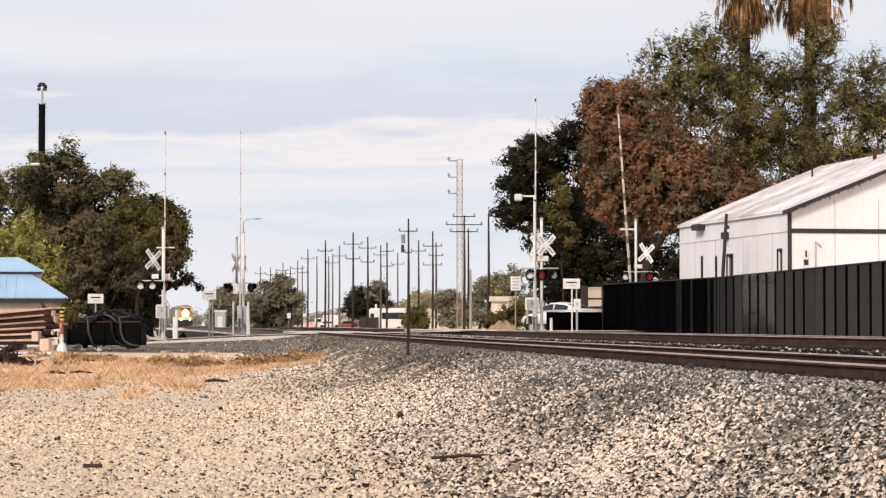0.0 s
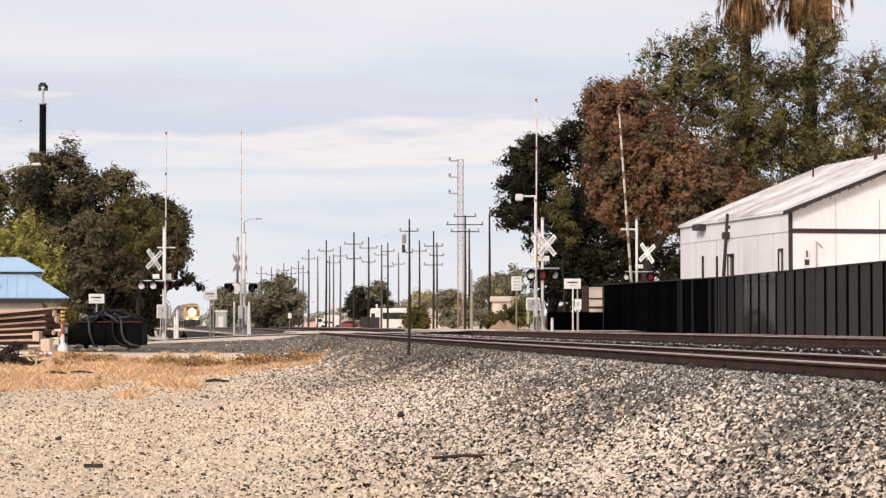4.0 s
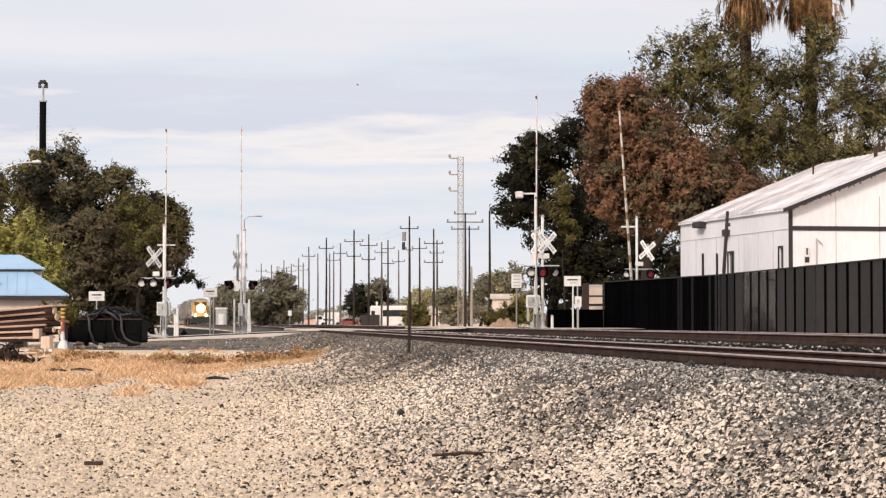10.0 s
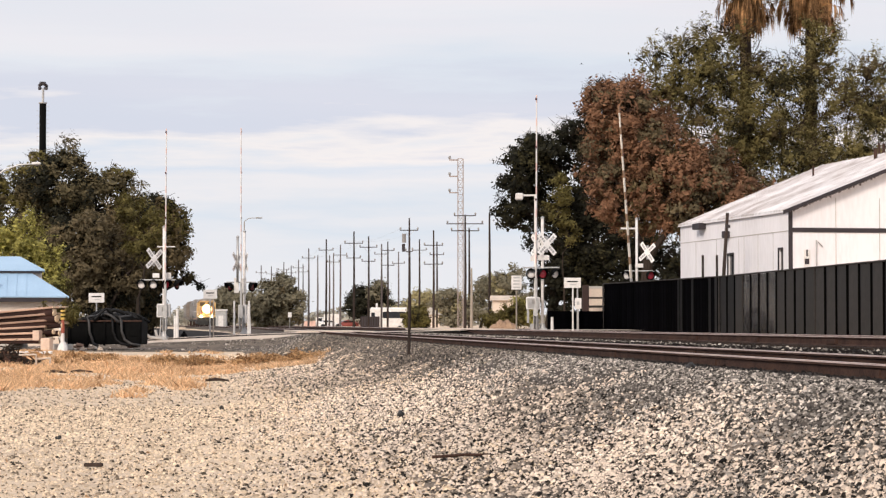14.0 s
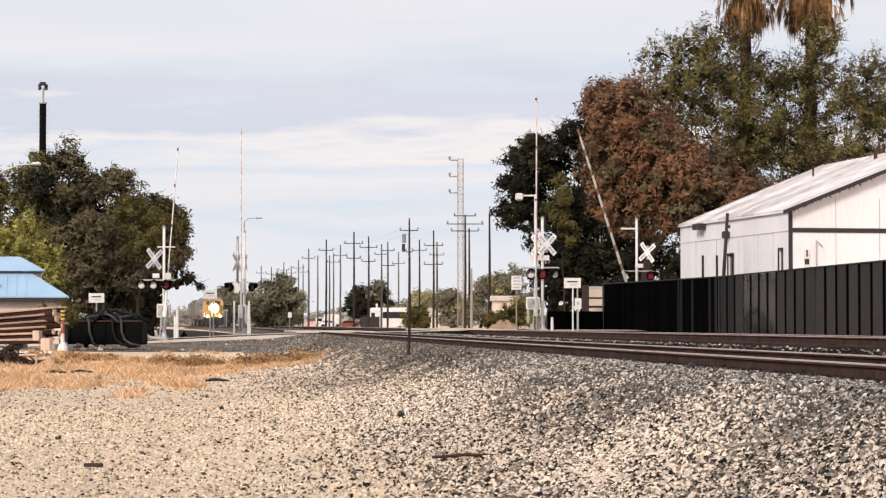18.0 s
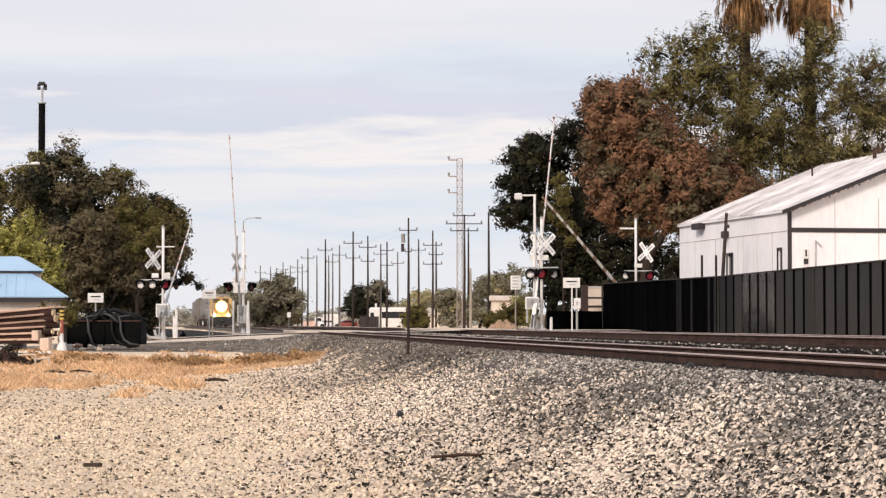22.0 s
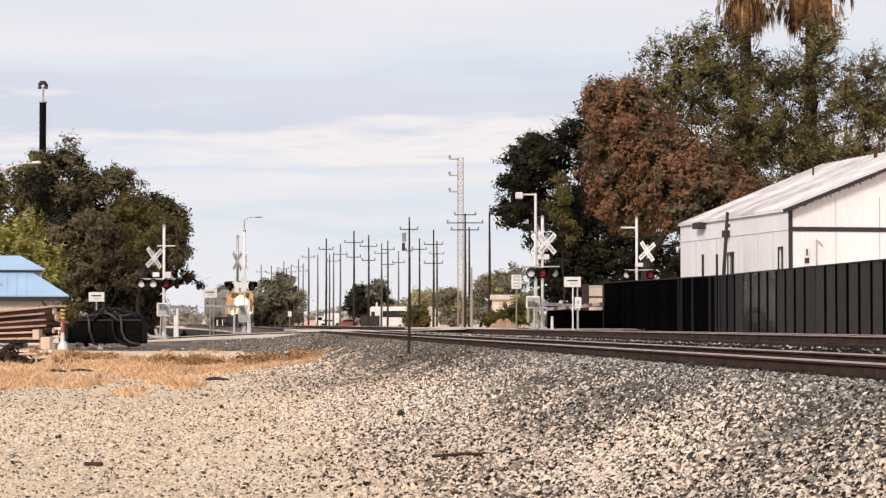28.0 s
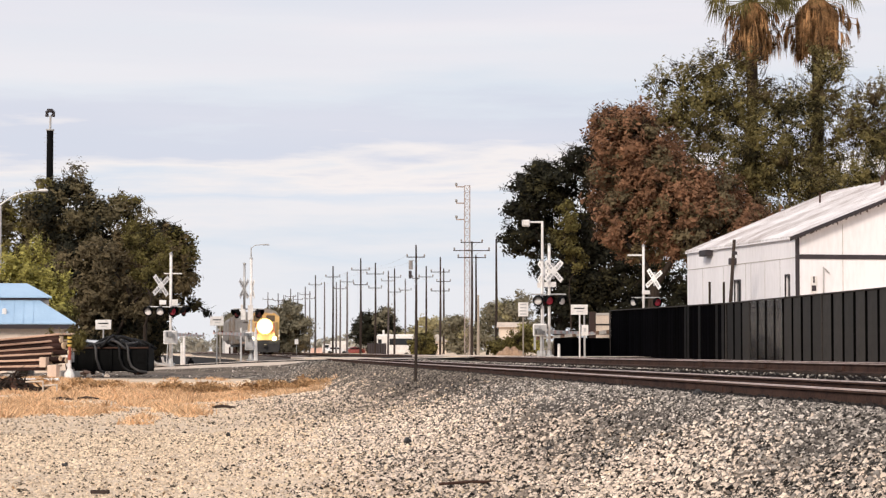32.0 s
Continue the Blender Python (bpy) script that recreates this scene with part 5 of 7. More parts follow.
def build_white_building():
    """White gabled metal building: long side along the tracks, gable towards the lot."""
    L, Wd, E, R = 14.8, 14.0, 5.07, 2.76
    t = thing("white_building", 14.099, 92, 0, "white painted gabled building with dark trim", "building", rz=11.3)
    # local x runs along the gable, local y along the side
    part("gable_wall", Shape().prism([(0, -0.3), (Wd, -0.3), (Wd, E), (Wd / 2, E + R - 0.06), (0, E)], 0.0, 0.2, "y"), WALL_PAINT, t, "stained white gable wall")
    part("gable_wall", Shape().prism([(0, -0.3), (Wd, -0.3), (Wd, E), (Wd / 2, E + R - 0.06), (0, E)], L - 0.2, L, "y"), WALL_PAINT, t)
    holes = [(0.75, 1.25, 1.6, 3.42), (7.0, 7.8, 1.7, 3.4)]
    ys = sorted({0.2, L - 0.2, *[h for q in holes for h in q[:2]]})
    for a, b in zip(ys, ys[1:]):
        q = [h for h in holes if h[0] <= a < h[1]]
        if q:
            part("side_wall", Shape().box(0, a, -0.3, 0.2, b, q[0][2]), WALL_PAINT, t)
            part("side_wall", Shape().box(0, a, q[0][3], 0.2, b, E), WALL_PAINT, t)
        else:
            part("side_wall", Shape().box(0, a, -0.3, 0.2, b, E), WALL_PAINT, t, "white side wall with faint panel seams")
    part("side_wall", Shape().box(Wd - 0.2, 0.2, -0.3, Wd, L - 0.2, E), WALL_PAINT, t)
    for a, b, z0, z1 in holes:
        w = part("window", Shape().box(-0.03, a - 0.05, z0 - 0.06, 0.03, b + 0.05, z0).box(-0.03, a - 0.05, z1, 0.03, b + 0.05, z1 + 0.06).box(-0.03, a - 0.05, z0, 0.03, a, z1).box(-0.03, b, z0, 0.03, b + 0.05, z1), TRIM_DARK, t, "narrow dark-framed window")
        part("pane", Shape().box(0.1, a, z0, 0.11, b, z1), GLASS_DARK, w)
    for sgn in (0, 1):
        roof = Shape()
        a, b = (-0.1, Wd / 2) if sgn == 0 else (Wd + 0.35, Wd / 2)
        za, zb = E - 0.13, E + R
        roof.prism([(a, za), (b, zb), (b, zb + 0.09), (a, za + 0.09)], -0.35, L, "y")
        part("roof", roof, ROOF_METAL, t, "pale streaked metal roof")
    seams = Shape()
    for k in np.arange(0.1, L, 0.62):
        seams.prism([(-0.1, E - 0.03), (Wd / 2, E + R + 0.095), (Wd / 2, E + R + 0.12), (-0.1, E - 0.005)], k, k + 0.03, "y")
    part("roof_seams", seams, ROOF_METAL, t)
    part("rake_trim", Shape().prism([(-0.38, E - 0.28), (Wd / 2, E + R - 0.14), (Wd / 2, E + R + 0.02), (-0.38, E - 0.12)], -0.4, -0.353, "y"), TRIM_DARK, t, "dark rake board")
    part("rake_trim", Shape().prism([(Wd + 0.38, E - 0.42), (Wd / 2, E + R - 0.28), (Wd / 2, E + R + 0.02), (Wd + 0.38, E - 0.12)], -0.4, -0.353, "y"), TRIM_DARK, t)
    rng = random.Random(41)
    drip = Shape()
    for k in np.arange(0.1, 6.9, 0.07):
        zt = E - 0.28 + (k + 0.38) / (Wd / 2 + 0.38) * (R + 0.14)
        drop = rng.uniform(0.0, 0.09) * (1 if rng.random() < 0.9 else 2.0)
        drip.box(k, -0.006, zt - drop, k + rng.uniform(0.03, 0.09), -0.002, zt + 0.02)
    tagged(part("rust_drips", drip, DRIP_STAIN, t, "dark streaks under the rake board"), kind="stuff")
    part("corner_trim", Shape().box(-0.03, -0.03, -0.3, 0.14, 0.0, E - 0.1), TRIM_DARK, t, "dark corner board")
    part("band", Shape().box(0.14, -0.035, 4.079, Wd, 0.0, 4.263), TRIM_DARK, t, "dark horizontal band")
    part("eave_trim", Shape().box(-0.11, -0.3, E - 0.17, -0.06, L, E - 0.12), WALL_PAINT, t)
    part("panel_seam", Shape().box(-0.015, 0.0, E - 0.95, 0.0, L, E - 0.92), CONCRETE, t, "faint grey panel seam")
    for k in (1.9, 3.8, 5.6, 6.3, 9.4, 12.4):
        part("panel_seam", Shape().box(-0.008, k, 0, 0.0, k + 0.03, E - 0.95), CONCRETE, t)
    for k in (2.0, 3.9, 5.8):
        part("panel_seam", Shape().box(k, -0.012, 0, k + 0.025, 0.0, 5.5), CONCRETE, t)
    part("vent", Shape().box(-0.35, 10.9, 4.648, 0.0, 11.9, 4.926, None, 0.02), TRIM_DARK, t, "dark louvred wall vent")
    part("wall_lamp", Shape().box(-0.3, 7.5, E - 0.95, 0.0, 7.8, E - 0.65, None, 0.03), TRIM_DARK, t)
    part("number_board", Shape().box(0.62, -0.03, 2.676, 0.9, -0.005, 3.366), WHITE_PAINT, t, "small white board with dark bars")
    part("dark_bar", Shape().box(0.72, -0.036, 3.09, 0.79, -0.03, 3.366).box(0.66, -0.036, 2.768, 0.85, -0.03, 2.998), TRIM_DARK, t)
    part("service_pipe", Shape().tube([(1.15, -0.06, 0.5), (1.15, -0.06, 3.757), (1.2, -0.1, 3.688), (1.4, -0.08, 3.504)], 0.025, 6), STEEL_GREY, t)
    for k, (q, w) in enumerate(((6.2, 0.3), (7.2, 0.25), (7.6, 0.2), (5.0, 0.15))):
        zz = E + R * (q + 0.35) / (Wd / 2 + 0.35)
        part("roof_vent", Shape().tube([(q, 6.0 + 1.5 * k, zz - 0.1), (q, 6.0 + 1.5 * k, zz + 0.5)], w * 0.3, 8), RUST, t)


def build_fence():
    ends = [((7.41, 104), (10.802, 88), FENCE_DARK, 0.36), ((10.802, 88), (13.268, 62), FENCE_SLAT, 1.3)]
    h = 2.26
    for k, ((x0, y0), (x1, y1), mat, step) in enumerate(ends):
        t = thing("slat_fence", x0, y0, -0.1, "dark metal panel fence beside the tracks" if k else "black slatted metal fence beside the crossing", "fence", rz=math.degrees(math.atan2(y1 - y0, x1 - x0)), group="panel fences")
        ln = math.hypot(x1 - x0, y1 - y0)
        n = int(ln / step)
        step = ln / n
        panel = Shape().box(0.02, -0.006, 0.03, step - (0.27 if k else 0.05), 0.006, h, None, 0.002)
        plain, mid, screen = (panel.mesh("panel", q) for q in (mat, FENCE_MID, FENCE_SCREEN))
        for i in range(n):
            if k:
                kind = mid if i < 2 else screen if 2 < i < 7 else plain
            else:
                kind = mid if i > n * 0.5 and random.random() < 0.3 else plain
            o = part("panel", kind, None, t, "see-through dark screen panel" if kind is screen else "")
            o.matrix_basis = pose(i * step, random.uniform(-0.004, 0.004), random.uniform(-0.012, 0.0), 0, 0, random.uniform(-0.4, 0.4))
        pm = Shape().box(-0.06, -0.02, 0, 0.06, 0.03, h + 0.03, None, 0.01).mesh("post", FENCE_POST)
        for i in (3, 11) if k else (0, n):
            o = part("post", pm, None, t, "paler steel post")
            o.matrix_basis = pose(i * step - 0.13, -0.01, 0)
        part("top_rail", Shape().box(0, -0.045, h, ln, 0.05, h + 0.05, None, 0.01), FENCE_POST, t)
        # black strips and sheets, added so panel gaps look dark; the screened bays are open behind
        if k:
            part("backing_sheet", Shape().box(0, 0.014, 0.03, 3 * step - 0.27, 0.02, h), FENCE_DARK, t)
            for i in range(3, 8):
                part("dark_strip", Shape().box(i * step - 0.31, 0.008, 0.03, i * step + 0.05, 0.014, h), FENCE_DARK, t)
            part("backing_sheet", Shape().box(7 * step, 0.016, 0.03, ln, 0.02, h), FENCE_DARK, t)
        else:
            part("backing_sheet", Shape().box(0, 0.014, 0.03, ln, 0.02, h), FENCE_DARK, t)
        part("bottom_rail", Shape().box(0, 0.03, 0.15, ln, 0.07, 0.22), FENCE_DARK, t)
    t = thing("parked_truck", 12.45, 89, 0, "pale truck parked behind the screen fence", "truck", rz=8)
    part("cab", Shape().prism([(-0.66, 0.45), (0.7, 0.45), (0.74, 1.2), (0.72, 1.7), (0.6, 1.92), (0.3, 2.02), (-0.4, 2.02), (-0.62, 1.9), (-0.68, 1.3)], 0, 1.8, "y"), WHITE_PAINT, t)
    part("roof_edge", Shape().box(-0.62, -0.02, 1.78, 0.66, 0.0, 1.84), STEEL_GREY, t)
    w = part("wheel", Shape().tube([(-0.2, -0.14, 0.55), (-0.2, 0.1, 0.55)], 0.42, 20), TYRE, t)
    part("rim", Shape().tube([(-0.2, -0.16, 0.55), (-0.2, -0.13, 0.55)], [0.17, 0.22], 14), STEEL_GREY, w)
    # backdrop added to darken what shows behind the truck through the screen
    t = thing("dark_backdrop", 12.6, 94, 0, "dark backdrop added behind the parked truck", "fence")
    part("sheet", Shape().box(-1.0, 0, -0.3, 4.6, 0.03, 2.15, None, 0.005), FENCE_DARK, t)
    for x in (-0.9, 0.9, 2.7, 4.5):
        part("post", Shape().box(x - 0.04, 0.03, -0.3, x + 0.04, 0.1, 2.15), FENCE_POST, t)
    # lower fence and wall at the corner
    t = thing("low_fence", 4.81, 104.27, 0, "low dark slatted fence at the crossing", "fence", rz=-4)
    for i in range(13):
        part("slat", Shape().box(i * 0.21, -0.02, -0.1, i * 0.21 + 0.214, 0.02, 0.928, None, 0.006), FENCE_DARK, t)
    t = thing("parked_trailer", 7.653, 121, 0, "white boxy trailer seen past the fence", "trailer")
    part("body", Shape().box(0, 0, 0.5, 3.4, 2.2, 2.357, None, 0.08), PALE_CONCRETE, t)
    part("stripe", Shape().box(0.0, -0.012, 1.691, 3.4, -0.002, 1.782), FENCE_POST, t)
    part("stripe", Shape().box(0.0, -0.012, 1.207, 3.4, -0.002, 1.328), FENCE_POST, t)
    part("top_edge", Shape().box(0.0, -0.03, 2.236, 3.4, -0.002, 2.357), CONCRETE, t)
    part("wheel", Shape().tube([(1.0, 0.1, 0.3), (1.0, 0.32, 0.3)], 0.3, 14), TYRE, t)
    part("wheel", Shape().tube([(2.6, 0.1, 0.3), (2.6, 0.32, 0.3)], 0.3, 14), TYRE, t)
    t = thing("brick_pier", 7.348, 119, 0, "narrow red brick pier by the fence", "pier")
    part("pier", Shape().box(0, 0, -0.2, 0.34, 0.4, 2.383, None, 0.01), BRICK_RED, t)
    # leaning pole and short posts before the white building
    t = thing("leaning_pole", 11.637, 95, 0, "leaning dark wooden pole behind the fence", "pole")
    part("pole", Shape().tube([(0, 0, -0.2), (0.333, 0, 5.009)], [0.09, 0.07], 10), POLE_WOOD, t)
    part("bracket", Shape().box(0.24, -0.1, 4.367, 0.44, 0.05, 4.51), TRIM_DARK, t)
    for x in (11.04, 11.64):
        t = thing("fence_stake", x, 96, 0, "short dark stake behind the fence", "stake", group="stakes")
        part("stake", Shape().tube([(0, 0, 0), (0, 0, 3.258)], 0.05, 8), POLE_WOOD, t)


def build_shed():
    t = thing("blue_roof_shed", -21.944, 104, -0.8, "small cream shed with a blue metal roof", "shed", rz=10)
    w = 4.628
    e, r = 1.56 + 0.8, 2.76 + 0.8
    e2, r2 = 2.84 + 0.8, 3.52 + 0.8
    part("wall", Shape().box(0.2, 0.4, 0, w - 0.3, 6.4, e), CREAM, t, "cream plastered walls")
    # dark strip that puts in the shade below the roof edge
    part("eave_shade", Shape().box(-0.1, 0.03, e - 0.2, w - 0.02, 0.08, e - 0.004), TRIM_DARK, t, "dark strip for the shade under the eave")
    low = Shape()
    low.add([(-0.2, 0, e), (w + 0.05, 0, e), (w - 1.768, 2.6, r), (-0.2, 2.6, r), (-0.2, 0, e + 0.06), (w + 0.05, 0, e + 0.06), (w - 1.768, 2.6, r + 0.06), (-0.2, 2.6, r + 0.06), (w + 0.05, 6.6, e), (w + 0.05, 6.6, e + 0.06)],
            [(0, 3, 2, 1), (4, 5, 6, 7), (0, 1, 5, 4), (2, 3, 7, 6), (1, 8, 9, 5), (1, 2, 8), (5, 9, 6)])
    part("roof", low, BLUE_ROOF, t, "light blue standing-seam roof")
    sm = Shape()
    for k in np.arange(0.0, w - 1.9, 0.45):
        sm.add([(k, -0.01, e + 0.06), (k + 0.03, -0.01, e + 0.06), (k + 0.03, 2.6, r + 0.06), (k, 2.6, r + 0.06), (k, -0.01, e + 0.085), (k + 0.03, -0.01, e + 0.085), (k + 0.03, 2.6, r + 0.085), (k, 2.6, r + 0.085)], [(0, 1, 5, 4), (4, 5, 6, 7), (1, 2, 6, 5), (3, 0, 4, 7)])
    part("roof_seams", sm, BLUE_ROOF, t)
    part("upper_wall", Shape().box(0, 2.62, r - 0.7, 3.432, 6.4, e2), CREAM, t)
    up = Shape()
    x1 = 3.562
    up.add([(-0.2, 2.3, e2), (x1, 2.3, e2), (2.392, 4.2, r2), (-0.2, 4.2, r2), (-0.2, 2.3, e2 + 0.06), (x1, 2.3, e2 + 0.06), (2.392, 4.2, r2 + 0.06), (-0.2, 4.2, r2 + 0.06), (x1, 6.6, e2)], [(0, 3, 2, 1), (4, 5, 6, 7), (0, 1, 5, 4), (1, 8, 6, 5), (2, 3, 7, 6)])
    part("upper_roof", up, BLUE_ROOF, t)
    part("upper_fascia", Shape().box(-0.15, 2.36, e2 - 0.1, x1 - 0.1, 2.42, e2), TRIM_DARK, t)
    part("roof_vent", Shape().box(1.3, 0.9, e + 0.4, 1.5, 1.1, e + 0.75, None, 0.03), WHITE_PAINT, t)
    part("downpipe", Shape().tube([(w - 0.35, 0.3, 0), (w - 0.35, 0.3, e)], 0.05, 8), WHITE_PAINT, t)


# ---- things on the lot ----


def build_lumber():
    """A pile of long squared timbers on blocks; its near-black layers stand for shaded gaps."""
    rng = random.Random(8)
    t = thing("timber_pile", -15.903, 93, -0.647, "stack of long weathered timbers on blocks", "timber pile", rz=-24)
    z = 0.18
    ends = (-0.8, -0.75, -0.62, -0.66, -0.5, -0.45, 0.17, 0.02, 0.05, -0.06, -0.12, -0.1)
    for layer, stop in enumerate(ends):
        # pale planks stand for lit tops, dark set-back timbers for the shade below
        plank = layer % 2 == 1
        h = 0.085 if plank else 0.135
        tilt = -0.5 - 0.38 * layer
        for row in range(3):
            x1 = stop + (0 if row == 0 else rng.uniform(-0.4, 0.15))
            ln = rng.uniform(4.6, 5.4)
            back = 0 if plank else 0.07
            m = pose(0, row * 0.34 + back + rng.uniform(-0.03, 0.03), z, 0, tilt + rng.uniform(-0.25, 0.25), rng.uniform(-1.6, 1.6))
            b = part("plank" if plank else "timber", Shape().box(x1 - ln, -0.16, 0.0, x1, 0.16, h, m, 0.012), LUMBER if plank else DARK_TIMBER, t)
            part("sawn_end", Shape().box(x1 - 0.004, -0.145, 0.01, x1 + 0.008, 0.145, h - 0.01, m), LUMBER_END, b)
        z += h + 0.02
    # short round logs wedged at the end of the pile
    for x, y0, zz, r in ((0.14, -0.14, 1.2, 0.15), (0.02, -0.16, 1.42, 0.12), (-0.02, -0.15, 0.66, 0.1), (0.36, -0.08, 0.92, 0.1), (0.16, 0.05, 0.6, 0.12)):
        b = part("log", Shape().tube([(x - 1.3, y0 + 0.25, zz - 0.05), (x, y0, zz)], [r, r], 12), DARK_TIMBER, t, smooth=True)
        part("sawn_end", Shape().tube([(x - 0.02, y0 - 0.003, zz), (x + 0.012, y0 - 0.006, zz)], [r * 1.02, r], 12), LUMBER_END, b)
    for x in (-0.35, -2.6):
        part("block", Shape().box(x, -0.25, -0.1, x + 0.4, 1.2, 0.15, None, 0.02), CONCRETE, t)
    part("concrete_block", Shape().box(-0.44, -0.5, -0.12, 0.0, -0.2, 0.4, None, 0.02), BLOCK, t, "pale block against the pile")
    part("concrete_block", Shape().box(-0.86, -0.46, 0.3, -0.54, -0.18, 0.72, None, 0.02), BLOCK, t)
    # slim marker by the pile
    t = thing("marker_post", -15.601, 92.8, -0.693, "white marker post with a red collar and yellow bands", "marker post")
    part("post", Shape().tube([(0, 0, -0.1), (0, 0, 1.209)], [0.09, 0.05], 10), WHITE_PAINT, t)
    part("collar", Shape().tube([(0, 0, 0.651), (0, 0, 1.209)], [0.075, 0.065], 10), SIGN_ORANGE, t)
    for k in (0.0, 0.156, 0.312):
        part("yellow_band", Shape().tube([(0, 0, 1.209 + k), (0, 0, 1.299 + k)], 0.1, 10), BAND_YELLOW, t)
    part("foot", Shape().tube([(0, 0, -0.1), (0, 0, 0.12), (0.02, 0, 0.3)], [0.24, 0.2, 0.09], 10), WHITE_PAINT, t)
    # pale pipes lying before the pile
    for x, a, ln in ((-15.566, 4, 0.9), (-15.243, -8, 0.8), (-16.039, 12, 0.8)):
        t = thing("plastic_pipe", x, 86, float(land_z(x, 86)), "short pale plastic pipe on the ground", "pipe", rz=a, group="pipes")
        part("pipe", Shape().tube([(-ln / 2, 0, 0.07), (ln / 2, 0, 0.09)], 0.06, 10), WHITE_PAINT, t)
    t = thing("pipe_frame", -12.903, 73, float(land_z(-12.903, 73)), "low white pipe frame on the grass", "frame")
    for a, b in (((-0.8, 0.1, 0.36), (-0.22, 0, 0.38)), ((-0.22, 0, 0.38), (-0.22, 0, 0)), ((-0.22, 0, 0.24), (0.23, 0, 0.26)), ((0.23, 0, 0.28), (0.23, 0, -0.02))):
        part("bar", Shape().tube([a, b], 0.03, 8), PALE_CONCRETE, t)
    for x, y, ln, a in ((-11.319, 66, 0.7, 3), (-10.623, 66.5, 0.65, -4), (-5.785, 58, 0.6, 2)):
        t = thing("dark_stick", x, y, float(land_z(x, y)) + 0.03, "dark weathered stick lying on the grass", "stick", rz=a, group="sticks")
        part("stick", Shape().tube([(-ln / 2, 0, 0.02), (-0.05, 0.02, 0.05), (ln / 2, 0, 0.02)], [0.03, 0.045, 0.02], 7), TIE_WOOD, t)
    # brush pile
    rng = random.Random(5)
    t = thing("brush_pile", -14.319, 74, float(land_z(-14.319, 74)) - 0.05, "dark pile of cut brush and scrap", "brush pile")
    br = Shape()
    for _ in range(260):
        a = Vector((rng.gauss(0, 0.5), rng.gauss(0, 0.4), 0))
        a.z = max(0, 0.72 - a.length * 0.7) * rng.random()
        d = Vector((rng.gauss(0, 1), rng.gauss(0, 1), rng.gauss(0, 0.45))).normalized() * rng.uniform(0.2, 0.6)
        br.tube([a, a + d * 0.5 + Vector((0, 0, 0.04)), a + d], [0.03, 0.024, 0.008], 5)
    tagged(part("stick_heap", br, BARK, t), kind="stuff")
    hp = Shape()
    for _ in range(60):
        a = Vector((rng.gauss(0, 0.45), rng.gauss(0, 0.3), 0))
        a.z = max(0.02, 0.62 - a.length * 0.6) * rng.random()
        hp.box(-0.12, -0.08, -0.05, 0.12, 0.08, 0.05, Matrix.Translation(a) @ pose(0, 0, 0, rng.uniform(0, 180), rng.uniform(0, 180), rng.uniform(0, 180)), 0.02)
    tagged(part("scrap", hp, RUST, t), kind="stuff")


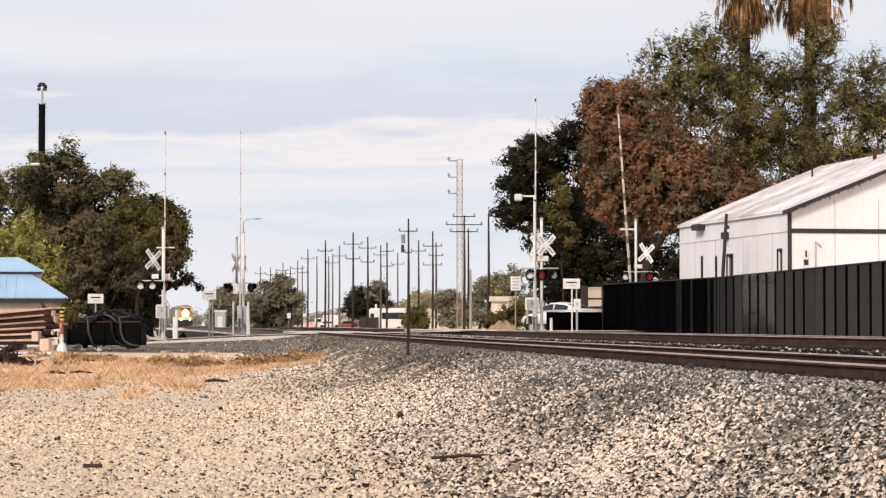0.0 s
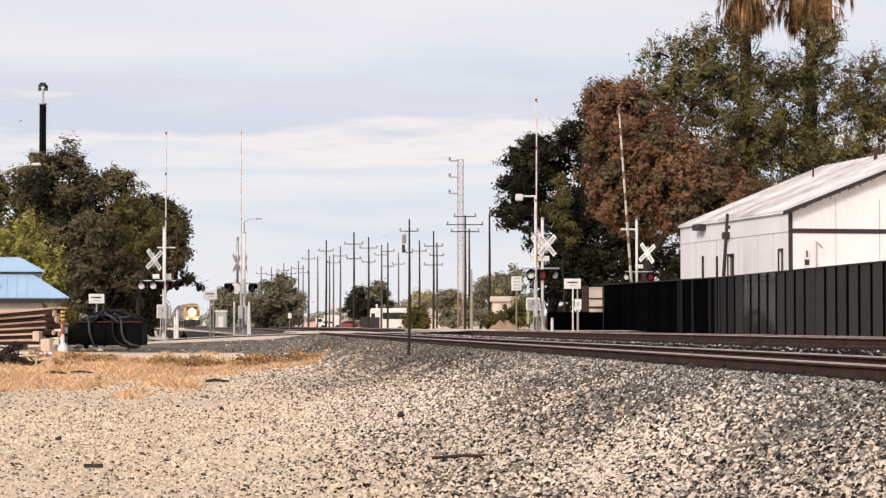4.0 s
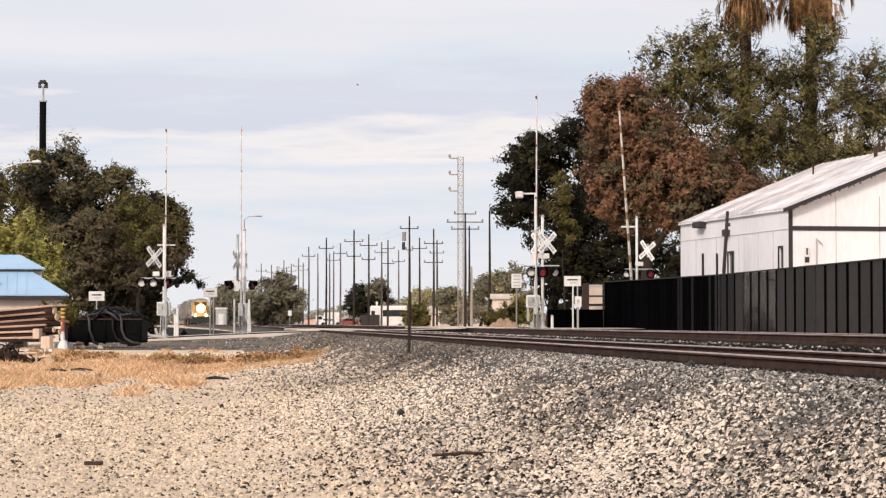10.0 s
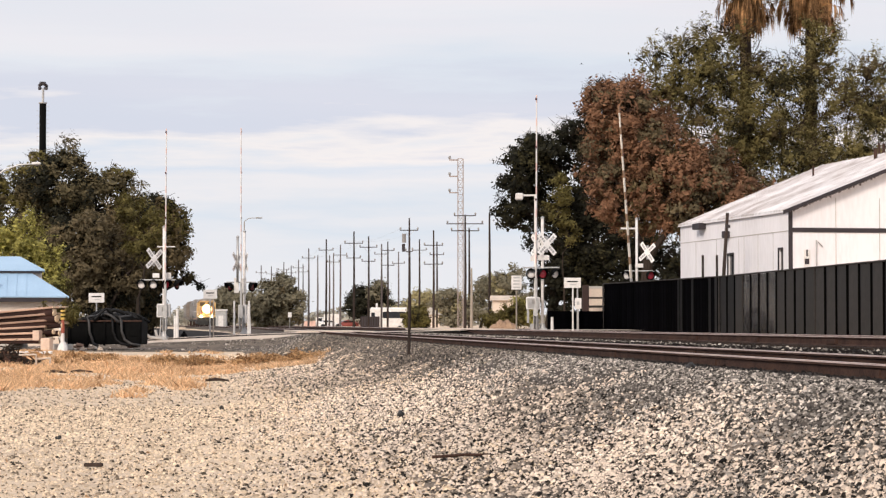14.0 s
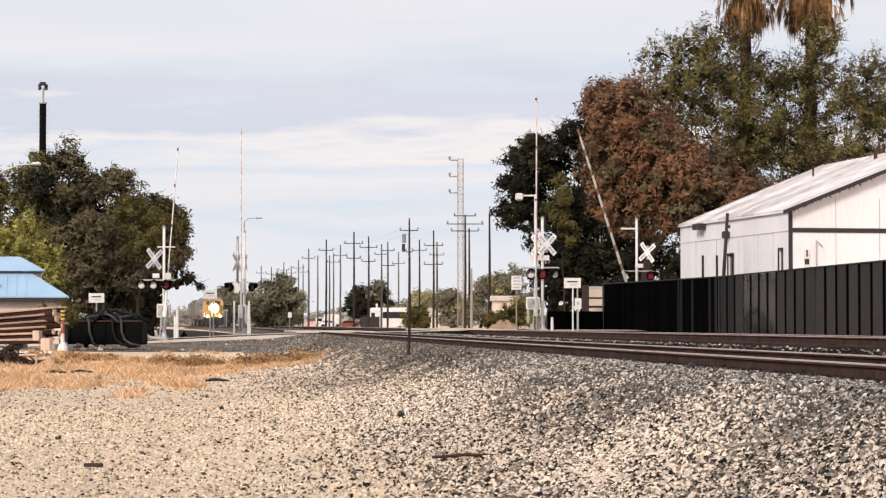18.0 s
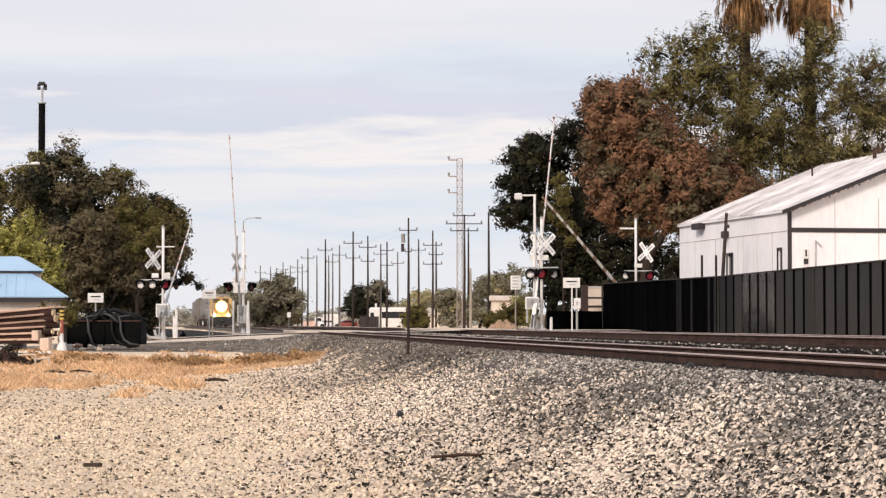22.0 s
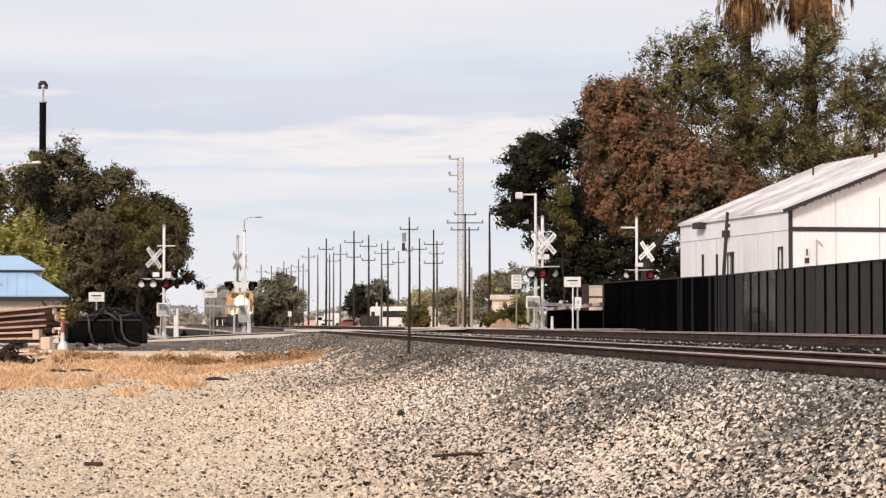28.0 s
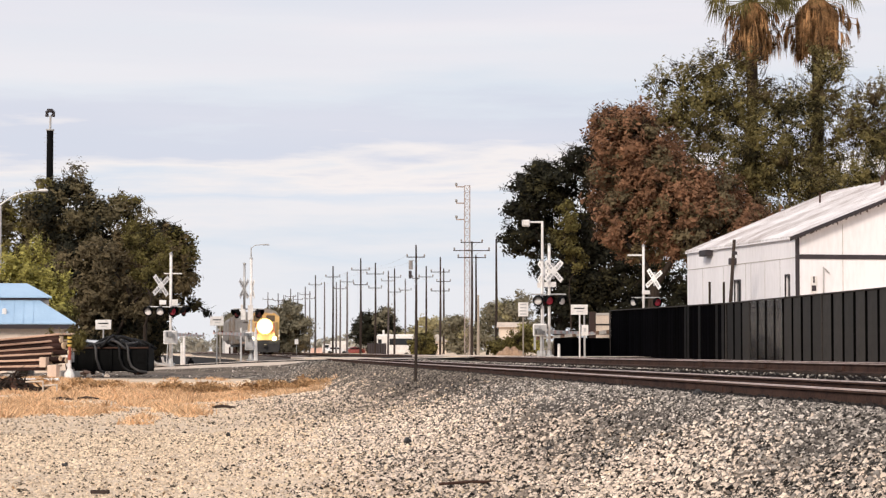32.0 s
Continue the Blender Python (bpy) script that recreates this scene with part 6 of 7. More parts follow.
def build_dumpster():
    y = 96
    t = thing("flat_trailer", -14.256, y, -0.582, "black low-sided trailer heaped with black hose", "trailer")
    w0, w1, h = -1.68, 1.46, 1.008
    part("front_side", Shape().box(w0, 0, 0.06, w1, 0.06, h, None, 0.01), BLACK_PAINT, t)
    part("back_side", Shape().box(w0, 1.9, 0.06, w1, 1.96, h, None, 0.01), BLACK_PAINT, t)
    part("end_side", Shape().box(w0, 0.06, 0.06, w0 + 0.06, 1.9, h, None, 0.01), BLACK_PAINT, t)
    part("end_side", Shape().box(w1 - 0.06, 0.06, 0.06, w1, 1.9, h + 0.17, None, 0.01), BLACK_PAINT, t)
    part("corner_board", Shape().box(w1 - 0.5, -0.03, 0.4, w1, -0.002, h + 0.17, None, 0.01), BLACK_PAINT, t)
    part("floor", Shape().box(w0, 0.06, 0.05, w1, 1.9, 0.12), BLACK_PAINT, t)
    for k in np.linspace(w0 + 0.08, w1 - 0.08, 5):
        part("stake", Shape().box(k - 0.05, -0.06, 0.0, k + 0.05, 0.0, h + 0.04, None, 0.01), BLACK_PAINT, t)
    part("rim", Shape().box(w0 - 0.03, -0.07, h, w1 + 0.03, 0.0, h + 0.07, None, 0.015), RUST, t)
    for k in (w0 + 0.5, w1 - 0.5):
        part("skid", Shape().box(k - 0.1, -0.02, -0.1, k + 0.1, 1.9, 0.06), RUST, t)
    rng = random.Random(4)
    for i in range(26):
        hs = thing("hose", t.location.x, y, t.location.z, "heavy black rubber hose heaped on the trailer", "hose", group="hoses")
        sh = Shape()
        x0 = rng.uniform(-0.432, 0.85)
        top = h + rng.uniform(0.05, 0.42) * (1 - abs(x0) / 2.2)
        y0 = rng.uniform(0.1, 1.5)
        pts = []
        ln = rng.uniform(0.7, 1.5)
        ph = rng.uniform(0, 6.28)
        for k in range(11):
            q = k / 10
            xx = x0 + (q - 0.5) * ln * 1.4
            zz = top + 0.16 * math.sin(q * 3.14) + 0.05 * math.sin(q * 9 + ph) - 0.26 * abs(q - 0.5) * 2
            pts.append((xx, y0 + 0.3 * math.sin(q * 4 + ph), max(zz, h - 0.02)))
        sh.tube(pts, 0.075 if i % 3 else 0.06, 8)
        part("hose_wall", sh, HOSE if i % 4 else BLUE_GREY, hs, smooth=True)
    for x0, x1, k in ((-0.75, -0.35, 0), (0.25, 1.0, 1), (0.62, 1.45, 0)):
        hs = thing("hose", t.location.x, y, t.location.z, "worn grey-black hose hanging over the trailer side", "hose", group="hoses")
        pts = [(x0 + 0.35, 0.3, h + 0.25), (x0 - 0.1, 0.0, h + 0.2), (x0, -0.13, h + 0.02), (x0 + 0.02, -0.15, h * 0.6), (x0 + 0.15, -0.16, h * 0.25), ((x0 + x1) / 2, -0.2, 0.08), (x1, -0.25, 0.0)]
        part("hose_wall", Shape().tube(pts, 0.06, 8), BLUE_GREY if k == 0 else HOSE, hs, smooth=True)
    hs = thing("filler_heap", t.location.x, y, t.location.z, "tangled heap of black hose and sheeting", "heap")
    hp = Shape()
    n, m = 26, 8
    for i in range(n + 1):
        for j in range(m + 1):
            q, r = i / n, j / m
            hp.v.append((-0.816 + q * 2.1, 0.08 + r * 1.8, h - 0.1 + 0.5 * math.sin(q * 3.14) ** 0.7 * math.sin(r * 3.14) ** 0.5 + 0.04 * math.sin(i * 2.1 + j * 1.3)))
    hp.f = [(i * (m + 1) + j, (i + 1) * (m + 1) + j, (i + 1) * (m + 1) + j + 1, i * (m + 1) + j + 1) for i in range(n) for j in range(m)]
    part("sheet", hp, HOSE, hs)


def build_bent_pipes():
    for x, y, a, k in ((-13.15, 103, 10, 0.85), (-12.9, 103.5, -30, 0.65), (-13.35, 104, 30, 1.0)):
        t = thing("bent_pipe", x, y, float(land_z(x, y)), "pale grey bent pipe lying beside the trailer", "pipe", rz=a, group="bent pipes")
        pts = [(-0.5 * k, 0, 0.75 * k), (-0.42 * k, 0.02, 0.4 * k), (-0.2 * k, 0.04, 0.2 * k), (0.15 * k, 0.02, 0.16 * k), (0.5 * k, 0, 0.07)]
        part("pipe_wall", Shape().tube(pts, 0.06, 10), CONCRETE, t, smooth=True)
        part("collar", Shape().tube([(0.46 * k, 0, 0.075), (0.56 * k, 0, 0.07)], 0.068, 10), STEEL_GREY, t)


def build_debris():
    rng = random.Random(6)
    for x, y, s, mat, label in ((-15.3, 95.0, 0.13, LUMBER, "brown splintered wood scraps beside the trailer"), (-15.1, 94.6, 0.13, PALE_CONCRETE, "pale broken block beside the trailer"), (-14.3, 94.4, 0.12, PALE_CONCRETE, "pale broken block beside the trailer")):
        t = thing("debris", x, y, float(land_z(x, y)), label, "debris", group="debris on the lot")
        for k in range(4 if mat is LUMBER else 2):
            m = pose(rng.uniform(-s, s) * (1.2 if mat is LUMBER else 0.2), rng.uniform(-0.1, 0.1), s * (0.35 + 0.5 * k), rng.uniform(-15, 15), rng.uniform(-20, 20), rng.uniform(0, 90))
            w = s * (0.9 - 0.3 * k) if mat is not LUMBER else s * 1.1
            part("scrap", Shape().box(-w, -w * 0.7, -s * 0.4, w, w * 0.7, s * 0.4, m, s * 0.12), mat, t)


def sign(name, x, y, base, z0, z1, half, label, posts=((0, STEEL_GREY),), bars=True, mat=None):
    t = thing(name, x, y, base, label, "sign")
    part("panel", Shape().box(-half, -0.03, z0 - base, half, -0.01, z1 - base, None, 0.008), mat or WHITE_PAINT, t)
    for dx, m in posts:
        part("post", Shape().tube([(dx, 0.02, -0.15), (dx, 0.02, z1 - base - 0.05)], 0.035, 8), m, t)
    if bars:
        zc = z0 - base + (z1 - z0) * 0.62
        h = (z1 - z0)
        part("dark_bar", Shape().box(-half * 0.62, -0.036, zc - h * 0.05, half * 0.62, -0.031, zc + h * 0.07), BLACK_PAINT, t)
        part("pale_bar", Shape().box(-half * 0.3, -0.036, zc - h * 0.34, half * 0.42, -0.031, zc - h * 0.25), STEEL_GREY, t)
    return t


def build_signs():
    sign("road_sign", -15.325, 100, -0.75, 1.28, 1.705, 0.35, "white sign with a dark bar on a post")
    sign("road_sign", -11.227, 109, -0.297, 1.556, 1.992, 0.327, "white sign with a dark bar on a steel post", ((0, STEEL_GREY), (0.16, PALE_POLE)))
    sign("road_sign", 5.611, 98, 0.0, 1.898, 2.339, 0.367, "white sign with a dark bar on two posts", ((0.02, WHITE_PAINT), (0.221, STEEL_GREY)))
    t = sign("small_sign", 5.796, 97, 0.0, 0.985, 1.446, 0.145, "small white sign plate on a post", bars=False)
    part("dark_bar", Shape().box(-0.05, -0.036, 1.155, 0.05, -0.031, 1.3), STEEL_GREY, t)
    t = sign("notice_sign", 3.445, 106, 0.0, 1.947, 2.609, 0.238, "pale notice sign on a yellowish post", ((0, PALE_POLE),), bars=False)
    for k in range(4):
        part("text_bar", Shape().box(-0.15, -0.036, 2.026 + k * 0.15, 0.15, -0.031, 2.026 + k * 0.15 + 0.06), STEEL_GREY, t)
    sign("far_marker", -17.615, 260, -0.2, 1.11, 1.695, 0.22, "small pale trackside marker", bars=False)
    t = thing("relay_cabinet", -35.28, 360, -0.3, "pale grey trackside relay hut", "relay hut")
    part("body", Shape().box(-0.85, -0.8, 0, 0.85, 0.8, 2.4 + 0.3, None, 0.03), STEEL_GREY, t)
    part("roof", Shape().box(-0.95, -0.9, 2.4 + 0.3, 0.95, 0.9, 2.67 + 0.3, None, 0.03), WHITE_PAINT, t)
    part("door", Shape().box(-0.4, -0.83, 0.15, 0.4, -0.8, 2.0), WHITE_PAINT, t)
    # short bollards at the gates
    for x, y, z, h in ((-12.443, 105, -0.352, 1.05), (4.777, 99, 0.033, 0.594), (-9.512, 110.6, -0.057, 1.327), (-12.338, 105, -0.352, 1.365)):
        t = thing("bollard", x, y, z, "slim white bollard beside the gate", "bollard", group="bollards")
        part("post", Shape().tube([(0, 0, -0.2), (0, 0, h)], [0.07, 0.06], 10), WHITE_PAINT, t)
        part("cap", Shape().tube([(0, 0, h - 0.06), (0, 0, h + 0.02)], [0.068, 0.03], 10), STEEL_GREY, t)
    # small dark round-topped block near the bollards, of no known kind
    t = thing("dark_block", -12.25, 107, float(land_z(-12.25, 107)), "small dark round-topped block at the roadside", "canister")
    part("body", Shape().tube([(0, 0, 0), (0, 0, 0.22), (0, 0, 0.3)], [0.14, 0.15, 0.08], 12), BLACK_PAINT, t)
    part("cap", Shape().tube([(0, 0, 0.3), (0, 0, 0.38)], 0.06, 10), BLACK_PAINT, t)
    # stake in the gravel
    t = thing("wooden_stake", -0.702, 46, float(land_z(-0.702, 46)), "tall thin weathered post in the ballast", "post")
    part("post", Shape().tube([(0, 0, -0.3), (0.03, 0, 0.951 - float(land_z(-0.702, 46)))], [0.032, 0.028], 8), POLE_WOOD, t)
    t = thing("rusty_bar", 0.201, 20.1, float(land_z(0.201, 20.1)) + 0.035, "thin rusty iron bar lying on the gravel", "iron bar", rz=3)
    part("bar", Shape().tube([(-0.3, 0, 0), (0, 0.02, 0.02), (0.28, 0, 0.015)], 0.014, 8), RUST, t)
    t = thing("wood_scrap", -3.717, 24.1, float(land_z(-3.717, 24.1)) + 0.035, "small dark scrap of wood on the gravel", "wood scrap", rz=-4)
    part("piece", Shape().box(-0.1, -0.03, -0.02, 0.1, 0.03, 0.02, None, 0.008), TIE_WOOD, t)


def build_lamps():
    t = thing("street_lamp", 4.428, 108, 0.0, "white street lamp with a short arm and box head", "street lamp")
    part("pole", Shape().tube([(0, 0, -0.2), (0, 0, 6.54)], [0.09, 0.06], 12), WHITE_PAINT, t)
    part("arm", Shape().tube([(0, 0, 6.486), (-0.594, 0, 6.486)], 0.045, 8), WHITE_PAINT, t)
    part("lamp_head", Shape().box(-0.972, -0.18, 6.27, -0.594, 0.18, 6.594, None, 0.05), WHITE_PAINT, t)
    t = thing("street_lamp", -24.906, 125, -0.6, "grey street lamp with a long curved arm", "street lamp")
    z = 8.424 + 0.6
    part("pole", Shape().tube([(0, 0, -0.2), (0, 0, z)], [0.11, 0.07], 12), STEEL_GREY, t)
    part("arm", Shape().tube([(0, 0, z), (0.625, 0, z + 0.438), (1.406, 0, z + 0.719), (2.188, 0, z + 0.781)], [0.06, 0.05, 0.045, 0.04], 8), STEEL_GREY, t)
    part("lamp_head", Shape().box(2.125, -0.15, z + 0.719, 2.625, 0.15, z + 0.875, None, 0.05), WHITE_PAINT, t)
    t = thing("street_lamp", -21.12, 240, -0.3, "far slender street lamp with a curved arm", "street lamp")
    z = 11.25 + 0.3
    part("pole", Shape().tube([(0, 0, -0.2), (0, 0, z)], [0.1, 0.05], 10), PALE_POLE, t)
    part("arm", Shape().tube([(0, 0, z), (0.48, 0, z + 0.32), (1.32, 0, z + 0.38)], 0.035, 6), PALE_POLE, t)
    part("lamp_head", Shape().box(1.2, -0.15, z + 0.3, 1.92, 0.15, z + 0.44, None, 0.04), STEEL_GREY, t)
    # tall mast over the trees
    y = 220
    t = thing("monopole_tower", -39.05, y, -0.5, "tall dark monopole tower with a lamp cluster on top", "tower")
    ztop = 21.835 + 0.5
    part("shaft", Shape().tube([(0, 0, 0), (0, 0, ztop)], [0.36, 0.33], 16), BLACK_PAINT, t)
    rungs = Shape()
    for k in range(26):
        rungs.box(-0.62, -0.02, ztop - 0.3 - k * 0.42, 0.62, 0.02, ztop - 0.27 - k * 0.42) if k % 3 else rungs.box(0.3, -0.02, ztop - 0.3 - k * 0.42, 0.58, 0.02, ztop - 0.27 - k * 0.42)
    part("step_bolts", rungs, STEEL_GREY, t)
    part("collar", Shape().tube([(0, 0, ztop), (0, 0, ztop + 0.12)], 0.42, 16), STEEL_GREY, t)
    part("upper_post", Shape().tube([(0, 0, ztop + 0.1), (0.03, 0, ztop + 1.5)], [0.12, 0.1], 8), STEEL_GREY, t)
    hd = Shape()
    rr = random.Random(2)
    for k in range(14):
        a = k * 2.4
        q = Vector((0.34 * math.cos(a), 0.34 * math.sin(a), ztop + 1.75 + 0.3 * math.sin(k * 1.3)))
        hd.box(-0.13, -0.1, -0.13, 0.13, 0.1, 0.13, Matrix.Translation(q) @ pose(0, 0, 0, rr.uniform(-30, 30), 0, math.degrees(a)), 0.03)
    part("lamp_cluster", hd, TRIM_DARK, t, "dark cluster of floodlights")
    zl = 15.675 + 0.5
    part("cable_loop", Shape().tube([(-1.25 + 0.1 * math.cos(q), 0, zl + 0.9 + 0.9 * math.sin(q)) if q < 0 else (-0.75 - 0.55 * math.cos(q), 0, zl + 0.9 + 0.85 * math.sin(q)) for q in np.linspace(-1.3, 2.6, 12)], 0.03, 6), STEEL_GREY, t)
    part("platform", Shape().box(-1.3, -0.4, 16.28 + 0.5, -0.3, 0.4, 17.05 + 0.5, None, 0.05), LOCO_GREY, t)


# ---- pole lines ----


def utility_pole(x, y, label, arms_at=((0.1, 1.2),), height=11.0, mat=None, equipment=False):
    """A wooden pole with cross arms, each given by its share of the height from the top and its half length."""
    t = thing("utility_pole", x, y, -0.3, label, "utility pole", group="pole line")
    part("pole", Shape().tube([(0, 0, -0.3), (0.04, 0, height * 0.5), (0.02, 0, height)], [0.14, 0.115, 0.075], 8), mat or POLE_WOOD, t)
    for f, half in arms_at:
        z = height * (1 - f)
        part("cross_arm", Shape().box(-half, -0.14, z - 0.042, half, -0.06, z + 0.042), mat or POLE_WOOD, t)
        part("brace", Shape().tube([(-half * 0.55, -0.1, z), (0, -0.1, z - 0.6), (half * 0.55, -0.1, z)], 0.016, 4), STEEL_GREY, t)
        for k in (-1, 1):
            part("insulator", Shape().tube([(k * half * 0.94, -0.1, z + 0.06), (k * half * 0.94, -0.1, z + 0.16), (k * half * 0.94, -0.1, z + 0.3)], [0.05, 0.1, 0.06], 6), LOCO_GREY, t)
    if equipment:
        part("transformer", Shape().tube([(-0.5, 0, height * 0.78), (-0.5, 0, height * 0.86)], 0.2, 10), LOCO_GREY, t)
        part("switch_box", Shape().box(-0.7, -0.2, height * 0.7, -0.4, 0.1, height * 0.77, None, 0.03), TRIM_DARK, t)
    return t


def build_poles():
    one = ((0.12, 0.9),)
    two = ((0.12, 1.05), (0.27, 0.8))
    for x, y, ar, eq in ((-3.31, 220.6, ((0.11, 0.9), (0.3, 0.35)), True), (-9.99, 252.9, two, False), (-14.31, 276.5, one, False), (-18.87, 340.0, (), False), (-18.42, 309.6, one, False), (-23.29, 363.9, one, False), (-26.82, 398.8, one, False), (-26.58, 377.1, one, False), (-30.80, 419.0, one, False), (-30.91, 406.7, one, False), (-32.11, 398.8, one, False), (-29.31, 423.3, (), False), (-24.26, 391.3, one, False), (4.29, 209.5, (), False), (-1.06, 249.9, ((0.15, 1.05), (0.34, 1.05)), False), (-0.78, 284.1, ((0.15, 0.9),), False), (-2.90, 276.5, one, False), (-6.40, 324.1, ((0.15, 0.9),), False), (-6.96, 284.1, ((0.1, 0.85), (0.27, 0.85)), False), (-7.96, 292.1, one, False), (-8.77, 265.9, two, False), (-13.48, 296.3, one, False), (-15.97, 329.2, one, False), (-17.09, 340.0, (), False)):
        utility_pole(x, y, "dark wooden utility pole along the tracks", ar, equipment=eq, mat=HAZED_POLE if y > 290 else None)
    utility_pole(2.08, 213.8, "dark wooden utility pole with three cross arms", ((0.01, 1.05), (0.08, 1.75), (0.14, 1.35)))
    utility_pole(2.81, 244.0, "dark wooden utility pole beside the lattice tower", ())
    utility_pole(2.56, 205.0, "short pale wooden pole beside the lattice tower", (), height=5.7, mat=PALE_POLE)
    # lattice tower
    y = 232
    t = thing("lattice_tower", 1.798, y, -0.3, "slender rusty lattice tower with three side arms", "tower")
    z1 = 17.324 + 0.3
    legs = [(-1, -1), (1, -1), (1, 1), (-1, 1)]
    for a, b in legs:
        part("leg", Shape().tube([(a * 0.27, b * 0.27, -0.2), (a * 0.27, b * 0.27, z1)], 0.05, 6), LATTICE, t)
    n = 24
    for i in range(n):
        za, zb = z1 * i / n, z1 * (i + 1) / n
        br = Shape()
        for (a, b), (c, d) in zip(legs, legs[1:] + legs[:1]):
            w0 = w1 = 0.27
            p, q = ((a, b), (c, d)) if i % 2 else ((c, d), (a, b))
            br.tube([(p[0] * w0, p[1] * w0, za), (q[0] * w1, q[1] * w1, zb)], 0.025, 4)
            br.tube([(a * w1, b * w1, zb), (c * w1, d * w1, zb)], 0.02, 4)
        part("brace", br, LATTICE, t)
    for z in (17.208 + 0.3, 15.526 + 0.3, 13.844 + 0.3):
        a = part("side_arm", Shape().box(-1.15, -0.06, z - 0.07, -0.3, 0.06, z + 0.05), LATTICE, t)
        part("insulator", Shape().tube([(-1.1, 0, z + 0.05), (-1.12, 0, z + 0.22), (-1.12, 0, z + 0.4)], [0.06, 0.14, 0.1], 8), LOCO_GREY, a)
    # wires along the line
    w = thing("overhead_wires", 0, 0, 0, "thin dark wires along the pole line", "wires")
    for off in (-0.85, 0.85):
        pts = []
        line = [(-3.31, 220.6), (-9.99, 252.9), (-14.31, 276.5), (-18.42, 309.6), (-23.29, 363.9)]
        for (xa, ya), (xb, yb) in zip(line, line[1:]):
            for k in range(8):
                q = k / 8
                pts.append((xa + (xb - xa) * q + off, ya + (yb - ya) * q - 0.1, 9.65 - 2.0 * q * (1 - q)))
        part("wire", Shape().tube(pts, 0.007, 4), STEEL_GREY, w)


# ---- vehicles ----


# body: place along the car, half width, underside, beltline, centre line; cabin: place, half width below and above, foot, roof
CAR_BODY = [(-2.2, 0.66, 0.4, 0.78, 0.86), (-2.12, 0.76, 0.32, 0.88, 0.97), (-1.9, 0.84, 0.26, 0.93, 1.02), (-1.4, 0.89, 0.22, 0.93, 1.01), (-0.8, 0.89, 0.2, 0.91, 0.98), (0.1, 0.88, 0.2, 0.88, 0.95), (0.8, 0.88, 0.2, 0.85, 0.93), (1.3, 0.88, 0.21, 0.81, 0.89), (1.75, 0.85, 0.23, 0.73, 0.8), (2.05, 0.76, 0.27, 0.62, 0.69), (2.2, 0.56, 0.33, 0.52, 0.57)]
CAR_CABIN = [(-1.8, 0.6, 0.55, 0.99, 1.005), (-1.35, 0.72, 0.57, 0.97, 1.2), (-0.9, 0.78, 0.57, 0.94, 1.34), (-0.35, 0.79, 0.58, 0.92, 1.4), (0.15, 0.79, 0.58, 0.91, 1.38), (0.6, 0.77, 0.6, 0.9, 1.21), (1.1, 0.71, 0.66, 0.89, 0.91)]


def loft(sections):
    """A closed shell through rings of equal length."""
    sh = Shape()
    n = len(sections[0])
    for ring in sections:
        sh.v += [tuple(p) for p in ring]
    for i in range(len(sections) - 1):
        sh.f += [(i * n + j, i * n + (j + 1) % n, (i + 1) * n + (j + 1) % n, (i + 1) * n + j) for j in range(n)]
    sh.f += [tuple(range(n)), tuple(reversed(range((len(sections) - 1) * n, len(sections) * n)))]
    return sh


def pane(place, us, vs, depth):
    """A thin curved pane over a grid; place gives a point, depth is the way in to its back."""
    sh = Shape()
    nu, nv = len(us), len(vs)
    for back in (0, 1):
        sh.v += [tuple(Vector(place(u, w)) + Vector(depth) * back) for u in us for w in vs]
    k = nu * nv
    for i in range(nu - 1):
        for j in range(nv - 1):
            q = (i * nv + j, i * nv + j + 1, (i + 1) * nv + j + 1, (i + 1) * nv + j)
            sh.f += [q, tuple(k + c for c in reversed(q))]
    rim = [i * nv for i in range(nu)] + [(nu - 1) * nv + j for j in range(1, nv)] + [i * nv + nv - 1 for i in reversed(range(nu - 1))] + [j for j in reversed(range(1, nv - 1))]
    sh.f += [(p, q, k + q, k + p) for p, q in zip(rim, rim[1:] + rim[:1])]
    return sh


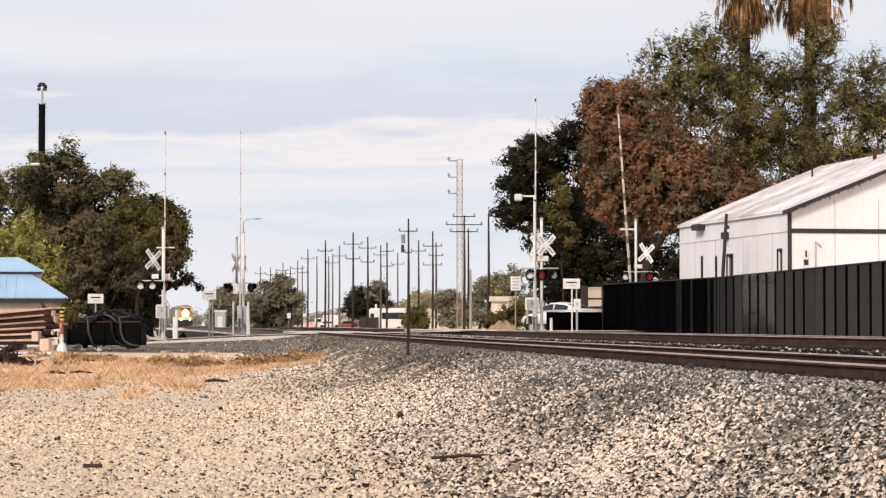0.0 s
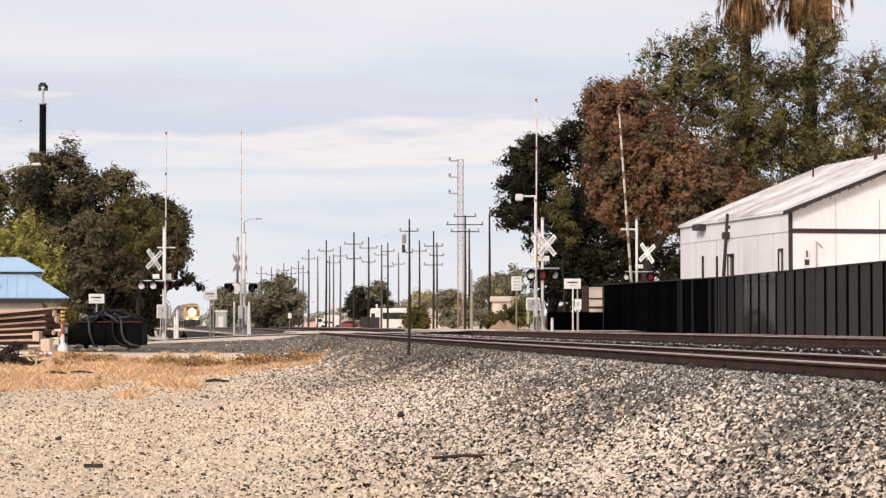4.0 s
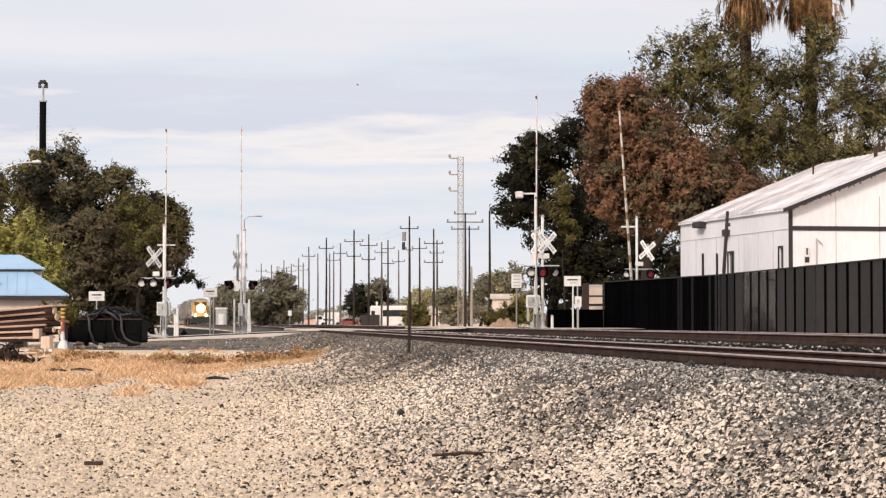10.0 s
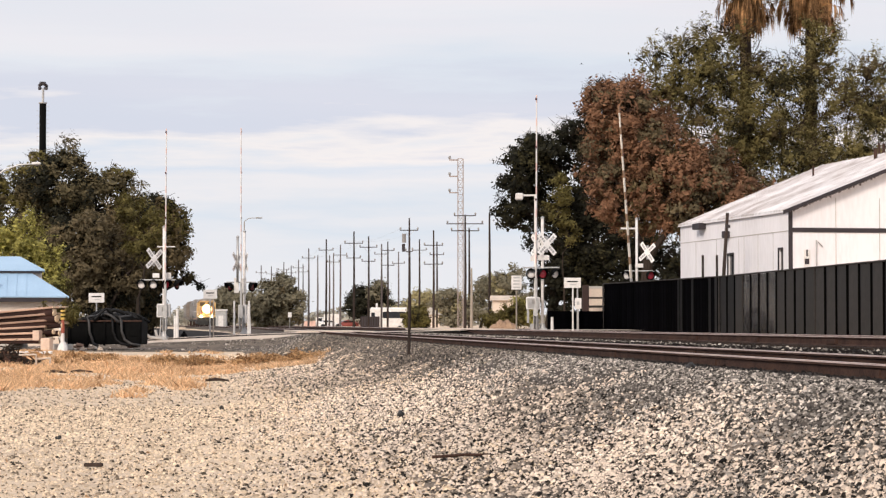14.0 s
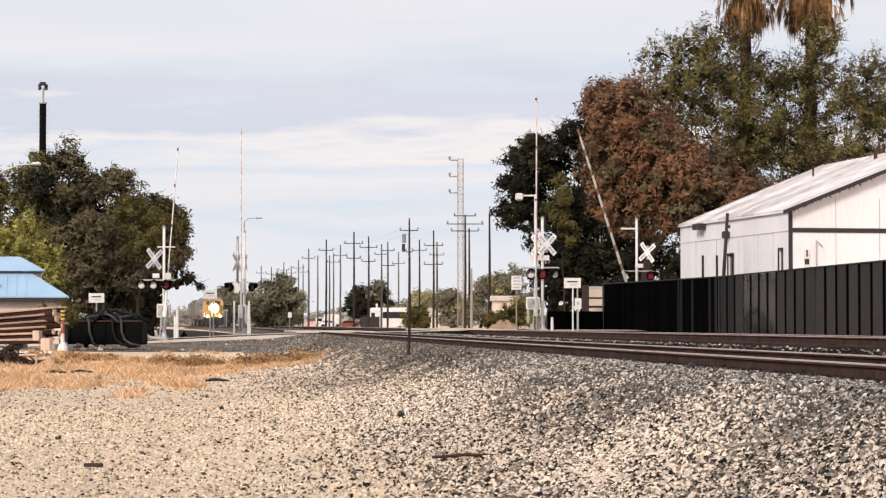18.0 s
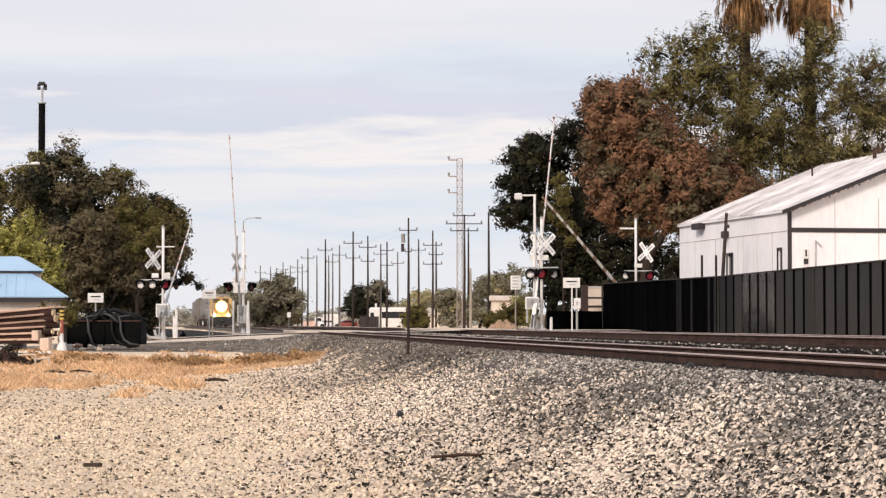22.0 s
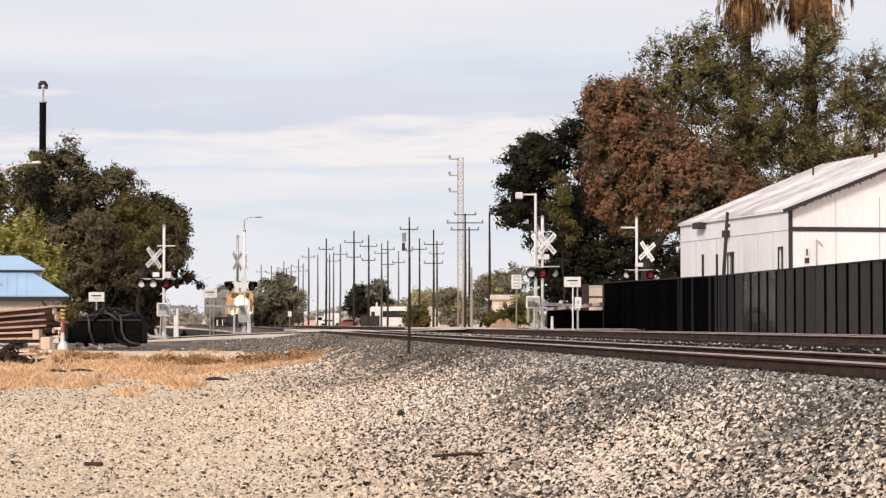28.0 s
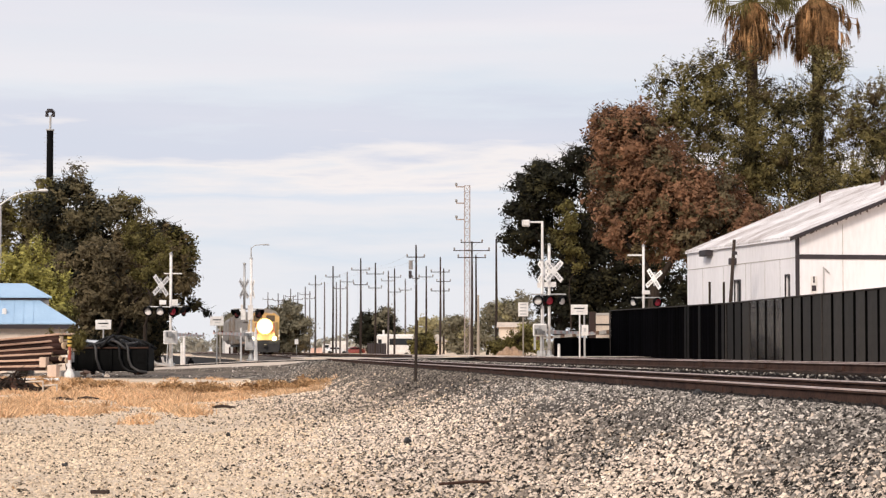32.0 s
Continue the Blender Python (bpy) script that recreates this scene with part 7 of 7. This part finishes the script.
def build_car(name, paint, label, x, y, z, rz):
    """A low four-door saloon. Its nose points along local +x; the origin is on the ground."""
    t = thing(name, x, y, z, label, "car", rz=rz)
    rings = []
    for a, w, zb, zs, zt in CAR_BODY:
        half = [(0.8 * w, zb), (0.96 * w, zb + 0.09), (w, zb + 0.45 * (zs - zb)), (0.975 * w, zs - 0.07), (0.92 * w, zs), (0.62 * w, zt - 0.015)]
        rings.append([(a, p, q) for p, q in half] + [(a, 0, zt)] + [(a, -p, q) for p, q in reversed(half)])
    part("body", loft(rings), paint, t, "smooth painted body", True)
    rings = []
    for a, wb, wt, zb, zt in CAR_CABIN:
        h = zt - zb
        half = [(wb, zb), (wb + (wt - wb) * 0.5 + 0.02, zb + 0.55 * h), (wt + 0.03, zb + 0.86 * h), (wt - 0.1, zt - 0.008)]
        rings.append([(a, p, q) for p, q in half] + [(a, 0, zt + 0.012)] + [(a, -p, q) for p, q in reversed(half)])
    part("cabin", loft(rings), paint, t, "", True)
    at = lambda v, k: float(np.interp(v, [c[0] for c in CAR_CABIN], [c[k] for c in CAR_CABIN]))
    for sgn in (-1, 1):
        def side(u, f):
            wb, wt, zb, zt = (at(u, k) for k in (1, 2, 3, 4))
            return (u, sgn * (wb + (wt - wb) * f + 0.034), zb + (zt - zb) * f)
        for u0, u1 in ((-1.22, -0.3), (-0.22, 0.72)):
            part("side_window", pane(side, np.linspace(u0, u1, 7), np.linspace(0.2, 0.8, 4), (0, -sgn * 0.012, 0)), GLASS_DARK, t)
        part("sill", Shape().box(-1.0, sgn * 0.85 - 0.03, 0.2, 1.0, sgn * 0.85 + 0.03, 0.3, None, 0.015), BLACK_PAINT, t)
        part("mirror", Shape().box(0.6, sgn * 0.9 - (0 if sgn > 0 else 0.15), 0.93, 0.74, sgn * 0.9 + (0.15 if sgn > 0 else 0), 1.04, None, 0.035), paint, t)
        lamp = part("tail_lamp", Shape().box(-2.2, sgn * 0.58 - 0.17, 0.8, -2.08, sgn * 0.58 + 0.17, 0.87, None, 0.02), TAIL_RED, t)
        part("lamp_tail", Shape().box(-2.13, sgn * 0.8 - 0.05, 0.8, -1.72, sgn * 0.8 + 0.05, 0.855, None, 0.02), TAIL_RED, lamp)
        part("headlamp", Shape().box(1.9, sgn * 0.64 - 0.13, 0.56, 2.12, sgn * 0.64 + 0.13, 0.64, None, 0.025), GLASS_DARK, t)
        for hx in (0.55, -0.42):
            part("door_handle", Shape().box(hx - 0.22, sgn * 0.885 - 0.015, 0.76, hx - 0.05, sgn * 0.885 + 0.015, 0.79, None, 0.006), STEEL_GREY, t)
        for hx in (0.78, -0.26, -1.12):
            part("door_gap", Shape().box(hx - 0.006, sgn * 0.882 - 0.012, 0.3, hx + 0.006, sgn * 0.882 + 0.012, 0.86), TRIM_DARK, t)
    top = lambda u, f: (u, f * (at(u, 2) - 0.1), at(u, 4) + 0.026 - 0.02 * f * f)
    part("rear_window", pane(top, np.linspace(-1.66, -1.02, 6), np.linspace(-1, 1, 7), (0, 0, -0.012)), GLASS_DARK, t)
    part("windscreen", pane(top, np.linspace(0.32, 1.0, 6), np.linspace(-1, 1, 7), (0, 0, -0.012)), GLASS_DARK, t)
    part("boot_lip", Shape().box(-2.14, -0.62, 0.975, -2.0, 0.62, 1.005, None, 0.012), paint, t)
    part("rear_bumper", Shape().box(-2.23, -0.62, 0.28, -2.06, 0.62, 0.44, None, 0.05), BLACK_PAINT, t, "dark lower bumper")
    part("plate_bar", Shape().box(-2.235, -0.25, 0.58, -2.2, 0.25, 0.69), STEEL_GREY, t)
    for wx in (-1.3, 1.33):
        for sgn in (-1, 1):
            part("wheel_arch", Shape().tube([(wx, sgn * 0.8, 0.34), (wx, sgn * 0.892, 0.34)], 0.375, 20), BLACK_PAINT, t)
            w = part("wheel", Shape().tube([(0, -0.1, 0), (0, -0.075, 0), (0, 0.075, 0), (0, 0.1, 0)], [0.28, 0.325, 0.325, 0.28], 20), TYRE, t, "black tyre with dark alloy rim")
            w.matrix_basis = pose(wx, sgn * 0.81, 0.325)
            rim = Shape()
            for q in range(5):
                rim.box(-0.03, -0.108, 0.03, 0.03, 0.108, 0.21, pose(0, 0, 0, 0, 72 * q, 0))
            rim.tube([(0, -0.11, 0), (0, 0.11, 0)], 0.06, 10)
            part("rim", rim, LOCO_BLACK, w)
    return t


def build_parked():
    y = 305
    t = thing("minibus", -7.396, y, -0.62, "white minibus with a dark side window band", "minibus", rz=180)
    part("body", Shape().box(-2.7, -1.0, 0.35, 2.45, 1.0, 3.2, None, 0.22), WHITE_PAINT, t)
    part("bonnet", Shape().box(2.4, -0.9, 0.35, 3.1, 0.9, 1.6, None, 0.2), WHITE_PAINT, t)
    part("roof_unit", Shape().box(1.4, -0.15, 3.18, 1.68, 0.15, 3.75, None, 0.05), WHITE_PAINT, t)
    part("window_band", Shape().box(-2.35, 0.985, 1.75, 0.7, 1.015, 2.62, None, 0.01), GLASS_DARK, t)
    part("cab_window", Shape().box(1.75, 0.985, 1.8, 2.25, 1.015, 2.5, None, 0.01), GLASS_DARK, t)
    part("windscreen", Shape().box(2.43, -0.8, 1.7, 2.47, 0.8, 2.7), GLASS_DARK, t)
    for wx in (-1.6, 2.0):
        for sgn in (-1, 1):
            part("wheel", Shape().tube([(wx, sgn * 0.9 - 0.12, 0.37), (wx, sgn * 0.9 + 0.13, 0.37)], 0.37, 16), TYRE, t)
    t = thing("dark_crate", -9.6, 296, -0.3, "dark crate-like container before the minibus", "container")
    part("body", Shape().box(-1.2, -0.6, 0, 1.3, 0.6, 1.63, None, 0.04), TRIM_DARK, t)
    for k in np.linspace(-1.1, 1.2, 8):
        part("rib", Shape().box(k - 0.05, -0.65, 0.05, k + 0.05, -0.6, 1.58), POLE_WOOD, t)
    for x, yy, mt, nm, lb in ((-21.105, 420, WHITE_PAINT, "box_truck", "small white truck far down the road"),):
        t = thing(nm, x, yy, -0.3, lb, "truck", rz=180)
        part("box", Shape().box(-2.2, -1.0, 0.8, 1.0, 1.0, 2.5, None, 0.06), mt, t)
        part("cab", Shape().box(1.05, -0.95, 0.4, 2.5, 0.95, 1.9, None, 0.15), mt, t)
        part("cab_window", Shape().box(1.3, 0.94, 1.2, 2.2, 0.97, 1.75), GLASS_DARK, t)
        part("chassis", Shape().box(-2.2, -0.8, 0.45, 1.1, 0.8, 0.8), BLACK_PAINT, t)
        for wx in (-1.4, 1.7):
            for sgn in (-1, 1):
                part("wheel", Shape().tube([(wx, sgn * 0.85 - 0.12, 0.4), (wx, sgn * 0.85 + 0.13, 0.4)], 0.4, 14), TYRE, t)
    build_car("parked_car", RED_CAR, "reddish parked car far down the road", -17.2, 400, -0.35, 200)
    build_car("parked_car", CAR_WHITE, "pale parked car far down the road", -19.948, 395, -0.35, 20)
    t = thing("dirt_mound", 3.456, 128, -0.05, "low mound of orange-tan dirt", "mound")
    hp = Shape()
    n, m = 16, 8
    for i in range(n + 1):
        for j in range(m + 1):
            q, r = i / n * 2 - 1, j / m * 2 - 1
            hp.v.append((q * 1.0, r * 0.7, max(0, 1 - q * q) * max(0, 1 - r * r) * (0.62 + 0.1 * math.sin(i * 1.7 + j)) - 0.02))
    hp.f = [(i * (m + 1) + j, (i + 1) * (m + 1) + j, (i + 1) * (m + 1) + j + 1, i * (m + 1) + j + 1) for i in range(n) for j in range(m)]
    part("heap", hp, ORANGE_DIRT, t)
    t = thing("low_wall", -27.675, 450, -0.3, "low pinkish-tan wall far down the road", "wall")
    for k in range(8):
        part("wall_panel", Shape().box(k * 1.62, 0, 0, k * 1.62 + 1.58, 0.25, 0.893 + 0.3 + 0.1 * (k % 2), None, 0.02), PINK_WALL, t)
    # far house
    t = thing("far_house", 5.5, 200, -0.3, "pale pinkish low house behind the trees", "house")
    part("wall", Shape().box(-1.1, 0, 0, 1.15, 3, 2.43 + 0.3), CREAM, t)
    part("roof", Shape().prism([(-0.3, 2.43 + 0.3), (3.3, 2.43 + 0.3), (1.5, 2.88 + 0.3)], -1.3, 1.3, "x"), PALE_CONCRETE, t)
    t = thing("far_shed", -1.65, 300, -0.3, "small pale roofed shed in the distance", "shed")
    part("wall", Shape().box(-1.2, 0, 0, 1.2, 2, 1.9), CREAM, t)
    part("roof", Shape().prism([(-1.5, 1.9), (1.5, 1.9), (0, 2.9)], -0.3, 2.3, "y"), CONCRETE, t)


def build_bird():
    t = thing("bird", 0, 200, 30, "small dark bird in flight", "bird")
    part("body", Shape().tube([(-0.1, 0, 0), (-0.04, 0, 0.01), (0.05, 0, 0.015), (0.11, 0, 0.01)], [0.008, 0.03, 0.035, 0.008], 8), BLACK_PAINT, t)
    for sgn in (-1, 1):
        part("wing", Shape().add([(0.05, 0, 0.02), (-0.04, 0, 0.02), (-0.05, sgn * 0.18, 0.07), (0.0, sgn * 0.2, 0.08), (0.05, 0, 0.028)], [(0, 1, 2, 3), (4, 3, 2, 1), (0, 3, 4)]), BLACK_PAINT, t)
    part("tail", Shape().box(-0.17, -0.02, -0.003, -0.09, 0.02, 0.003), BLACK_PAINT, t)
    return t


# ---- train ----


def truck_parts(t, x0):
    for wx in (-1.9, 0, 1.9):
        for sgn in (-1, 1):
            part("wheel", Shape().tube([(x0 + wx, sgn * 0.72 - 0.07, 0.5), (x0 + wx, sgn * 0.72 + 0.07, 0.5)], 0.5, 16), RUST, t)
    for sgn in (-1, 1):
        part("side_frame", Shape().box(x0 - 2.6, sgn * 0.98 - 0.09, 0.42, x0 + 2.6, sgn * 0.98 + 0.09, 0.82, None, 0.06), LOCO_BLACK, t)


def build_locomotive():
    """Nose along local +x, origin on the rails under the nose."""
    t = thing("locomotive", 0, 0, 0, "diesel locomotive with dark windows and lit headlight, its paint yellowed for the glow", "locomotive")
    part("frame", Shape().box(-21.5, -1.5, 1.0, -0.4, 1.5, 1.4, None, 0.04), LOCO_BLACK, t)
    part("long_hood", Shape().prism([(-0.95, 1.4), (0.95, 1.4), (0.95, 3.9), (0.7, 4.15), (-0.7, 4.15), (-0.95, 3.9)], -20.6, -4.3, "x"), LOCO_CREAM, t)
    part("hood_roof", Shape().box(-20.6, -0.97, 3.75, -4.3, 0.97, 4.3, None, 0.15), LOCO_GREY, t)
    part("radiator", Shape().box(-20.4, -1.5, 3.3, -15.5, 1.5, 4.45, None, 0.12), LOCO_GREY, t)
    part("cab", Shape().prism([(-1.5, 1.4), (1.5, 1.4), (1.5, 3.75), (1.1, 4.25), (0.5, 4.45), (-0.5, 4.45), (-1.1, 4.25), (-1.5, 3.75)], -4.3, -1.9, "x"), LOCO_CREAM, t)
    part("cab_roof", Shape().prism([(-1.52, 3.72), (-1.12, 4.27), (-0.5, 4.48), (0.5, 4.48), (1.12, 4.27), (1.52, 3.72), (1.0, 4.1), (-1.0, 4.1)], -4.35, -1.8, "x"), LOCO_GREY, t)
    part("nose", Shape().add([(-1.9, -1.3, 1.4), (-1.9, 1.3, 1.4), (-1.9, 1.3, 3.22), (-1.9, -1.3, 3.22), (-0.55, -1.0, 1.4), (-0.55, 1.0, 1.4), (-0.62, 0.95, 3.1), (-0.62, -0.95, 3.1)], [(0, 1, 2, 3), (4, 5, 6, 7), (0, 1, 5, 4), (1, 2, 6, 5), (2, 3, 7, 6), (3, 0, 4, 7)]), LOCO_CREAM, t)
    for sgn in (-1, 1):
        part("windscreen", Shape().box(-1.9, sgn * 0.62 - 0.42, 3.25, -1.86, sgn * 0.62 + 0.42, 3.85, None, 0.01), LOCO_GLASS, t)
        part("cab_window", Shape().box(-3.7, sgn * 1.5 - 0.02, 3.0, -2.4, sgn * 1.5 + 0.02, 3.65), LOCO_GLASS, t)
        part("number_board", Shape().box(-1.88, sgn * 0.55 - 0.28, 4.05, -1.82, sgn * 0.55 + 0.28, 4.25), WHITE_PAINT, t)
        part("ditch_lamp", Shape().tube([(-0.42, sgn * 0.95, 1.55), (-0.3, sgn * 0.95, 1.55)], [0.12, 0.15], 14), HEADLAMP, t, "lit ditch light")
        part("handrail", Shape().tube([(-0.5, sgn * 1.4, 1.4), (-0.5, sgn * 1.4, 2.4), (-1.9, sgn * 1.45, 2.4)], 0.03, 6), WHITE_PAINT, t)
        part("side_rail", Shape().tube([(-4.4, sgn * 1.46, 2.4), (-20.5, sgn * 1.46, 2.4)], 0.03, 6), WHITE_PAINT, t)
        part("sill_stripe", Shape().box(-21.4, sgn * 1.505 - 0.008, 1.1, -0.5, sgn * 1.505 + 0.008, 1.3), RED_STRIPE, t)
        part("steps", Shape().box(-1.3, sgn * 1.35 - 0.15, 0.4, -0.5, sgn * 1.35 + 0.15, 1.0), LOCO_BLACK, t)
    # headlight drawn oversized, with a glowing ring added round it, for its glare
    lamp = part("headlight", Shape().tube([(-0.64, 0, 2.75), (-0.46, 0, 2.75)], [0.4, 0.52], 24), HEADLAMP, t, "glaring warm headlight")
    part("glare_ring", Shape().tube([(-0.64, 0, 2.75), (-0.5, 0, 2.75)], [0.55, 0.78], 24), LAMP_HALO, lamp, "glowing yellow ring for the glare round the headlight")
    for sgn in (-1, 1):
        part("nose_panel", Shape().prism([(sgn * 0.6, 1.45), (sgn * 1.02, 1.45), (sgn * 0.97, 3.05), (sgn * 0.72, 3.05)], -0.62, -0.53, "x"), LOCO_ORANGE, t, "red-orange nose panel")
    part("pilot", Shape().prism([(-1.45, 1.0), (1.45, 1.0), (1.35, 0.2), (-1.35, 0.2)], -0.6, -0.3, "x"), LOCO_BLACK, t, "black snow plough pilot")
    part("coupler", Shape().box(-0.4, -0.14, 0.7, 0.1, 0.14, 0.98, None, 0.04), LOCO_BLACK, t)
    part("fuel_tank", Shape().box(-14.0, -1.35, 0.35, -8.2, 1.35, 1.05, None, 0.15), LOCO_BLACK, t)
    truck_parts(t, -4.6)
    truck_parts(t, -17.3)
    part("exhaust", Shape().box(-12.5, -0.3, 4.2, -11.4, 0.3, 4.55, None, 0.05), LOCO_BLACK, t)
    return t


def build_freight_car(kind, k):
    t = thing("freight_car", 0, 0, 0, "weathered tan boxcar coupled in the train" if kind else "grey covered hopper coupled in the train", "freight car", group="freight cars")
    mat = FREIGHT_BROWN if kind else FREIGHT_GREY
    if kind:
        part("body", Shape().box(-16.2, -1.45, 1.1, -0.8, 1.45, 4.4, None, 0.08), mat, t)
        part("door", Shape().box(-10.2, -1.52, 1.2, -7.0, -1.45, 4.2, None, 0.02), FREIGHT_GREY, t)
        part("door", Shape().box(-10.2, 1.45, 1.2, -7.0, 1.52, 4.2, None, 0.02), FREIGHT_GREY, t)
    else:
        part("body", Shape().prism([(-1.0, 1.2), (1.0, 1.2), (1.5, 2.0), (1.5, 3.9), (0.9, 4.45), (-0.9, 4.45), (-1.5, 3.9), (-1.5, 2.0)], -16.0, -1.0, "x"), mat, t)
        part("walkway", Shape().box(-16.0, -0.4, 4.46, -1.0, 0.4, 4.52), STEEL_GREY, t)
    rib = Shape().box(0, -0.04, 1.6, 0.1, 0.04, 3.95).mesh("rib", mat)
    for q in np.arange(-15.6, -1.2, 1.2):
        for sgn in (-1, 1):
            part("rib", rib, None, t).location = (q, sgn * 1.5, 0)
    part("frame", Shape().box(-16.6, -0.5, 0.85, -0.2, 0.5, 1.1), LOCO_BLACK, t)
    for x0 in (-2.8, -14.0):
        for wx in (-0.9, 0.9):
            for sgn in (-1, 1):
                part("wheel", Shape().tube([(x0 + wx, sgn * 0.72 - 0.06, 0.42), (x0 + wx, sgn * 0.72 + 0.06, 0.42)], 0.42, 14), RUST, t)
    return t


# ---- the place ----
build_ground()
build_beds()
build_road()
near_track = build_track("near_track", 0.0, 0.0, "rusty main railway track on ballast", (-12, 100))
far_track = build_track("far_track", TRACK_GAP, 0.1, "rusty second railway track on ballast", (10, 100))
build_crossing()
build_signals()
build_white_building()
build_fence()
build_shed()
build_trees()
build_far_woods()
build_poles()
build_lumber()
build_dumpster()
build_bent_pipes()
build_debris()
build_signs()
build_lamps()
build_parked()
build_grass()
def build_rocks():
    rng = random.Random(12)
    for x, y, s in ((-0.53, 28.56, 0.05), (-5.1, 30.0, 0.03), (2.58, 23.4, 0.045), (-3.88, 39.9, 0.038), (1.02, 22.6, 0.03), (-0.69, 26.1, 0.03)):
        sh = Shape()
        for k in range(3):
            m = pose(rng.uniform(-s, s), rng.uniform(-s, s), s * 0.3 * k, rng.uniform(0, 90), rng.uniform(0, 90), rng.uniform(0, 90))
            sh.box(-s * 0.9, -s * 0.7, -s * 0.6, s * 0.9, s * 0.7, s * 0.6, m, s * 0.35)
        t = thing("dark_rock", x, y, float(land_z(x, y)) + s * 0.5, "dark broken clod lying on the gravel", "rock", group="dark rocks")
        part("rock", sh, LOCO_BLACK, t)


build_rocks()
white_car = build_car("white_saloon", CAR_WHITE, "white four-door saloon crossing the tracks", 5.94, 110, 0, 160)
waiting_car = build_car("waiting_car", CAR_WHITE, "pale saloon stopping for the lowered gate", -70, 126, -0.6, -15)
bird = build_bird()
loco = build_locomotive()
freight = [build_freight_car(k % 2, k) for k in range(3)]
stones("ballast_stones", 44000, 0.0145, strip(11, 42, 0.98, 3.2, 1.6, 12), BALLAST_STONE, "grey crushed ballast stones beside the rail", 1)
stones("ballast_stones", 36000, 0.02, strip(28, 70, 0.98, 2.9, 1.4, -14), DARK_STONE, "grey crushed ballast stones beside the rail", 2)
stones("ballast_stones", 16000, 0.028, strip(62, 94, 0.98, 4.6, 2.6, -6), DARK_STONE, "dark grey ballast stones before the crossing", 8)
stones("mixed_stones", 56000, 0.0185, strip(11, 42, 1.7, 6.6, 3.0, 10, 1.5), MIXED_STONE, "grey and tan stones at the foot of the ballast", 7)
stones("ballast_stones", 18000, 0.016, strip(11, 22, 1.0, 3.5, 1.0, 4), BALLAST_STONE, "grey crushed stones on the ballast slope", 38)
stones("mixed_stones", 20000, 0.017, strip(11, 21, 1.8, 4.2, 0.6, 4, 1.0), MIXED_STONE, "grey and tan stones on the ballast slope", 37)
stones("mixed_stones", 32000, 0.024, strip(27, 70, 2.1, 6.4, 3.8, -12, 2.0), FOOT_STONE, "grey and tan stones at the foot of the ballast", 17)
stones("gravel_stones", 66000, 0.02, fan(12, 42, 4.6, 40, 2.4), GRAVEL_STONE, "pale tan gravel stones on the lot", 3)
stones("gravel_stones", 53000, 0.027, fan(34, 85, 3.8, 60, 2.6), GRAVEL_STONE, "pale tan gravel stones on the lot", 4)
stones("roadside_stones", 9000, 0.035, roadside, BALLAST_STONE, "grey stones on the road's side slope", 9)
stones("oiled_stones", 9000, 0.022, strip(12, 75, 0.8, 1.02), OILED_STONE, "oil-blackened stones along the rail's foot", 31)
stones("middle_stones", 3000, 0.018, strip(18, 95, -2.7, -1.7), BALLAST_STONE, "grey ballast stones between the two tracks", 32)


def on_track(y):
    """The pose of a vehicle on the near track whose nose is at y, pointing towards the lot."""
    x = float(track_x(y))
    back = float(track_x(y + 17))
    return pose(x, y, 0, 0, 0, math.degrees(math.atan2(-17, x - back)))


def motions():
    for arm, rows in arms:
        walk(arm, rows)
    times = [0, 2, 4, 6, 8, 10, 12, 14, 16, 18, 20, 22, 24, 26, 28, 30, 32]
    head = lambda t: 466.5 - 9.534 * t + 0.2179 * t ** 2 - 0.00497 * t ** 3
    walk(loco, [(t, on_track(head(t))) for t in times])
    for k, c in enumerate(freight):
        walk(c, [(t, on_track(head(t) + 22.3 + 17.2 * k)) for t in times])
    rows = []
    for t, x, y, z, dip, h in ((0, 5.98, 114.5, 0.08, 0, 132), (0.5, 2.533, 116, 0.11, 0.5, 132), (1.0, -0.918, 117.6, 0.12, 1.5, 132), (1.5, -4.494, 119.2, 0.06, 2.5, 132), (2.0, -8.33, 121, -0.15, 3, 132), (2.3, -10.436, 122, -0.3, 3.5, 132), (2.7, -13.6, 123.4, -0.42, 3, 132), (3.2, -17.52, 125, -0.55, 2, 142), (5, -30.44, 129.5, -0.6, 0, 162), (9, -63.851, 138, -0.6, 0, 165), (16, -87.42, 144.5, -0.6, 0, 165), (32, -87.42, 144.5, -0.6, 0, 165)):
        rows.append((t, pose(x, y, z, 0, dip, h)))
    walk(white_car, rows)
    walk(waiting_car, [(t, pose(x, float(road_y(x)) - 4.2, float(road_z(x)), 0, 0, -15)) for t, x in ((0, -75), (25.5, -60), (27.5, -30), (28.4, -20.1), (29.2, -17.9), (29.8, -17.6), (32, -17.6))])
    walk(bird, [(t, pose(-27.5 + 4.975 * (t - 6), 200, 19.4 + 0.5 * (t - 6), 0, 0, 0)) for t in (0, 8, 16, 24, 32)])


motions()
